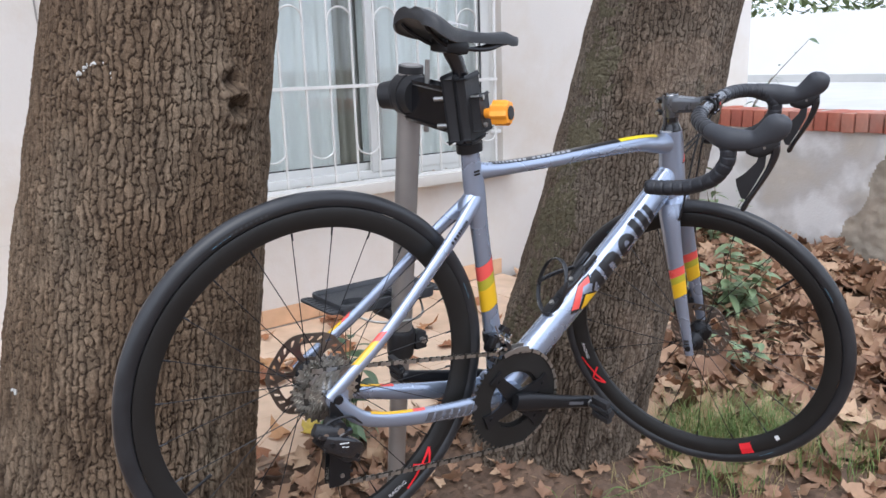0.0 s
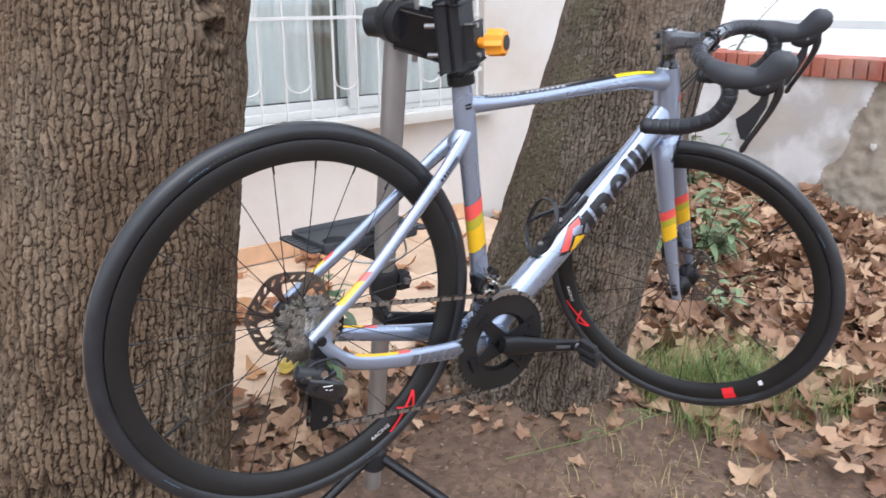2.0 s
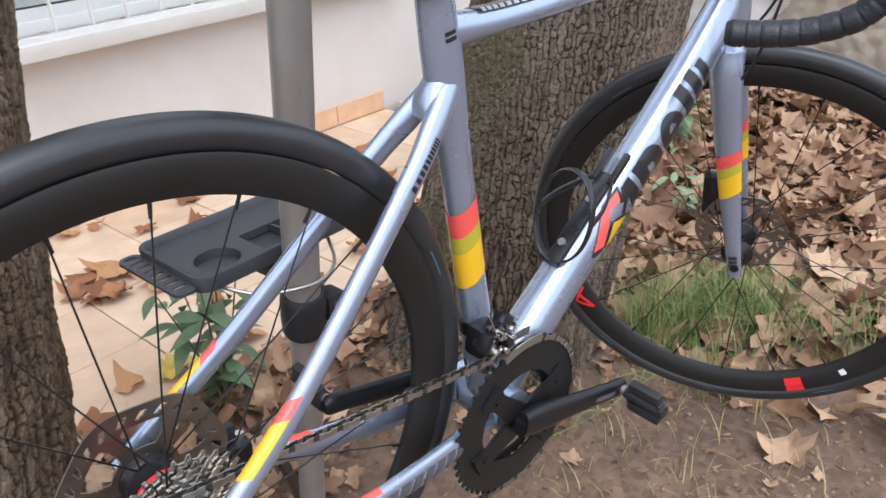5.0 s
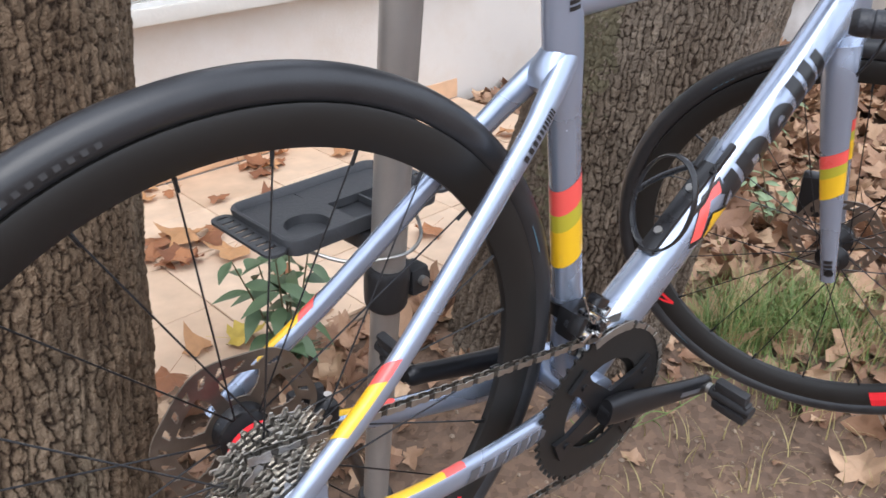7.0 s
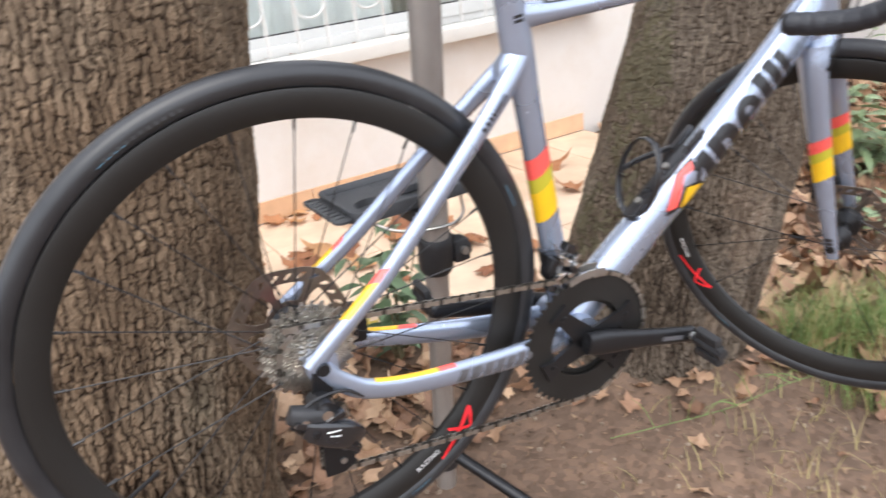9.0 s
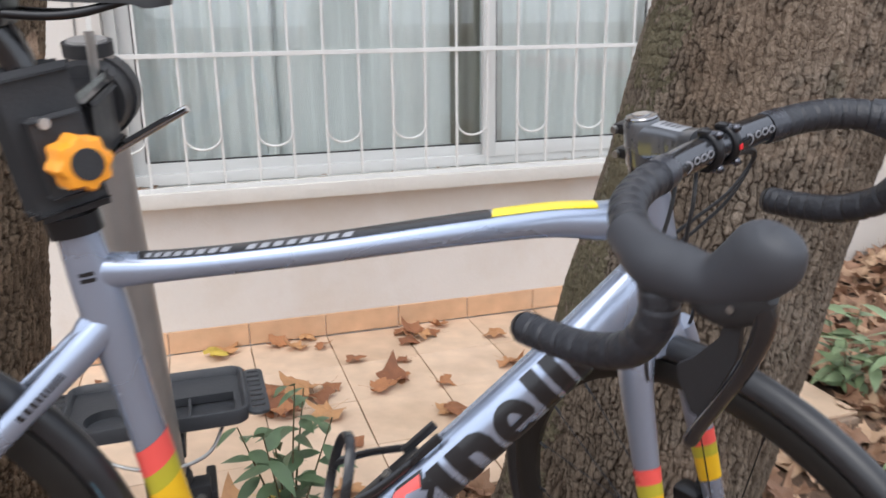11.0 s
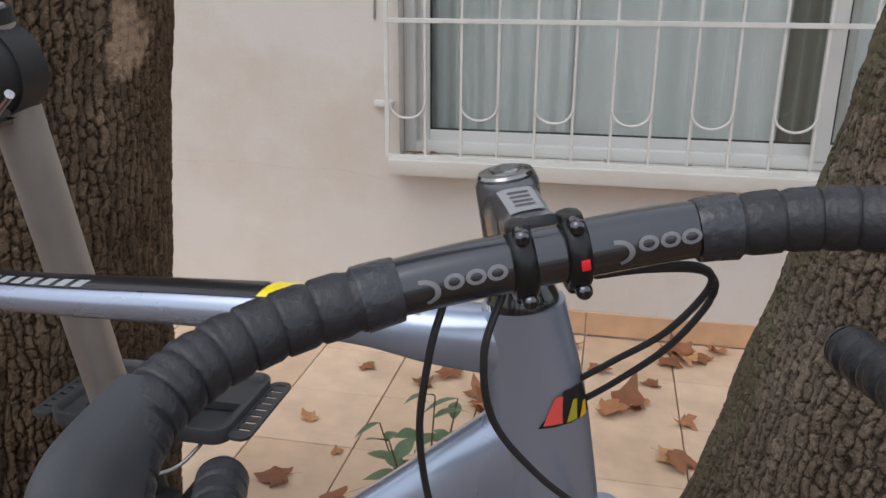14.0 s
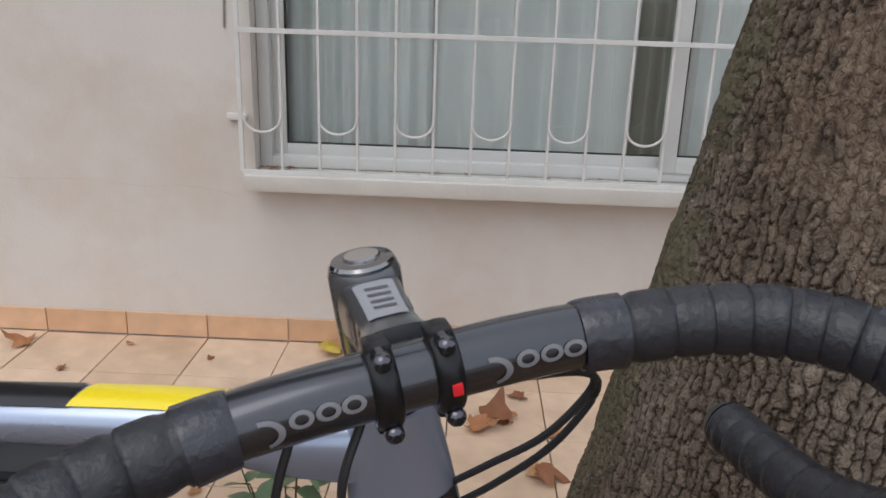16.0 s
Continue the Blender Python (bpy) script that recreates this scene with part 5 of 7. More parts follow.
bm = bmesh.new()
t = Tube([(0, 0, 0.0075, 0.0215), (0, 0, 0.0120, 0.0211)], 2, (0, 1, 0))
for k in range(7):
    t.patch(bm, 0.1, 0.9, -110 + 9 * k, -104 + 9 * k, 0, 0.0006, 1, 2)
part("lettering", bm, DECAL_WHITE, bike, "row of small white marks on the headset cover", m=STEER_M)
STEM_Z, BAR_X, BAR_Z = 0.059, 0.082, 0.0645
bm = Tube([(0.000, 0, STEM_Z + 0.0035, 0.0200, 0.0172), (0.022, 0, STEM_Z + 0.0045, 0.0172, 0.0146), (0.05, 0, STEM_Z + 0.004, 0.0150, 0.0136), (0.068, 0, BAR_Z, 0.0150, 0.0165)], 20, power=3.6).fill(bmesh.new(), 28)
b2 = lathe(bmesh.new(), [(0.0, 0.038), (0.0170, 0.038), (0.0178, 0.042), (0.0178, 0.080), (0.0165, 0.0835), (0.0, 0.0835)], 32, False)
for v in b2.verts:
    v.co = (v.co.x, v.co.z, v.co.y)
me = bpy.data.meshes.new("tmp")
b2.to_mesh(me), b2.free()
bm.from_mesh(me)
stem = part("stem", bm, plain("satin_black_stem", (0.12, 0.125, 0.135), 0.28, 0.6, 0.5, 0.12, 30, spec=0.8), bike, "satin black handlebar stem", m=STEER_M)
bm = lathe(bmesh.new(), [(0.0, 0.0835), (0.0155, 0.0835), (0.0160, 0.0850), (0.0150, 0.0866), (0.0095, 0.0872), (0.0088, 0.0866), (0.0, 0.0866)], 28, False)
for v in bm.verts:
    v.co = (v.co.x, v.co.z, v.co.y)
part("stem_cap", bm, plain("dark_chrome", (0.30, 0.30, 0.31), 0.12, 1.0), stem)
bm = rod(bmesh.new(), (0, 0, 0.0862), (0, 0, 0.0886), 0.0085, seg=20)
part("cap_bolt", bm, CHROME, stem)
for z in (0.048, 0.073):
    bm = box(bmesh.new(), (-0.029, -0.010, z - 0.0055), (-0.013, 0.010, z + 0.0055), 0.003)
    part("pinch_ear", bm, BLACK_METAL, stem)
    part("pinch_bolt", rod(bmesh.new(), (-0.025, -0.014, z), (-0.025, -0.008, z), 0.0038, seg=12), STEEL, stem)
stem_t = Tube([(0.000, 0, STEM_Z + 0.0035, 0.0200, 0.0172), (0.022, 0, STEM_Z + 0.0045, 0.0172, 0.0146), (0.05, 0, STEM_Z + 0.004, 0.0150, 0.0136), (0.068, 0, BAR_Z, 0.0150, 0.0165)], 20, power=3.6)
bm = bmesh.new()
for k, w in enumerate((0.10, 0.05, 0.05, 0.05)):
    for s in (-1, 1):
        stem_t.patch(bm, 0.34 + 0.11 * k, 0.34 + 0.11 * k + w, s * 72, s * 104, 0, 0.0005, 3, 4)
part("lettering", bm, DECAL_GREY, stem, "grey marks along the stem")
part("stem_plate", stem_t.patch(bmesh.new(), 0.30, 0.72, -26, 26, 0, 0.0006, 8, 6), plain("brushed_grey_plate", (0.34, 0.35, 0.37), 0.34, 0.25), stem, "brushed grey plate on the stem")
bm = bmesh.new()
for k in range(4):
    stem_t.patch(bm, 0.38 + 0.065 * k, 0.405 + 0.065 * k, -8, 10, 0.01, 0.0011, 2, 3)
part("lettering", bm, DECAL_GREY, stem, "grey marks on the stem plate")
# face plate with two bridges and four bolts
POLISHED_BOLT = plain("polished_bolt", (0.10, 0.10, 0.115), 0.12, 0.9, 0.6)
for s in (-1, 1):
    bm = bmesh.new()
    y = s * 0.0125
    t = Tube([(BAR_X + 0.0152 * math.cos(a) - 0.001, y, BAR_Z + 0.0168 * math.sin(a), 0.0033, 0.0056) for a in np.linspace(-1.75, 1.75, 9)], 20)
    t.fill(bm, 14)
    box(bm, (BAR_X - 0.006, y - 0.0056, BAR_Z + 0.013), (BAR_X + 0.007, y + 0.0056, BAR_Z + 0.0195), 0.0028)
    box(bm, (BAR_X - 0.006, y - 0.0056, BAR_Z - 0.0195), (BAR_X + 0.007, y + 0.0056, BAR_Z - 0.013), 0.0028)
    fp = part("face_plate", bm, BLACK_METAL, stem)
    for zz in (0.0148, -0.0148):
        bm = rod(bmesh.new(), (BAR_X + 0.005, y, BAR_Z + zz), (BAR_X + 0.014, y, BAR_Z + zz * 1.05), 0.0042, 0.0036, 12)
        bmesh.ops.create_uvsphere(bm, u_segments=14, v_segments=8, radius=0.0041, matrix=Matrix.Translation((BAR_X + 0.0132, y, BAR_Z + zz * 1.05)))
        part("clamp_bolt", bm, POLISHED_BOLT, stem)
        part("bolt_socket", rod(bmesh.new(), (BAR_X + 0.0164, y, BAR_Z + zz * 1.05), (BAR_X + 0.0175, y, BAR_Z + zz * 1.05), 0.0017, seg=6), BLACK_METAL, stem)
bm = box(bmesh.new(), (BAR_X + 0.0165, 0.0115, BAR_Z - 0.004), (BAR_X + 0.0182, 0.0157, BAR_Z + 0.001), 0.0005)
part("red_dot", bm, DECAL_RED, stem)


def bar_line(s):
    return [(BAR_X, 0, BAR_Z), (BAR_X + 0.003, s * 0.08, BAR_Z - 0.001), (BAR_X + 0.011, s * 0.114, BAR_Z - 0.002), (BAR_X + 0.026, s * 0.147, BAR_Z - 0.004), (BAR_X + 0.047, s * 0.170, BAR_Z - 0.009), (BAR_X + 0.069, s * 0.182, BAR_Z - 0.017), (BAR_X + 0.085, s * 0.188, BAR_Z - 0.036),
            (BAR_X + 0.085, s * 0.190, BAR_Z - 0.064), (BAR_X + 0.060, s * 0.190, BAR_Z - 0.098), (BAR_X + 0.016, s * 0.188, BAR_Z - 0.117), (BAR_X - 0.030, s * 0.189, BAR_Z - 0.122), (BAR_X - 0.066, s * 0.190, BAR_Z - 0.122)]


bar = None
for s in (-1, 1):
    line = bar_line(s)
    if bar is None:
        bar_t = Tube([(BAR_X + 0.006, -0.10, BAR_Z - 0.001, 0.0128), (BAR_X + 0.001, -0.05, BAR_Z, 0.0138), (BAR_X, 0.0, BAR_Z, 0.0138), (BAR_X + 0.001, 0.05, BAR_Z, 0.0138), (BAR_X + 0.006, 0.10, BAR_Z - 0.001, 0.0128)], 24, (1, 0, 0))
        bm = bar_t.fill(bmesh.new(), 24)
        bar = part("handlebar", bm, BAR_BLACK, bike, "satin black drop handlebar", m=STEER_M)
    # wound tape: overlapping turns with a raised edge
    pts = [(*p, 0.0163) for p in line[1:]]
    pts[0] = (BAR_X + 0.0028, s * 0.072, BAR_Z - 0.001, 0.0150)
    t = Tube(pts, 300, (0.25, 0.1, 0.96))
    turn = 13.0
    for i in range(301):
        k = (i / turn) % 1.0
        t.a[i] = t.b[i] = 0.0137 + 0.0013 * min(k * 4, 1) + 0.0004 * noise.noise(Vector((i * 0.3, s, 0)))
    part("bar_tape", t.fill(bmesh.new(), 22), TAPE, bar, "black cushioned handlebar tape in overlapping turns", 60)
    bm = Tube([(BAR_X + 0.0026, s * 0.070, BAR_Z - 0.001, 0.0144), (BAR_X + 0.0028, s * 0.0715, BAR_Z - 0.001, 0.0152), (BAR_X + 0.0045, s * 0.080, BAR_Z - 0.001, 0.0156), (BAR_X + 0.0060, s * 0.0885, BAR_Z - 0.0015, 0.0158)], 8, (1, 0, 0)).fill(bmesh.new(), 24)
    part("tape_finish", bm, plain("black_finishing_tape", (0.028, 0.030, 0.038), 0.26, 0, 0.3, 0.3, 60, 0.3, 240), bar)
    part("bar_plug", rod(bmesh.new(), (BAR_X - 0.065, s * 0.190, BAR_Z - 0.122), (BAR_X - 0.071, s * 0.190, BAR_Z - 0.122), 0.0150, 0.012, 20), BLACK_PLASTIC, bar)
    u0 = 0.152 if s < 0 else 0.605
    k = 0.235
    marks = hoop(u0 + 0.17 * k, 92, 0.19 * k, 26, 0.06 * k, 8, -95, 75, 12)
    for cu in (0.50, 0.72, 0.93):
        marks += hoop(u0 + cu * k, 82, 0.105 * k, 15, 0.045 * k, 7, 0, 360, 14)
    part("lettering", decal(bar_t, marks, 0.0005), plain("pale_bar_print", (0.21, 0.21, 0.225), 0.4), bar, "grey looped marks on the bar")
    # brake hood and lever
    y = s * 0.190
    HX, HZ = BAR_X + 0.017, BAR_Z - 0.027
    h = Tube([(BAR_X + 0.048, y - s * 0.014, BAR_Z - 0.010, 0.0160, 0.0155), (HX + 0.066, y, HZ + 0.007, 0.0215, 0.0182), (HX + 0.092, y, HZ + 0.004, 0.0205, 0.0170), (HX + 0.118, y, HZ + 0.005, 0.0180, 0.0152), (HX + 0.140, y, HZ + 0.018, 0.0225, 0.0170), (HX + 0.155, y, HZ + 0.032, 0.0240, 0.0180), (HX + 0.164, y, HZ + 0.042, 0.0180, 0.0145), (HX + 0.168, y, HZ + 0.048, 0.0080, 0.0065)], 48)
    hood = part("brake_hood", h.fill(bmesh.new(), 28), HOOD, bar, "black rubber brake hood")
    b = Tube([(HX + 0.104, y, HZ - 0.008, 0.012, 0.010), (HX + 0.124, y, HZ - 0.010, 0.0165, 0.0115), (HX + 0.146, y, HZ + 0.002, 0.0165, 0.011), (HX + 0.156, y, HZ + 0.008, 0.009, 0.007)], 20)
    part("lever_body", b.fill(bmesh.new(), 20), BLACK_PLASTIC, bar)
    lv = Tube([(HX + 0.148, y, HZ + 0.010, 0.0085, 0.0085), (HX + 0.153, y, HZ - 0.014, 0.0075, 0.0080), (HX + 0.143, y + s * 0.001, HZ - 0.046, 0.0060, 0.0075), (HX + 0.126, y + s * 0.004, HZ - 0.078, 0.0050, 0.0085), (HX + 0.108, y + s * 0.008, HZ - 0.108, 0.0050, 0.0075), (HX + 0.101, y + s * 0.010, HZ - 0.122, 0.0055, 0.0060), (HX + 0.098, y + s * 0.011, HZ - 0.127, 0.003, 0.003)], 36)
    part("brake_lever", lv.fill(bmesh.new(), 16), BLACK_GLOSS, bar, "black brake lever")
    # shift paddle: a thin blade that widens towards its lower end
    ol = [(HX + 0.138, HZ - 0.012), (HX + 0.134, HZ - 0.046), (HX + 0.116, HZ - 0.082), (HX + 0.102, HZ - 0.108), (HX + 0.094, HZ - 0.106), (HX + 0.086, HZ - 0.084), (HX + 0.084, HZ - 0.070), (HX + 0.100, HZ - 0.058), (HX + 0.120, HZ - 0.036), (HX + 0.128, HZ - 0.012)]
    part("shift_paddle", plate(bmesh.new(), ol, y - s * 0.001 - 0.0022, y - s * 0.001 + 0.0022), BLACK_PLASTIC, bar)
    bm = rod(bmesh.new(), (HX + 0.136, y - 0.0125, HZ - 0.006), (HX + 0.136, y + 0.0125, HZ - 0.006), 0.0026, seg=10)
    part("pivot_pin", bm, STEEL, bar)

# cables looping from the bar into the frame
for pts in ([(BAR_X - 0.004, -0.050, BAR_Z - 0.014), (BAR_X - 0.002, -0.062, BAR_Z - 0.040), (BAR_X - 0.012, -0.074, BAR_Z - 0.090), (0.056, -0.074, -0.090), (0.040, -0.060, -0.150), (0.024, -0.040, -0.185)],
            [(BAR_X - 0.004, -0.022, BAR_Z - 0.016), (BAR_X + 0.002, -0.036, BAR_Z - 0.042), (BAR_X - 0.008, -0.036, BAR_Z - 0.085), (0.062, -0.016, -0.066), (0.046, 0.010, -0.108), (0.026, 0.030, -0.142), (0.014, 0.036, -0.160)],
            [(BAR_X - 0.006, 0.022, BAR_Z - 0.016), (BAR_X - 0.008, 0.050, BAR_Z - 0.019), (BAR_X - 0.012, 0.078, BAR_Z - 0.026), (BAR_X - 0.020, 0.086, BAR_Z - 0.042), (0.050, 0.066, -0.004), (0.030, 0.042, -0.026), (0.010, 0.022, -0.046)],
            [(BAR_X - 0.008, 0.024, BAR_Z - 0.018), (BAR_X - 0.012, 0.052, BAR_Z - 0.022), (BAR_X - 0.016, 0.082, BAR_Z - 0.031), (BAR_X - 0.026, 0.090, BAR_Z - 0.050), (0.046, 0.070, -0.014), (0.028, 0.044, -0.040), (0.008, 0.022, -0.062)]):
    part("cable", wire(bmesh.new(), pts, 0.0020, 48, 8), BLACK_PLASTIC, bike, "black control cable", m=STEER_M)
part("brake_hose", wire(bmesh.new(), [(0.02, 0.028, -0.16), (0.012, 0.058, -0.24), (0.012, 0.060, -0.34), (0.006, 0.052, -0.40)], 0.0025, 30, 8), BLACK_PLASTIC, bike, m=STEER_M)

# ---- saddle and seat post ----
bm = Tube([(seat_axis(0.36), 0, 0.36, 0.0135), (seat_axis(0.50), 0, 0.50, 0.0135), (seat_axis(0.545), 0, 0.545, 0.013), (seat_axis(0.575) - 0.012, 0, 0.575, 0.0145), (seat_axis(0.585) - 0.022, 0, 0.590, 0.012)], 24).fill(bmesh.new(), 20)
part("seat_post", bm, BLACK_GLOSS, bike, "black carbon seat post")
bm = Tube([(seat_axis(0.408), 0, 0.408, 0.0225, 0.0205), (seat_axis(0.424), 0, 0.424, 0.0225, 0.0205)], 3, power=2.6).fill(bmesh.new(), 28)
part("seat_collar", bm, BLACK_METAL, bike)


def make_saddle():
    bm = bmesh.new()
    rows, x0, x1, n = [], 0.330, 0.106, 34
    for i in range(n + 1):
        u = i / n
        x = x0 + (x1 - x0) * u
        w = 0.018 + 0.006 * u + 0.048 * ease(0.45, 0.92, u)
        w *= math.sqrt(max(1 - max(0, 0.06 - u) ** 2 / 0.06**2 * 0.75, 0.05)) * math.sqrt(max(1 - max(0, u - 0.90) ** 2 / 0.1**2 * 0.55, 0.05))
        top = 0.626 - 0.010 * math.sin(math.pi * u * 0.9) + 0.016 * ease(0.6, 1, u) - 0.010 * ease(0.16, 0, u)
        drop = 0.022 - 0.008 * ease(0.10, 0, u) + 0.016 * ease(0.5, 0.9, u) - 0.008 * ease(0.9, 1, u)
        row = []
        for j in range(21):
            a = math.pi * j / 20
            yy = -w * math.cos(a)
            zz = top - drop * (1 - math.sin(a) ** 0.55) - 0.006 * math.exp(-((yy / 0.010) ** 2)) * ease(0.1, 0.3, u)
            row.append(bm.verts.new((x, yy, zz)))
        for j in range(1, 20):
            a = math.pi * (20 - j) / 20
            yy = -w * 0.9 * math.cos(a)
            row.append(bm.verts.new((x, yy, top - drop - 0.002 + 0.012 * math.sin(a))))
        rows.append(row)
    m = len(rows[0])
    for a, b in zip(rows, rows[1:]):
        for j in range(m):
            bm.faces.new((a[j], a[(j + 1) % m], b[(j + 1) % m], b[j]))
    bm.faces.new(rows[0]), bm.faces.new(rows[-1])
    sd = part("saddle", bm, plain("black_saddle_cover", (0.028, 0.028, 0.03), 0.42, 0, 0, 0.12, 30, 0.1, 500), bike, "slim black racing saddle with a centre groove", 50)
    for s in (-1, 1):
        part("rail", wire(bmesh.new(), [(0.298, s * 0.010, 0.602), (0.262, s * 0.019, 0.588), (0.225, s * 0.022, 0.583), (0.17, s * 0.022, 0.584), (0.130, s * 0.032, 0.600), (0.115, s * 0.037, 0.612)], 0.0036, 40, 10), BLACK_METAL, sd)
    part("rail_clamp", box(bmesh.new(), (0.168, -0.027, 0.572), (0.214, 0.027, 0.595), 0.006), BLACK_METAL, sd)
    bm = bmesh.new()
    for k in range(6):
        box(bm, (0.150 + 0.009 * k, -0.0485 + 0.0032 * k, 0.6175), (0.156 + 0.009 * k, -0.0480 + 0.0032 * k, 0.6205))
    part("lettering", bm, DECAL_WHITE, sd, "small pale marks on the saddle edge")


make_saddle()

# ---- cranks, chainrings, pedals ----
CR = radians(-6)
RING = plain("black_chainring", (0.026, 0.025, 0.024), 0.42, 0.5, 0, 0.2, 30)
cranks = part("crankset", rod(bmesh.new(), (BB.x, -0.072, BB.z), (BB.x, 0.072, BB.z), 0.013, seg=24), BLACK_METAL, bike, "black double crankset")
part("chainring", sprocket(bmesh.new(), 50, -0.050, 0.003, inner=0.060, cx=BB.x, cz=BB.z), RING, cranks, smooth=20)
part("chainring", sprocket(bmesh.new(), 34, -0.042, 0.0025, inner=0.054, cx=BB.x, cz=BB.z), RING, cranks, smooth=20)
# a wide four-armed spider
bm = bmesh.new()
for k, a in enumerate((CR + 0.55, CR - 0.55, CR + math.pi - 0.62, CR + math.pi + 0.62)):
    ol = turned([(0.008, -0.017), (0.040, -0.013), (0.062, -0.011), (0.080, -0.016), (0.080, 0.016), (0.062, 0.011), (0.040, 0.013), (0.008, 0.017)], a, BB.x, BB.z)
    plate(bm, ol, -0.058, -0.0525)
part("spider", bm, BLACK_METAL, cranks, "four-armed black spider")
for a in (CR + 0.55, CR - 0.55, CR + math.pi - 0.62, CR + math.pi + 0.62):
    p = (BB.x + 0.066 * math.cos(a), BB.z + 0.066 * math.sin(a))
    part("ring_bolt", rod(bmesh.new(), (p[0], -0.0605, p[1]), (p[0], -0.057, p[1]), 0.0045, seg=12), BLACK_METAL, cranks)
for s, a in ((-1, CR), (1, CR + math.pi)):
    c, sn = math.cos(a), math.sin(a)
    arm = Tube([(BB.x - 0.012 * c, s * 0.066, BB.z - 0.012 * sn, 0.016, 0.010), (BB.x + 0.02 * c, s * 0.067, BB.z + 0.02 * sn, 0.0185, 0.011), (BB.x + 0.08 * c, s * 0.072, BB.z + 0.08 * sn, 0.0145, 0.0085), (BB.x + 0.15 * c, s * 0.078, BB.z + 0.15 * sn, 0.0125, 0.0075), (BB.x + 0.176 * c, s * 0.079, BB.z + 0.176 * sn, 0.0125, 0.0075), (BB.x + 0.185 * c, s * 0.079, BB.z + 0.185 * sn, 0.006, 0.005)], 40, power=2.6)
    ca = part("crank_arm", arm.fill(bmesh.new(), 20), BLACK_METAL, cranks)
    if s < 0:
        bm = bmesh.new()
        arm.patch(bm, 0.50, 0.62, -100, -80, 0, 0.0006, 6, 2)
        part("lettering", bm, DECAL_GREY, cranks, "grey mark on the crank arm")
    px, pz = BB.x + 0.1725 * c, BB.z + 0.1725 * sn
    pm = Matrix.Translation((px, s * 0.120, pz)) @ Matrix.Rotation(radians(72), 4, "Y")
    bm = bmesh.new()
    rod(bm, (0, -0.036, 0), (0, 0.036, 0), 0.012, seg=14)
    box(bm, (-0.036, -0.028, -0.009), (-0.012, 0.028, 0.009), 0.005)
    box(bm, (0.012, -0.030, -0.012), (0.034, 0.030, 0.008), 0.006)
    box(bm, (-0.016, -0.032, -0.009), (0.016, -0.024, 0.009), 0.003)
    box(bm, (-0.016, 0.024, -0.009), (0.016, 0.032, 0.009), 0.003)
    bm.transform(Matrix.Diagonal((0.68, 0.78, 0.68, 1)))
    part("pedal", bm, BLACK_PLASTIC, bike, "black clipless pedal", m=pm)
    part("pedal_axle", rod(bmesh.new(), (px, s * 0.076, pz), (px, s * 0.094, pz), 0.007, seg=12), STEEL, bike)

# ---- chain and gears ----
def link_row(name, pts, n):
    s = np.asarray(pts, float)
    bm = bmesh.new()
    for i in range(n):
        a, b = Vector(s[i]), Vector(s[i + 1])
        d = (b - a).normalized()
        upv = Vector((-d.z, 0, d.x))
        w = 0.0027 if i % 2 else 0.0018
        a2, b2 = a - d * 0.0032, b + d * 0.0032
        for sy in (-1, 1):
            ol = []
            for q, sg in ((a2, 1), (a + d * 0.002, 1), (a + (b - a) / 2, 0.65), (b - d * 0.002, 1), (b2, 1)):
                ol.append(q + upv * 0.0034 * sg)
            for q, sg in ((b2, 1), (b - d * 0.002, 1), (a + (b - a) / 2, 0.65), (a + d * 0.002, 1), (a2, 1)):
                ol.append(q - upv * 0.0034 * sg)
            r0 = [bm.verts.new(v + Vector((0, sy * w, 0))) for v in ol]
            r1 = [bm.verts.new(v + Vector((0, sy * (w + 0.001), 0))) for v in ol]
            made = [bm.faces.new(r0), bm.faces.new(r1)]
            for k in range(len(ol)):
                made.append(bm.faces.new((r0[k], r0[(k + 1) % len(ol)], r1[(k + 1) % len(ol)], r1[k])))
            for fc in made:
                fc.material_index = i % 2
        rod(bm, a - Vector((0, 0.0036, 0)), a + Vector((0, 0.0036, 0)), 0.0022, seg=6)
    ob = part(name, bm, CHAIN_STEEL, bike, "oily steel bicycle chain with bright outer links", 20)
    ob.data.materials.append(CHAIN_BRIGHT)
    return ob


yr, yc = -0.050, -0.040
R1 = 0.1011
R0 = 0.0127 / (2 * math.sin(math.pi / 21))
arc = lambda cx, cz, r, a0, a1, y, n: [(cx + r * math.cos(radians(a)), y, cz + r * math.sin(radians(a))) for a in np.linspace(a0, a1, n)]
J1, J2 = (0.018, -0.094), (0.032, -0.154)
top_run = arc(0, 0, R0, 200, 100, yc, 7) + arc(BB.x, BB.z, R1, 100, -78, yr, 12) + [(J2[0] + 0.25, yr + 0.004, J2[1] - 0.019), (J2[0] + 0.12, yc - 0.002, J2[1] - 0.022)] + arc(J2[0], J2[1], 0.0225, -80, -250, yc, 6) + arc(J1[0], J1[1], 0.0225, -60, 70, yc, 5)


def even(pts, step):
    d = spline(pts, 1200)
    s = np.r_[0, np.cumsum(np.linalg.norm(np.diff(d, axis=0), axis=1))]
    n = int(s[-1] / step)
    return [tuple(np.interp(np.linspace(0, s[-1], n + 1)[i], s, d[:, k]) for k in range(3)) for i in range(n + 1)], n


pts, n = even(top_run, 0.0127)
link_row("chain", pts, n)

# rear gear changer: upper knuckle, linkage body, lower knuckle, cage
rd = part("rear_derailleur", rod(bmesh.new(), (-0.006, -0.098, -0.042), (-0.006, -0.066, -0.042), 0.0135, 0.0145, 24), BLACK_METAL, bike, "black rear derailleur with a long cage")
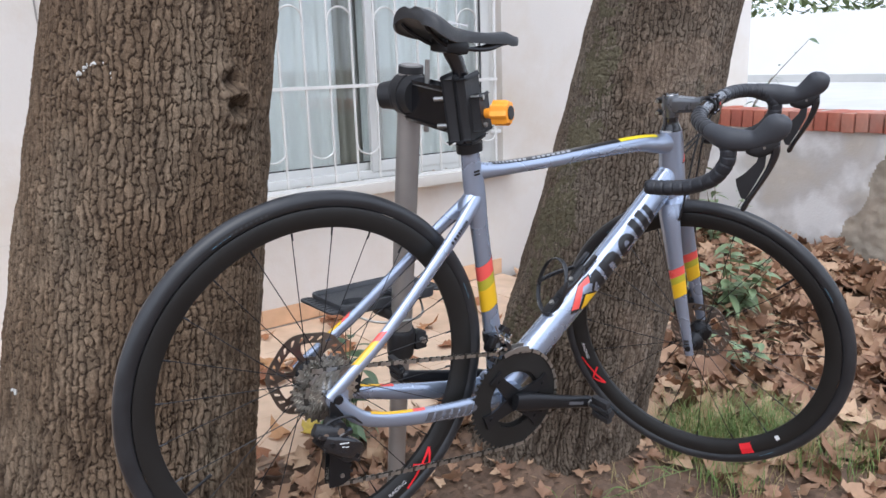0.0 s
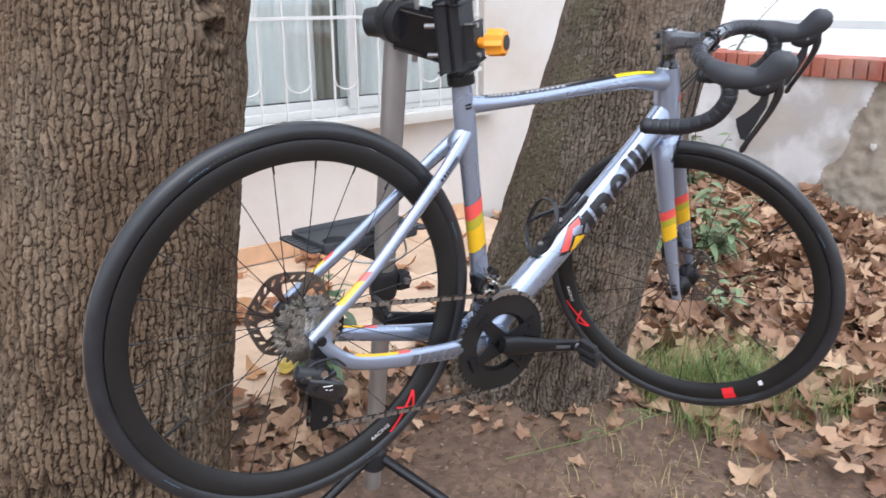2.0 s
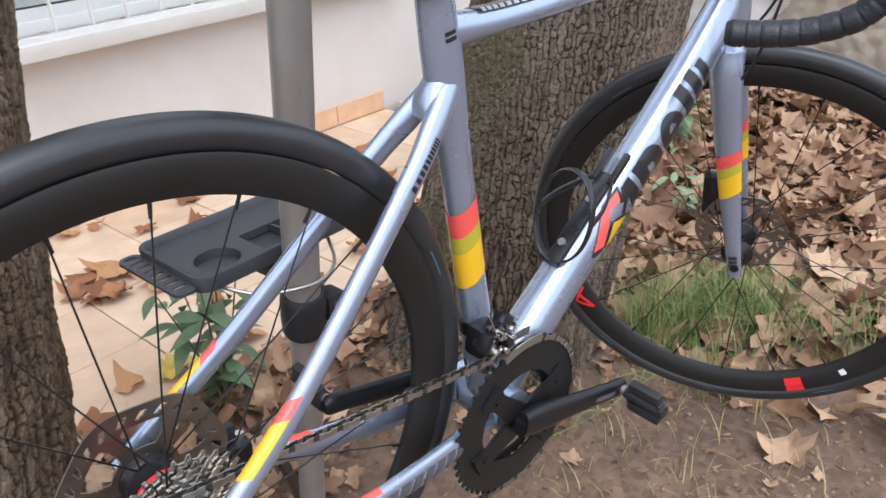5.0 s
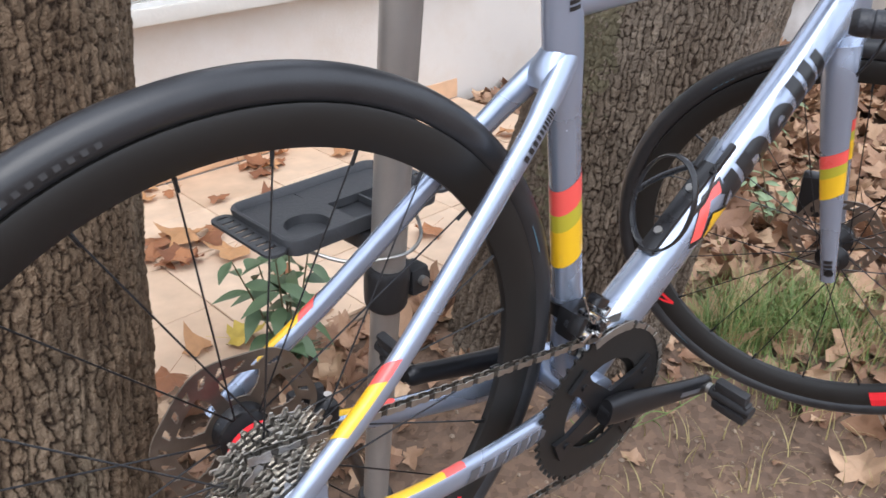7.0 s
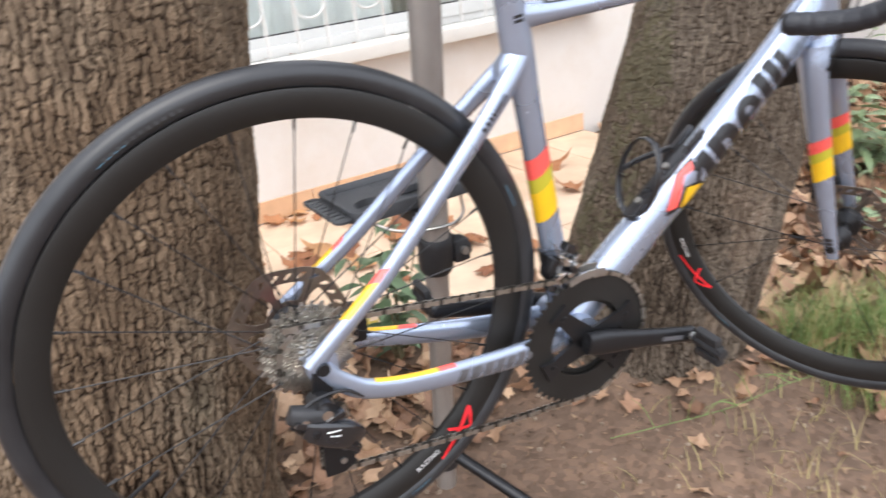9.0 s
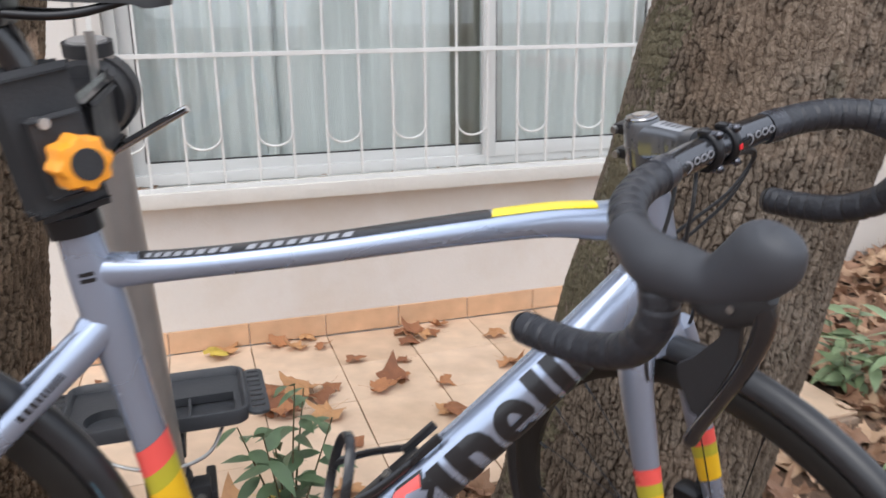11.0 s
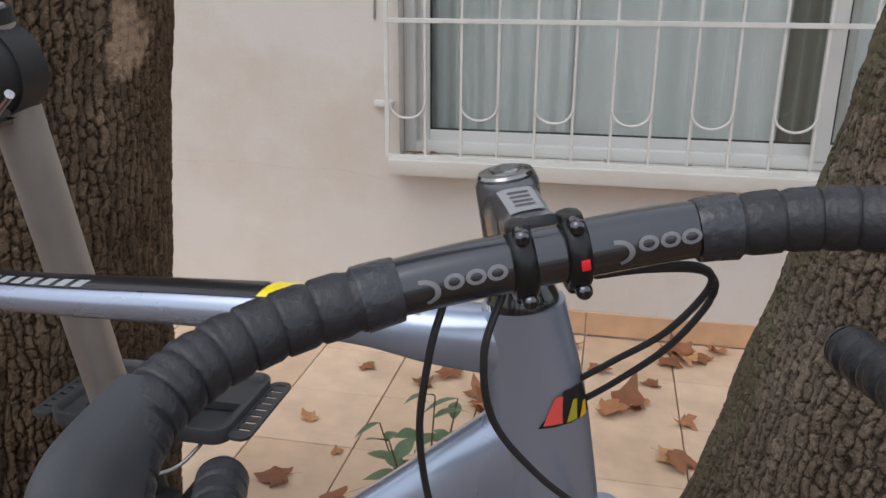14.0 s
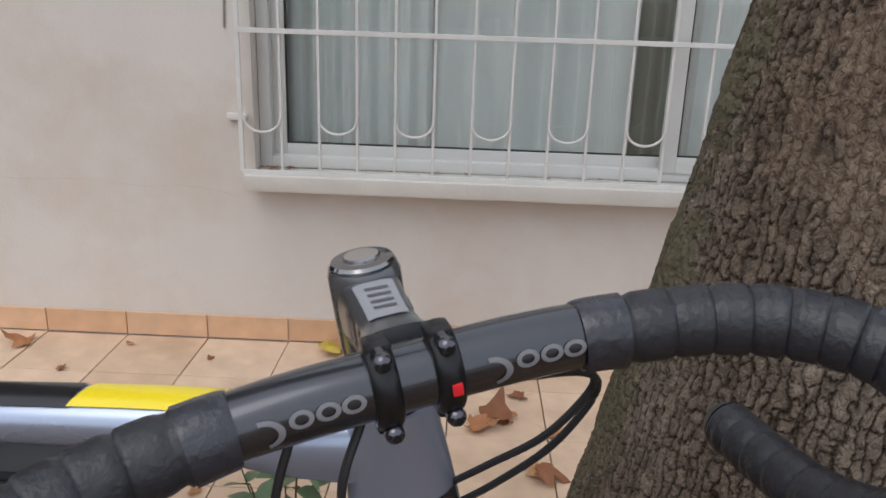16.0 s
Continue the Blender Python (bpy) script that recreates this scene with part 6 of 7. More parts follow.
part("hanger", plate(bmesh.new(), [(-0.012, -0.004), (0.012, -0.004), (0.012, -0.034), (0.002, -0.050), (-0.014, -0.046)], -0.074, -0.067), BLACK_METAL, rd)
bm = Tube([(-0.046, -0.086, -0.040, 0.010, 0.010), (-0.030, -0.090, -0.046, 0.0135, 0.012), (-0.008, -0.092, -0.050, 0.0130, 0.011), (0.004, -0.090, -0.056, 0.009, 0.009)], 24, power=2.8).fill(bmesh.new(), 22)
part("upper_knuckle", bm, BLACK_PLASTIC, rd)
bm = Tube([(-0.032, -0.098, -0.056, 0.010, 0.007), (-0.012, -0.102, -0.064, 0.0150, 0.009), (0.010, -0.102, -0.072, 0.0165, 0.010), (0.026, -0.096, -0.080, 0.0145, 0.011), (0.036, -0.088, -0.088, 0.009, 0.010)], 28, power=4.5).fill(bmesh.new(), 24)
body = part("linkage_body", bm, BLACK_GLOSS, rd, "gloss black linkage body")
for x0, x1, z in ((-0.010, 0.006, -0.0600), (-0.006, -0.002, -0.0660), (0.000, 0.006, -0.0672)):
    part("lettering", new_box((x0, -0.1126, z), (x1, -0.1105, z + 0.0014)), DECAL_WHITE, body, "short pale mark on the linkage body")
for lo, hi, turn in (((-0.044, -0.104, -0.054), (-0.020, -0.096, -0.046), 18), ((-0.010, -0.106, -0.052), (0.016, -0.094, -0.044), -24), ((0.008, -0.108, -0.096), (0.034, -0.098, -0.089), 32), ((-0.030, -0.100, -0.080), (-0.008, -0.090, -0.073), 28)):
    c = (Vector(lo) + Vector(hi)) / 2
    part("link_arm", new_box(lo, hi, 0.002, pose(*c, 0, turn, 0) @ pose(*-c)), BLACK_GLOSS, rd)
bm = Tube([(0.018, -0.100, -0.080, 0.012, 0.010), (0.026, -0.082, -0.096, 0.015, 0.014), (0.022, -0.066, -0.098, 0.013, 0.014)], 16, power=2.6).fill(bmesh.new(), 20)
part("lower_knuckle", bm, BLACK_PLASTIC, rd)
bm = Tube([(-0.040, -0.080, -0.060, 0.006, 0.005), (-0.018, -0.082, -0.078, 0.007, 0.006), (0.008, -0.080, -0.096, 0.006, 0.005)], 14).fill(bmesh.new(), 14)
part("inner_link", bm, BLACK_METAL, rd)
for x, y, z, r in ((-0.032, -0.103, -0.047, 0.0052), (-0.006, -0.104, -0.042, 0.0065), (-0.022, -0.112, -0.060, 0.0040), (0.026, -0.108, -0.088, 0.0042), (0.034, -0.100, -0.100, 0.0035)):
    part("link_bolt", rod(bmesh.new(), (x, y, z), (x, y + 0.012, z), r, r * 0.9, 12), CHROME if r > 0.005 else BLACK_METAL, rd)
for y in (-0.050, -0.0335):
    ol = [(J1[0] - 0.018, J1[1] + 0.012), (J1[0] + 0.012, J1[1] + 0.016), (J1[0] + 0.017, J1[1] - 0.006), (J2[0] + 0.015, J2[1] + 0.010), (J2[0] + 0.016, J2[1] - 0.008), (J2[0] + 0.004, J2[1] - 0.018), (J2[0] - 0.022, J2[1] - 0.020), (J2[0] - 0.024, J2[1] - 0.008), (J1[0] - 0.012, J1[1] - 0.022)]
    part("cage_plate", plate(bmesh.new(), ol, y - 0.0012, y + 0.0012), BLACK_METAL, rd)
for j in (J1, J2):
    part("jockey_wheel", sprocket(bmesh.new(), 11, yc - 0.0015, 0.004, inner=0.004, cx=j[0], cz=j[1]), BLACK_PLASTIC, rd, smooth=20)
    part("jockey_bolt", rod(bmesh.new(), (j[0], -0.0535, j[1]), (j[0], -0.050, j[1]), 0.0042, seg=12), STEEL, rd)
part("gear_cable", wire(bmesh.new(), [(0.05, -0.072, -0.050), (0.02, -0.080, -0.030), (-0.02, -0.088, -0.030), (-0.040, -0.090, -0.050), (-0.026, -0.088, -0.066)], 0.0021, 36, 8), BLACK_PLASTIC, bike)

# front gear changer
fd = part("front_derailleur", box(bmesh.new(), (0.332, -0.040, 0.030), (0.366, -0.014, 0.066), 0.006), BLACK_METAL, bike, "black and silver front derailleur")
part("arm", box(bmesh.new(), (0.338, -0.046, 0.046), (0.356, -0.036, 0.070), 0.003), BLACK_GLOSS, fd)
for x, y, z, w, h, mt in ((0.346, -0.047, 0.030, 0.010, 0.008, CHROME), (0.336, -0.046, 0.022, 0.014, 0.010, BLACK_GLOSS), (0.352, -0.048, 0.014, 0.008, 0.012, STEEL), (0.330, -0.044, 0.052, 0.012, 0.008, BLACK_GLOSS), (0.360, -0.042, 0.040, 0.009, 0.014, BLACK_METAL)):
    part("linkage", box(bmesh.new(), (x - w / 2, y, z - h / 2), (x + w / 2, y + 0.012, z + h / 2), 0.002, pose(x, 0, z, 0, 30, 0) @ pose(-x, 0, -z)), mt, fd)
for x, z, w, h, t, mt in ((0.362, 0.050, 0.012, 0.020, -20, BLACK_GLOSS), (0.326, 0.060, 0.010, 0.022, 15, BLACK_METAL), (0.352, 0.082, 0.018, 0.012, 25, BLACK_GLOSS), (0.340, 0.044, 0.006, 0.018, 60, CHROME), (0.364, 0.068, 0.006, 0.012, 30, CHROME)):
    part("linkage", box(bmesh.new(), (x - w / 2, -0.056, z - h / 2), (x + w / 2, -0.040, z + h / 2), 0.003, pose(x, 0, z, 0, t, 0) @ pose(-x, 0, -z)), mt, fd)
for x, z, r in ((0.352, 0.046, 0.0035), (0.342, 0.070, 0.003), (0.362, 0.058, 0.0035)):
    part("link_bolt", rod(bmesh.new(), (x, -0.060, z), (x, -0.050, z), r, seg=10), CHROME, fd)
part("gear_wire", wire(bmesh.new(), [(0.330, -0.046, 0.090), (0.338, -0.050, 0.072), (0.346, -0.052, 0.058)], 0.0012, 16, 6), CHROME, fd)
part("cable_clamp", rod(bmesh.new(), (0.344, -0.050, 0.066), (0.344, -0.044, 0.066), 0.004, seg=10), CHROME, fd)
part("band", Tube([(seat_axis(0.045), 0, 0.045, 0.0215, 0.0185), (seat_axis(0.062), 0, 0.062, 0.0210, 0.018)], 3).fill(bmesh.new(), 28), BLACK_METAL, fd)
cage = [(BB.x + r * math.cos(radians(a)), BB.z + r * math.sin(radians(a))) for a, r in ([(a, 0.112) for a in np.linspace(84, 116, 8)] + [(a, 0.102) for a in np.linspace(116, 84, 8)])]
for y in (-0.058, -0.040):
    part("cage_plate", plate(bmesh.new(), cage, y - 0.0008, y + 0.0008), STEEL, fd)
part("link_bolt", rod(bmesh.new(), (0.352, -0.052, 0.060), (0.352, -0.040, 0.060), 0.005, seg=10), CHROME, fd)

# rear brake caliper on the left chain stay, and its hose
bc = part("rear_caliper", box(bmesh.new(), (0.045, 0.040, -0.048), (0.105, 0.066, -0.012), 0.007), BLACK_METAL, bike, "black flat-mount brake caliper")
part("fin", box(bmesh.new(), (0.055, 0.052, -0.012), (0.092, 0.062, 0.006), 0.003), BLACK_PLASTIC, bc)
for x in (0.052, 0.096):
    part("caliper_bolt", rod(bmesh.new(), (x, 0.053, -0.013), (x, 0.053, -0.006), 0.0045, seg=12), CHROME, bc)
part("piston_cover", rod(bmesh.new(), (0.075, 0.036, -0.030), (0.075, 0.042, -0.030), 0.014, 0.0125, 20), BLACK_GLOSS, bc)
part("bleed_nipple", rod(bmesh.new(), (0.044, 0.054, -0.022), (0.034, 0.054, -0.014), 0.0035, 0.0025, 10), STEEL, bc)
part("rear_hose", wire(bmesh.new(), [(0.10, 0.058, -0.04), (0.14, 0.062, -0.056), (0.20, 0.058, -0.058), (0.26, 0.052, -0.064)], 0.0025, 24, 8), BLACK_PLASTIC, bike)

# bottle cage on the down tube: a base plate and two sweeping hoops
dtd = (Vector((0.72, 0, 0.280)) - Vector((0.47, 0, 0.012))).normalized()
dtu = Vector((-dtd.z, 0, dtd.x))
CM = Matrix(((dtd.x, 0, dtu.x, 0.515), (0, 1, 0, 0), (dtd.z, 0, dtu.z, 0.062), (0, 0, 0, 1)))
CAGE = plain("black_composite", (0.016, 0.016, 0.018), 0.3, 0, 0.2, 0.1)
cg = part("bottle_cage", box(bmesh.new(), (0.00, -0.011, 0.030), (0.135, 0.011, 0.037), 0.003), CAGE, bike, "black composite bottle cage", m=CM)
for s in (-1, 1):
    half = [(0.052 - 0.046 * math.cos(a), s * 0.039 * math.sin(a), 0.067 - 0.034 * math.cos(a), 0.0018, 0.0055) for a in np.linspace(0, math.pi, 9)]
    part("hoop", Tube(half, 36, (1, 0, -0.9)).fill(bmesh.new(), 10), CAGE, cg)
    part("strap", Tube([(0.052, s * 0.039, 0.067, 0.0016, 0.005), (0.085, s * 0.033, 0.054, 0.0016, 0.005), (0.125, s * 0.014, 0.038, 0.0016, 0.005)], 20, (0.4, 0, 0.9)).fill(bmesh.new(), 8), CAGE, cg)
    part("prong", box(bmesh.new(), (0.120, s * 0.012 - 0.004, 0.034), (0.165, s * 0.012 + 0.004, 0.042), 0.002), CAGE, cg)
for x in (0.030, 0.094):
    part("cage_bolt", rod(bmesh.new(), (x, 0, 0.036), (x, 0, 0.041), 0.005, seg=12), STEEL, cg)

# ---- repair stand ----
FOOT, HIGH = Vector((0.358, 0.361, 0.0)), Vector((0.317, 0.134, 1.215))
stand = root("repair_stand", pose(FOOT.x, FOOT.y, -0.09), "alloy bicycle repair stand with a black clamp, tray and legs", "repair stand")
SI = stand.matrix_world.inverted()


def at_post(z):
    return FOOT + (HIGH - FOOT) * (z / HIGH.z)


def spart(name, bm, mt, parent=None, label=""):
    """A stand part given in world coordinates."""
    bm.transform(SI)
    return part(name, bm, mt, parent or stand, label)


spart("lower_post", rod(bmesh.new(), at_post(0.02), at_post(0.62), 0.0205, seg=28), ALLOY, None, "grey alloy lower post")
spart("upper_post", rod(bmesh.new(), at_post(0.60), at_post(1.172), 0.0235, seg=28), ALLOY, None, "grey alloy upper post")
bm = Tube([(*at_post(0.555), 0.027), (*at_post(0.565), 0.030), (*at_post(0.610), 0.031), (*at_post(0.622), 0.028)], 10, (1, 0, 0)).fill(bmesh.new(), 28)
col = spart("height_collar", bm, BLACK_PLASTIC, None, "black plastic quick-release collar")
c = at_post(0.588)
spart("collar_lug", box(bmesh.new(), (c.x + 0.022, c.y - 0.028, c.z - 0.020), (c.x + 0.052, c.y + 0.004, c.z + 0.020), 0.005), BLACK_PLASTIC, col)
spart("collar_lever", box(bmesh.new(), (c.x + 0.046, c.y - 0.022, c.z - 0.012), (c.x + 0.060, c.y + 0.050, c.z + 0.006), 0.004), BLACK_PLASTIC, col)
spart("collar_bolt", rod(bmesh.new(), (c.x + 0.038, c.y - 0.036, c.z + 0.002), (c.x + 0.038, c.y - 0.026, c.z + 0.002), 0.007, seg=12), STEEL, col)
cap = spart("post_cap", rod(bmesh.new(), at_post(1.170), at_post(1.183), 0.0245, 0.0245, 28), BLACK_PLASTIC)
spart("cap_top", rod(bmesh.new(), at_post(1.1825), at_post(1.1855), 0.020, 0.019, 28), plain("grey_cap_plastic", (0.22, 0.21, 0.20), 0.5), cap)
# lower hub with brace and three legs
bm = Tube([(*at_post(0.08), 0.026), (*at_post(0.09), 0.030), (*at_post(0.13), 0.030), (*at_post(0.14), 0.026)], 10, (1, 0, 0)).fill(bmesh.new(), 24)
hub = spart("leg_hub", bm, BLACK_PLASTIC)
for a in (62, 182, 302):
    d = Vector((math.cos(radians(a)), math.sin(radians(a)), 0))
    p = at_post(0.11) + d * 0.02
    q = Vector((FOOT.x, FOOT.y, 0)) + d * 0.40
    q.z = ground_z(q.x, q.y) + 0.012 if q.y < 0.98 else 0.012
    lg = spart("leg", rod(bmesh.new(), p, q, 0.0125, 0.0125, 16), BLACK_METAL, None, "black folding leg")
    spart("rubber_foot", rod(bmesh.new(), q + (p - q).normalized() * 0.03, q - (p - q).normalized() * 0.004, 0.016, 0.017, 14), RUBBER, lg)

# clamp head: barrel on the post, arm, jaws round the seat post, orange knob
jaw = BIKE_M @ Vector((seat_axis(0.485), 0, 0.485))
pc = at_post(1.130)
ax = (jaw - pc)
reach = ax.normalized()
bm = bmesh.new()
back = Vector((-0.5, 0.86, -0.05)).normalized()
rod(bm, pc + back * 0.060, pc + back * 0.028, 0.0255, 0.030, 28)
rod(bm, pc + back * 0.028, pc - back * 0.004, 0.034, 0.036, 28)
rod(bm, pc - reach * 0.012, pc + reach * 0.020, 0.043, 0.043, 32)
rod(bm, pc + reach * 0.020, pc + reach * 0.045, 0.040, 0.036, 28)
head = spart("clamp_head", bm, BLACK_PLASTIC, None, "black rotating clamp head")
side = reach.cross(Vector((0, 0, 1))).normalized()
up = side.cross(reach)
AM = Matrix((( reach.x, side.x, up.x, pc.x), (reach.y, side.y, up.y, pc.y), (reach.z, side.z, up.z, pc.z), (0, 0, 0, 1)))
L = ax.length
spart("clamp_arm", box(bmesh.new(), (0.030, -0.022, -0.040), (L - 0.028, 0.020, 0.024), 0.007, AM), BLACK_GLOSS)
spart("clamp_arm", box(bmesh.new(), (0.045, -0.027, -0.034), (L - 0.055, -0.016, 0.016), 0.004, AM), BLACK_PLASTIC)
UPB = (BIKE_M.to_3x3() @ Vector((-0.287, 0, 0.958))).normalized()
r2 = Vector((0.42, -0.90, 0.0))
r2 -= UPB * r2.dot(UPB)
r2.normalize()
s2 = r2.cross(UPB).normalized()
JM = Matrix(((r2.x, s2.x, UPB.x, jaw.x), (r2.y, s2.y, UPB.y, jaw.y), (r2.z, s2.z, UPB.z, jaw.z), (0, 0, 0, 1)))
spart("fixed_jaw", box(bmesh.new(), (-0.024, -0.022, -0.056), (-0.0015, 0.022, 0.054), 0.006, JM), BLACK_PLASTIC, None, "black clamp jaw")
spart("moving_jaw", box(bmesh.new(), (0.0015, -0.021, -0.054), (0.021, 0.021, 0.052), 0.007, JM), BLACK_PLASTIC, None, "black clamp jaw")
spart("jaw_plate", box(bmesh.new(), (0.0205, -0.015, -0.040), (0.040, 0.015, 0.020), 0.004, JM), BLACK_PLASTIC)
for p0 in (-0.030, 0.018):
    spart("guide_pin", rod(bmesh.new(), JM @ Vector((-0.050, 0.012, p0)), JM @ Vector((0.044, 0.008, p0)), 0.0045, seg=10), STEEL)
kb = bmesh.new()
n, prof = 40, ((0.038, 0.008), (0.053, 0.010), (0.055, 0.016), (0.057, 0.0205), (0.081, 0.0205), (0.086, 0.018), (0.087, 0.010), (0.087, 0.0))
rows = []
for k in range(n):
    a = 2 * math.pi * k / n
    lob = 1 + 0.09 * math.cos(8 * a)
    rows.append([kb.verts.new(JM @ Vector((x, r * lob * math.cos(a) if r > 0.012 else r * math.cos(a), -0.012 + (r * lob if r > 0.012 else r) * math.sin(a)))) for x, r in prof])
for k in range(n):
    a, b = rows[k], rows[(k + 1) % n]
    for i in range(len(prof) - 1):
        kb.faces.new((a[i], a[i + 1], b[i + 1], b[i]))
knob = spart("knob", kb, ORANGE, None, "orange plastic tightening knob")
spart("knob_cap", rod(bmesh.new(), JM @ Vector((0.0865, 0, -0.012)), JM @ Vector((0.0885, 0, -0.012)), 0.0120, seg=20), BLACK_PLASTIC, knob)
spart("crank_lever", rod(bmesh.new(), AM @ Vector((0.046, -0.012, -0.068)), AM @ Vector((0.046, -0.012, 0.068)), 0.0052, 0.0048, 12), STEEL, None)
spart("pull_bar", rod(bmesh.new(), AM @ Vector((0.06, -0.015, -0.05)), AM @ Vector((0.09, -0.10, 0.0)), 0.005, 0.004, 10), CHROME)


# tool tray hung on the post: a shallow moulded dish with rounded corners, slotted end flanges, a cup well and a trough
def rounded(x0, x1, y0, y1, r, n=6):
    out = []
    for cx, cy, a0 in ((x1 - r, y1 - r, 0), (x0 + r, y1 - r, 90), (x0 + r, y0 + r, 180), (x1 - r, y0 + r, 270)):
        out += [(cx + r * math.cos(radians(a0 + 90 * k / n)), cy + r * math.sin(radians(a0 + 90 * k / n))) for k in range(n + 1)]
    return out


def loops(bm, rows):
    """Joins closed rows of points of equal count, one after the other."""
    rings = [[bm.verts.new(p) for p in row] for row in rows]
    for a, b in zip(rings, rings[1:]):
        for k in range(len(a)):
            j = (k + 1) % len(a)
            bm.faces.new((a[k], a[j], b[j], b[k]))
    return rings


def make_tray():
    x0, x1, y0, y1, z, deep = 0.205, 0.450, 0.260, 0.416, 0.692, 0.022
    ring = lambda d, h: [(x, y, z + h) for x, y in rounded(x0 + d, x1 - d, y0 + d, y1 - d, 0.022 - d)]
    bm = bmesh.new()
    rows = loops(bm, [ring(0.006, -deep - 0.002), ring(0.001, -deep + 0.001), ring(-0.001, -0.002), ring(0.000, 0.0), ring(0.004, 0.0005), ring(0.006, -0.001), ring(0.009, -0.010)])
    bm.faces.new(rows[0])
    t = spart("tool_tray", bm, TRAY_PLASTIC, None, "shallow black plastic tool tray")
    # floor of the dish, with a round well and a trough let into it
    zd, zl = z - 0.010, z - deep
    cx, cy, r, n = x0 + 0.058, y0 + 0.052, 0.030, 40
    lo, hi = Vector((x0 + 0.008, y0 + 0.008)), Vector((x0 + 0.100, y1 - 0.008))
    bm = bmesh.new()
    rim, edge, low = [], [], []
    for k in range(n):
        a = 2 * math.pi * (k + 0.5) / n
        c, s = math.cos(a), math.sin(a)
        rim.append(bm.verts.new((cx + r * c, cy + r * s, zd)))
        low.append(bm.verts.new((cx + r * 0.95 * c, cy + r * 0.95 * s, zl)))
        f = min((hi.x - cx) / c if c > 0 else (lo.x - cx) / c, (hi.y - cy) / s if s > 0 else (lo.y - cy) / s)
        edge.append(bm.verts.new((cx + f * c, cy + f * s, zd)))
    for k in range(n):
        j = (k + 1) % n
        bm.faces.new((rim[k], rim[j], edge[j], edge[k]))
        bm.faces.new((low[k], low[j], rim[j], rim[k]))
    bm.faces.new(low)
    for p in ((lo.x, lo.y), (hi.x, lo.y), (hi.x, hi.y), (lo.x, hi.y)):
        near = sorted(edge, key=lambda v: (v.co.x - p[0]) ** 2 + (v.co.y - p[1]) ** 2)[:2]
        bm.faces.new((near[0], near[1], bm.verts.new((p[0], p[1], zd))))
    spart("deck", bm, TRAY_PLASTIC, t, "raised deck with a round cup well")
    tx0, tx1, ty0, ty1 = x0 + 0.112, x1 - 0.018, y0 + 0.016, y0 + 0.084
    for a, b in (((hi.x, lo.y), (tx0, hi.y)), ((tx0, lo.y), (tx1, ty0)), ((tx0, ty1), (tx1, hi.y)), ((tx1, lo.y), (x1 - 0.008, hi.y))):
        spart("deck", box(bmesh.new(), (a[0], a[1], zl), (b[0], b[1], zd)), TRAY_PLASTIC, t)
    spart("divider", box(bmesh.new(), (tx0 + 0.052, ty0, zl), (tx0 + 0.056, ty1, zd - 0.002)), TRAY_PLASTIC, t)
    spart("screw", rod(bmesh.new(), (tx0 + 0.024, ty0 + 0.020, zl), (tx0 + 0.024, ty0 + 0.020, zl + 0.002), 0.003, seg=10), BLACK_METAL, t)
    # slotted flanges at both ends
    for s, xi in ((-1, x0 - 0.0005), (1, x1 + 0.0005)):
        xo = xi + s * 0.026
        bm = bmesh.new()
        for i in range(8):
            ya = y0 + 0.020 + (y1 - y0 - 0.040) * i / 7
            box(bm, (min(xi, xo), ya - 0.0070, z - 0.0125), (max(xi, xo), ya + 0.0048, z - 0.0095), 0.0008, seg=1)
        lip = rounded(min(xi, xo) - 0.002, max(xi, xo) + 0.002, y0 + 0.004, y1 - 0.004, 0.012)
        inner = rounded(min(xi, xo) + 0.004, max(xi, xo) - 0.004, y0 + 0.012, y1 - 0.012, 0.006)
        loops(bm, [[(x, y, z + h) for x, y in row] for row, h in ((inner, -0.013), (lip, -0.013), (lip, -0.009), (inner, -0.009), (inner, -0.013))])
        spart("flange", bm, TRAY_PLASTIC, t, "slotted end flange")
    pz = at_post(0.62)
    spart("wire_hanger", wire(bmesh.new(), [(x0 + 0.03, y0 + 0.02, z - deep - 0.004), (x0 + 0.07, y0 - 0.016, z - 0.044), (pz.x, pz.y - 0.032, z - 0.046), (x1 - 0.06, y0 - 0.022, z - 0.046), (x1 - 0.035, y0 + 0.02, z - deep - 0.004)], 0.0026, 40, 8), STEEL, t)
    spart("bracket", box(bmesh.new(), (pz.x - 0.026, pz.y - 0.004, z - 0.050), (pz.x + 0.026, y0 + 0.06, z - deep - 0.003), 0.004), BLACK_PLASTIC, t)


make_tray()
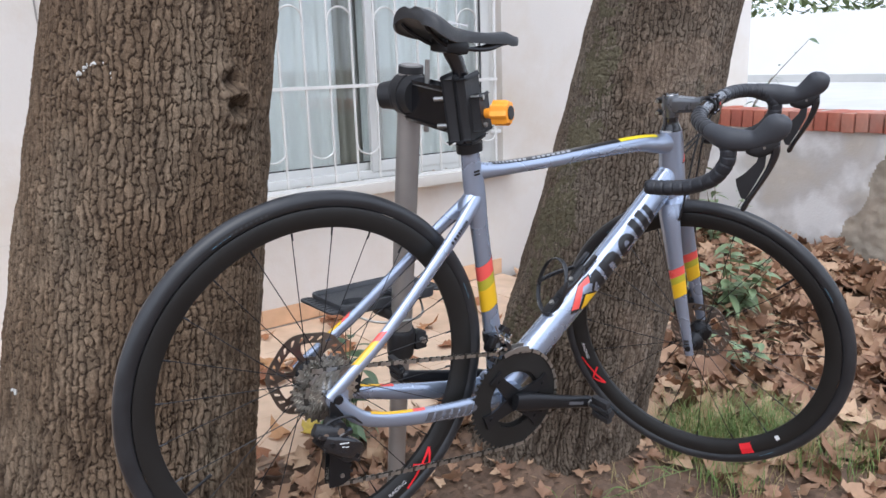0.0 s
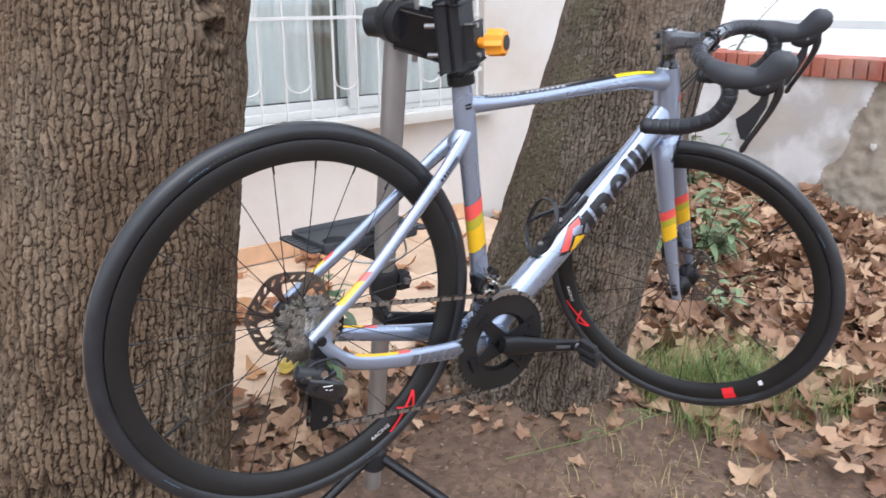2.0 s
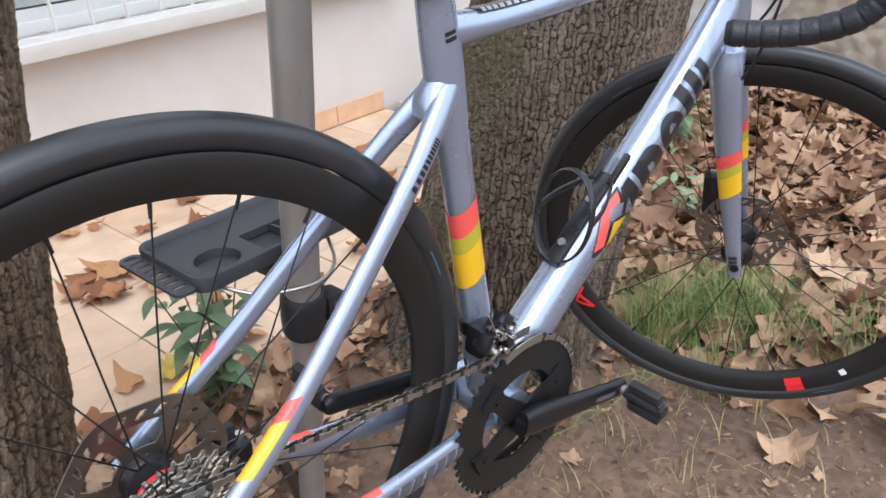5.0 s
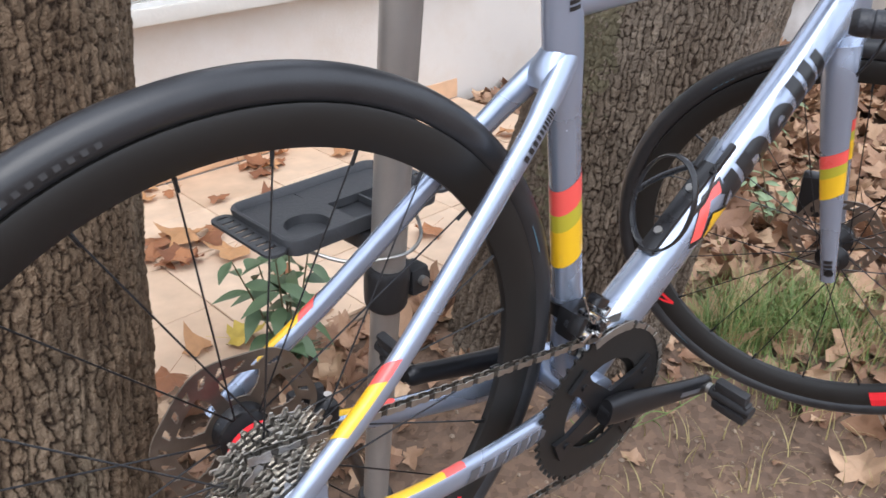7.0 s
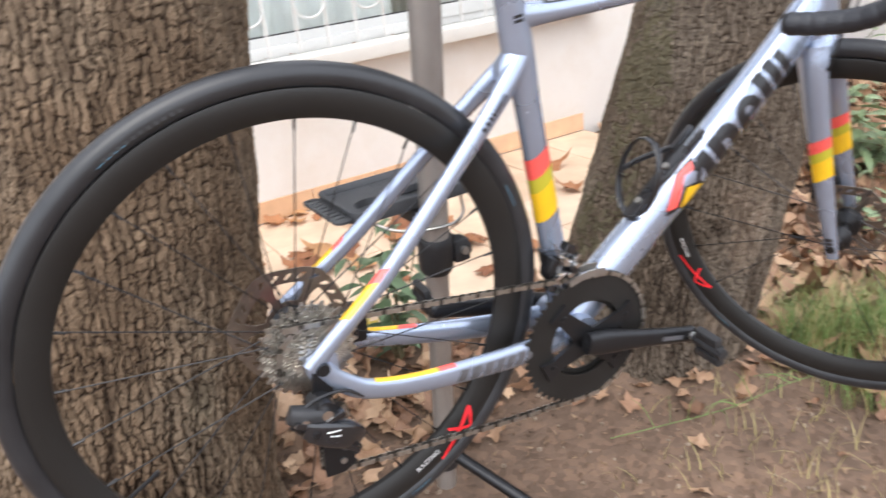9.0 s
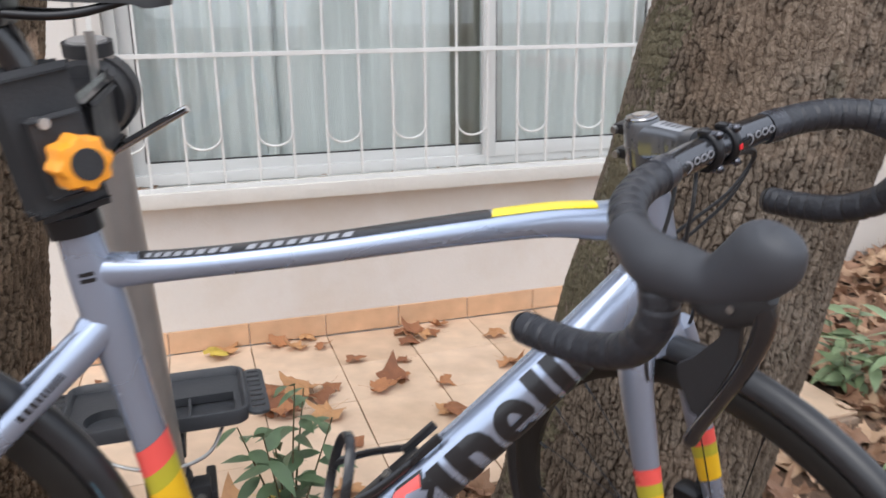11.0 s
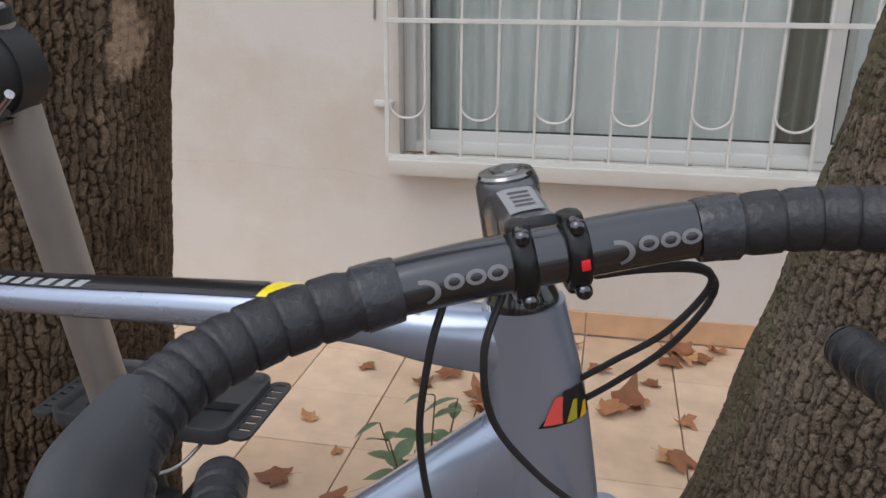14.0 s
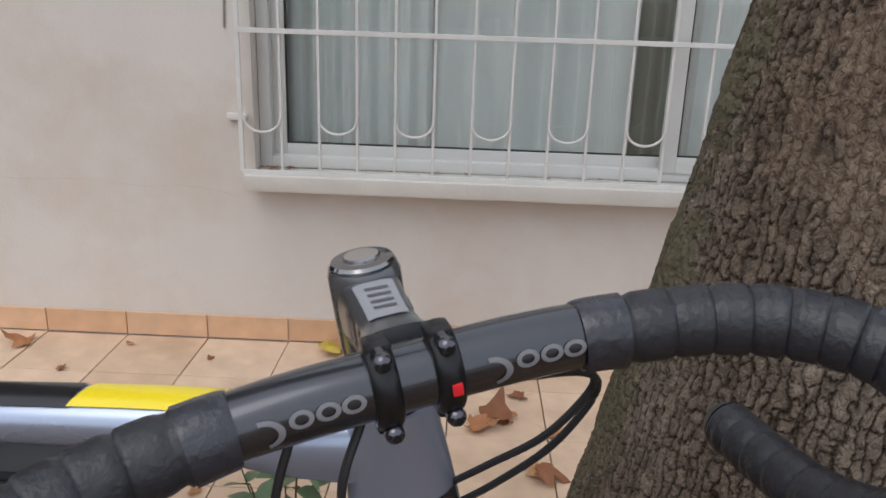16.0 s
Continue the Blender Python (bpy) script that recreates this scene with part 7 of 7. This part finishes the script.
# ---- fallen leaves, plants, grass ----
def leaf_shape(rnd, size, lobes=5):
    """Corner points of one curled, lobed dry leaf lying near z = 0, with its triangles."""
    v, f = [(0, 0, 0)], []
    out = []
    nl = lobes
    spread = math.radians(rnd.uniform(230, 280))
    for i in range(nl):
        a = -spread / 2 + spread * i / (nl - 1)
        ln = (1.0 - 0.42 * abs(i - (nl - 1) / 2) / ((nl - 1) / 2)) * rnd.uniform(0.85, 1.1)
        w = spread / nl
        if i:
            out.append((a - w / 2, 0.56 * rnd.uniform(0.8, 1.15)))
        out.append((a - w * 0.30, ln * 0.74))
        out.append((a - w * 0.05, ln))
        out.append((a + w * 0.28, ln * 0.78))
    out.append((math.pi, 0.16))
    cu, cv, tw = rnd.uniform(-1.0, 1.7), rnd.uniform(-1.1, 1.6), rnd.uniform(-1.1, 1.1)

    def lift(x, y):
        return size * (cu * 0.5 * (x * x) + cv * 0.5 * (y * y) + tw * 0.5 * x * y + 0.07 * math.sin(7 * x + 3 * y) + 0.05 * math.sin(11 * y - 4 * x))

    for k, (a, r) in enumerate(out):
        x, y = r * math.cos(a), r * math.sin(a)
        v.append((x * size * 0.45, y * size * 0.45, lift(x * 0.45, y * 0.45)))
    n = len(out)
    for k, (a, r) in enumerate(out):
        x, y = r * math.cos(a), r * math.sin(a)
        v.append((x * size, y * size, lift(x, y)))
    for k in range(n):
        j = (k + 1) % n
        f.append((0, 1 + k, 1 + j))
        f.append((1 + k, 1 + n + k, 1 + n + j, 1 + j))
    # stalk
    b = len(v)
    v += [(-0.15 * size, -0.012 * size, 0), (-0.15 * size, 0.012 * size, 0), (-0.85 * size, 0.10 * size, 0.12 * size), (-0.85 * size, 0.085 * size, 0.12 * size)]
    f.append((b, b + 1, b + 2, b + 3))
    return v, f


def litter(name, spots, label, seed):
    """Many leaves as one mesh. spots: x, y, z, size, tilt."""
    rnd = random.Random(seed)
    shapes = [leaf_shape(rnd, 1.0) for _ in range(24)]
    verts, faces = [], []
    for x, y, z, size, tilt in spots:
        v, f = rnd.choice(shapes)
        m = Matrix.Translation((x, y, z)) @ Euler((rnd.gauss(0, tilt), rnd.gauss(0, tilt), rnd.uniform(0, 6.28))).to_matrix().to_4x4() @ Matrix.Diagonal((size, size * rnd.uniform(0.75, 1.1), size, 1))
        b = len(verts)
        verts += [tuple(m @ Vector(p)) for p in v]
        faces += [tuple(i + b for i in q) for q in f]
    me = bpy.data.meshes.new(name)
    me.from_pydata(verts, [], faces)
    me.materials.append(DRY_LEAF)
    me.shade_smooth()
    return tagged(new(name, me), label, "leaves", kind="stuff")


def in_trunk(x, y):
    return (x + 0.24) ** 2 + (y - 0.63) ** 2 < 0.26**2 or (x - 1.205) ** 2 + (y - 0.64) ** 2 < 0.27**2


rnd = random.Random(11)
spots = []
# deep drift against the retaining wall
while len(spots) < 3600:
    x, y = rnd.uniform(1.15, 3.85), rnd.uniform(-2.3, 2.15)
    d = (Vector((x, y)) - RET_A).dot(RET_N)
    if d < 0.03 or in_trunk(x, y) or (x < 2.36 and y > 0.95):
        continue
    dense = (math.exp(-((d / 1.7) ** 2)) + 0.25 * ease(1.35, 1.9, x)) * ease(1.15, 1.6, x) * ease(-2.3, -0.7, y)
    if rnd.random() > dense:
        continue
    spots.append((x, y, ground_z(x, y) + 0.012 + rnd.random() * 0.07 * math.exp(-d), rnd.uniform(0.045, 0.095), 0.42))
for i in range(260):
    x, y = rnd.uniform(1.45, 3.6), rnd.uniform(-1.6, 1.2)
    d = (Vector((x, y)) - RET_A).dot(RET_N)
    if d < 0.08 or in_trunk(x, y) or (x < 2.36 and y > 0.95):
        continue
    spots.append((x, y, ground_z(x, y) + 0.045 + rnd.random() * 0.06 * math.exp(-d), rnd.uniform(0.070, 0.105), 0.75))
spots += [(1.62, 0.44, -0.005, 0.12, 1.1), (1.52, 0.36, -0.04, 0.09, 0.7), (1.70, 0.30, -0.03, 0.10, 0.6)]
litter("leaf_drift", spots, "deep drift of curled brown plane leaves on the ground", 5)
spots = []
# thinner litter over the soil, thicker along the patio edge and the trunks
while len(spots) < 560:
    x, y = rnd.uniform(-1.2, 1.9), rnd.uniform(-1.0, 1.0)
    if in_trunk(x, y):
        continue
    edge = ease(0.45, 0.85, y)
    if rnd.random() > 0.022 + 0.9 * edge:
        continue
    spots.append((x, y, ground_z(x, y) + 0.010 + 0.03 * rnd.random() * edge, rnd.uniform(0.02, 0.05) + 0.043 * edge * rnd.random(), 0.32 + 0.25 * edge))
# a few leaves and bark flakes caught at the foot of the leaning tree
for i in range(42):
    a, r = rnd.uniform(-2.9, 0.2), rnd.uniform(0.275, 0.40)
    x, y = 1.205 + r * math.cos(a), 0.63 + r * math.sin(a)
    spots.append((x, y, ground_z(x, y) + 0.008 + 0.01 * rnd.random(), rnd.uniform(0.014, 0.05), 0.35))
litter("leaf_litter", spots, "scattered dry brown leaves on the soil", 6)
# twigs and crumbs of leaf on the soil
bm = bmesh.new()
for i in range(5200):
    x, y = rnd.uniform(-0.6, 2.2), rnd.uniform(-0.9, 0.95)
    if in_trunk(x, y):
        continue
    a, ln = rnd.uniform(0, 6.28), rnd.uniform(0.004, 0.022)
    z = ground_z(x, y) + 0.003
    dx, dy = math.cos(a) * ln, math.sin(a) * ln
    w = rnd.uniform(0.001, 0.0055)
    q = [bm.verts.new(p) for p in ((x - dy / ln * w, y + dx / ln * w, z), (x + dy / ln * w, y - dx / ln * w, z + 0.001), (x + dx + dy / ln * w * 0.5, y + dy - dx / ln * w * 0.5, z + 0.004), (x + dx, y + dy, z + 0.003))]
    bm.faces.new(q)
tagged(thing("leaf_crumbs", bm, per_piece("leaf_crumb", [(0, (0.07, 0.042, 0.026)), (0.7, (0.14, 0.085, 0.052)), (1, (0.30, 0.20, 0.12))], 0.8, 40, 0.3, island=True), "broken leaf crumbs and small twigs on the soil", "debris", "stuff"))

# pebbles in the soil
bm = bmesh.new()
for i in range(1300):
    x, y = rnd.uniform(-0.6, 2.0), rnd.uniform(-0.9, 0.95)
    if in_trunk(x, y):
        continue
    r = rnd.uniform(0.002, 0.008)
    vs = bmesh.ops.create_icosphere(bm, subdivisions=1, radius=r)["verts"]
    z = ground_z(x, y)
    for v in vs:
        v.co = Vector((x, y, z)) + v.co * (1 + 0.4 * noise.noise(v.co * 150 + Vector((i, 0, 0)))) * Vector((1, 1, 0.6)).length / 1.5
thing("pebbles", bm, plain("brown_pebble", (0.24, 0.18, 0.13), 0.9, 0, 0, 0.3, 60), "small stones trodden into the soil", "pebbles", "stuff")

# single leaves lying on the tiles
r2 = random.Random(21)
singles = [(0.41, 2.10, 0.085, 1), (0.69, 1.69, 0.105, 0), (0.99, 1.69, 0.095, 0), (1.185, 2.09, 0.07, 0), (0.745, 1.53, 0.10, 0), (0.60, 1.56, 0.08, 0), (1.13, 2.00, 0.06, 0), (1.11, 1.40, 0.075, 0), (0.725, 2.10, 0.07, 0), (0.09, 1.41, 0.030, 0), (0.22, 1.26, 0.028, 0), (0.63, 1.58, 0.10, 0), (-0.66, 2.08, 0.085, 0), (1.20, 2.02, 0.060, 0), (1.11, 1.42, 0.060, 0),
           (0.14, 1.77, 0.050, 0), (0.51, 1.10, 0.085, 1), (0.80, 2.08, 0.050, 0), (1.42, 1.70, 0.075, 0), (1.48, 1.95, 0.070, 0), (1.26, 1.20, 0.080, 0), (1.02, 1.15, 0.070, 0), (0.30, 1.04, 0.080, 0), (0.90, 1.90, 0.060, 0), (1.08, 1.85, 0.050, 0),
           (1.15, 1.62, 0.055, 0), (1.60, 1.25, 0.085, 0), (1.72, 1.55, 0.080, 0), (-0.30, 2.10, 0.025, 0), (0.02, 2.02, 0.022, 0), (-0.45, 1.90, 0.03, 0), (0.50, 1.95, 0.025, 0), (1.85, 1.85, 0.085, 0), (1.95, 1.30, 0.09, 0), (2.10, 1.65, 0.085, 0), (1.35, 1.45, 0.07, 0),
           (0.58, 1.73, 0.085, 0), (0.66, 1.76, 0.075, 0), (0.72, 1.66, 0.090, 0), (0.55, 1.66, 0.070, 0), (0.78, 1.71, 0.065, 0), (0.43, 1.76, 0.080, 0), (0.37, 1.70, 0.060, 0), (0.93, 1.65, 0.080, 0), (1.02, 1.72, 0.065, 0), (0.45, 2.14, 0.070, 0), (1.25, 2.06, 0.075, 0), (0.66, 2.14, 0.070, 0), (0.76, 2.16, 0.055, 0), (1.14, 2.12, 0.065, 0), (1.30, 2.14, 0.060, 0), (0.55, 1.60, 0.05, 0), (0.08, 1.42, 0.04, 0),
           (0.12, 1.12, 0.07, 0), (0.02, 1.06, 0.06, 0), (0.42, 1.12, 0.06, 0), (0.72, 1.08, 0.08, 0), (0.78, 1.30, 0.05, 0)]
YELLOW_LEAF = plain("yellowed_leaf", (0.50, 0.36, 0.06), 0.6, 0, 0, 0.35, 30, 0.4, 90)
for x, y, size, yellow in singles:
    v, f = leaf_shape(r2, size)
    me = bpy.data.meshes.new("fallen_leaf")
    me.from_pydata(v, [], f)
    me.materials.append(YELLOW_LEAF if yellow else DRY_LEAF_ONE)
    me.shade_smooth()
    ob = new("fallen_leaf", me)
    low = min(p[2] for p in v)
    ob.matrix_world = Matrix.Translation((x, y, 0.0015 - low)) @ Matrix.Rotation(r2.uniform(0, 6.28), 4, "Z")
    tagged(ob, "yellowed fallen plane leaf on the tiles" if yellow else "curled dry brown leaf lying on the tiles", "leaf", "leaves on the patio")


def blade_leaf(length, width, droop, rnd):
    """A pointed oval leaf along +x."""
    n, v, f = 8, [], []
    for i in range(n + 1):
        u = i / n
        w = width * math.sin(math.pi * min(u * 1.02, 1) ** 0.85) * 0.5 + 0.0006
        z = -droop * length * u * u + 0.12 * length * u
        v += [(u * length, -w, z + 0.18 * w), (u * length, 0, z), (u * length, w, z + 0.18 * w)]
    for i in range(n):
        a = 3 * i
        f += [(a, a + 1, a + 4, a + 3), (a + 1, a + 2, a + 5, a + 4)]
    return v, f


STALK = plain("green_brown_stalk", (0.12, 0.10, 0.05), 0.7)


def shrub(name, base, stems, seed, label, size=1.0, leaf=(0.05, 0.085), n_leaf=11, mat=GREEN_LEAF, z0=0.0):
    rnd = random.Random(seed)
    ob = root(name, pose(*base), label, "plant")
    for dx, dy, h in stems:
        pts = [(0, 0, z0), (dx * 0.35, dy * 0.35, h * 0.45), (dx, dy, h)]
        st = part("stem", Tube([(*p, r) for p, r in zip(pts, (0.0035, 0.0028, 0.0015))], 14, (0.9, 0.3, 0.1)).fill(bmesh.new(), 7), STALK, ob)
        s = spline(pts, 20)
        for k in range(n_leaf):
            u = 0.28 + 0.72 * k / (n_leaf - 1)
            p = s[min(int(u * 20), 20)]
            v, f = blade_leaf(rnd.uniform(*leaf) * size, rnd.uniform(0.020, 0.031) * size * (leaf[1] / 0.085), rnd.uniform(0.1, 0.6), rnd)
            me = bpy.data.meshes.new("leaf")
            me.from_pydata(v, [], f)
            me.materials.append(mat)
            me.shade_smooth()
            lf = new("leaf", me)
            lf.parent = ob
            lf.matrix_local = Matrix.Translation(p) @ Euler((rnd.gauss(0, 0.3), rnd.uniform(-0.5, 0.5), k * 2.4 + rnd.uniform(-0.4, 0.4))).to_matrix().to_4x4()
    return ob


shrub("seedling_shrub", (0.545, 0.905, -0.06), ((0.03, -0.02, 0.48), (-0.10, 0.02, 0.38), (0.12, 0.05, 0.35), (-0.05, -0.08, 0.40), (0.06, 0.07, 0.43), (-0.02, 0.06, 0.34)), 3, "small green shrub with pointed leaves growing at the patio edge", 1.15, (0.05, 0.092), 13)
LIGHT_LEAF = plain("pale_green_leaf", (0.20, 0.27, 0.14), 0.42, 0, 0, 0.45, 18, 0.2, 90)
shrub("wall_shrub", (2.66, 0.92, -0.06), ((0.05, 0.06, 0.42), (-0.16, -0.05, 0.36), (0.16, -0.12, 0.34), (-0.05, -0.20, 0.30), (0.22, 0.10, 0.30), (-0.24, 0.10, 0.26)), 8, "pale green leafy shrub at the foot of the wall", 1.3, (0.05, 0.10), 20, LIGHT_LEAF)
shrub("wall_shrub", (3.55, 1.62, 0.0), ((0.05, 0.06, 0.50), (-0.18, -0.05, 0.42), (0.14, -0.12, 0.40), (-0.10, 0.18, 0.46)), 9, "pale green leafy shrub against the plaster wall", 1.1, (0.05, 0.10), 15, LIGHT_LEAF)
shrub("wall_shrub", (2.20, 0.55, -0.08), ((0.03, 0.08, 0.24), (-0.14, 0.03, 0.20), (0.14, -0.06, 0.22)), 12, "low pale green seedling among dry leaves", 1.0, (0.04, 0.08), 10, LIGHT_LEAF)
shrub("wall_shrub", (2.42, 1.16, -0.06), ((0.05, 0.02, 0.34), (-0.10, -0.08, 0.28), (0.10, -0.14, 0.30), (-0.02, 0.10, 0.32)), 19, "leafy pale green shrub beside the patio end", 1.25, (0.05, 0.10), 16, LIGHT_LEAF)
shrub("sprig", (4.12, 1.80, 0.80), ((0.02, -0.36, 0.46), (-0.02, -0.16, 0.24)), 14, "thin bare sprig with a few leaves behind the coping", 1.0, (0.05, 0.09), 6, GREEN_LEAF)


def grass_tuft(name, spots, label, seed, mat):
    rnd = random.Random(seed)
    bm = bmesh.new()
    for cx, cy, n, rad, ln in spots:
        for i in range(n):
            a, r = rnd.uniform(0, 6.28), rad * math.sqrt(rnd.random())
            x, y = cx + r * math.cos(a), cy + r * math.sin(a)
            z = ground_z(x, y) - 0.005
            h, lean, dirn = ln * rnd.uniform(0.5, 1.15), rnd.uniform(0.15, 0.95), rnd.uniform(0, 6.28)
            w = rnd.uniform(0.0011, 0.0024)
            px, py = -math.sin(dirn) * w, math.cos(dirn) * w
            prev = None
            for k in range(5):
                u = k / 4
                c = (x + math.cos(dirn) * lean * h * u * u, y + math.sin(dirn) * lean * h * u * u, z + h * (u - 0.42 * lean * u * u))
                t = 1 - 0.85 * u
                cur = (bm.verts.new((c[0] - px * t, c[1] - py * t, c[2])), bm.verts.new((c[0] + px * t, c[1] + py * t, c[2])))
                if prev:
                    bm.faces.new((prev[0], prev[1], cur[1], cur[0]))
                prev = cur
    thing(name, bm, mat, label, "grass", "stuff")


TUFTS = ((1.46, 0.30, 120, 0.06, 0.20), (1.60, 0.28, 260, 0.10, 0.22), (1.70, 0.14, 260, 0.11, 0.20), (1.50, 0.30, 140, 0.07, 0.20), (1.82, 0.22, 160, 0.10, 0.17), (1.42, 0.10, 90, 0.10, 0.13), (1.72, -0.05, 110, 0.14, 0.15), (1.95, -0.10, 70, 0.18, 0.12))
grass_tuft("grass_tuft", TUFTS, "tufts of long green grass beside the trunk", 31, GRASS)
grass_tuft("dry_grass", [(x, y, n // 4, r * 1.5, h * 1.1) for x, y, n, r, h in TUFTS] + [(1.25, 0.02, 90, 0.28, 0.10), (0.95, 0.10, 60, 0.28, 0.08), (1.05, -0.25, 50, 0.30, 0.07)], "straw-coloured dry grass blades", 32, GRASS_DRY)

# a long straw-coloured stalk lying over the soil beside the trunk
st = root("grass_stalk", pose(1.1, 0.1, -0.09), "long dry grass stalk with thin green blades on the soil", "grass")
line = [(0.81, 0.355, -0.088), (0.93, 0.293, -0.070), (1.08, 0.233, -0.058), (1.23, 0.202, -0.045), (1.36, 0.19, -0.060)]
s = spline(line, 30)
part("stalk", wire(bmesh.new(), [tuple(Vector(p) - Vector((1.1, 0.1, -0.09))) for p in line], 0.0012, 30, 6), GRASS, st)
r5 = random.Random(8)
for i in range(6, 30, 2):
    p, a = Vector(s[i]) - Vector((1.1, 0.1, -0.09)), r5.uniform(0, 6.28)
    q = p + Vector((math.cos(a) * 0.09, math.sin(a) * 0.09, r5.uniform(0.0, 0.03)))
    part("blade", Tube([(*p, 0.0008, 0.0016), (*((p + q) / 2 + Vector((0, 0, 0.015))), 0.0007, 0.0014), (*q, 0.0004, 0.0004)], 8, (0.2, 0.3, 0.93)).fill(bmesh.new(), 5), GRASS, st)

# leaf crumbs caught between sill and grille
bm = bmesh.new()
r3 = random.Random(4)
for i in range(60):
    x = WIN_X0 + 0.01 + abs(r3.gauss(0, 0.10)) if i < 40 else r3.uniform(0.2, 2.2)
    y, z, a = r3.uniform(2.165, 2.25), 0.634 + 0.006 * r3.random(), r3.uniform(0, 6.28)
    s = r3.uniform(0.004, 0.016)
    bm.faces.new([bm.verts.new((x + s * math.cos(a + t), y + 0.6 * s * math.sin(a + t), z + r3.uniform(0, 0.004))) for t in (0, 1.6, 3.1, 4.7)])
thing("sill_debris", bm, DRY_LEAF, "crumbled dry leaves caught on the window sill", "debris", "stuff")

# ---- pieces: skirting tiles, floor tiles, coping bricks ----
TP = 0.297
mesh = mesh_of("skirting_tile", new_box((0.0015, -0.009, 0.0), (TP - 0.0015, 0.0, 0.088), 0.002, seg=1), BASE_TILE, 30)
skirt = tagged(new("baseboard"), "row of terracotta skirting tiles along the house wall", "baseboard", kind="structure")
for k in range(-5, 9):
    ob = new("skirting_tile", mesh)
    ob.parent = skirt
    ob.matrix_local = pose(-0.341 + TP * k, WALL_Y - 0.0005 + 0.0004 * (k % 3), 0.003)
mesh = mesh_of("floor_tile", new_box((0.0018, 0.0018, -0.012), (TP - 0.0018, TP - 0.0018, 0.0), 0.0016, seg=1), TILE, 30)
r4 = random.Random(2)
for i in range(-5, 9):
    for j in range(4):
        ob = new("floor_tile", mesh)
        ob.parent = patio
        ob.matrix_local = pose(-0.341 + TP * i, WALL_Y - 0.010 - TP * (j + 1), r4.uniform(-0.0012, 0.0012), r4.gauss(0, 0.12), r4.gauss(0, 0.12), 0)
mesh = mesh_of("brick", new_box((0.005, -0.022, 0.0), (0.073, 0.225, 0.104), 0.005, seg=2), BRICK, 30)
cop = tagged(new("brick_coping"), "coping of red bricks laid on edge", "coping", kind="structure")
cop.matrix_world = RET_M
for k in range(int(RET_L / 0.078)):
    ob = new("brick", mesh)
    ob.parent = cop
    ob.matrix_local = pose(0.078 * k, r4.uniform(-0.004, 0.004), RET_H - 0.001 + r4.uniform(-0.003, 0.003), r4.gauss(0, 0.8), r4.gauss(0, 0.8), 0)
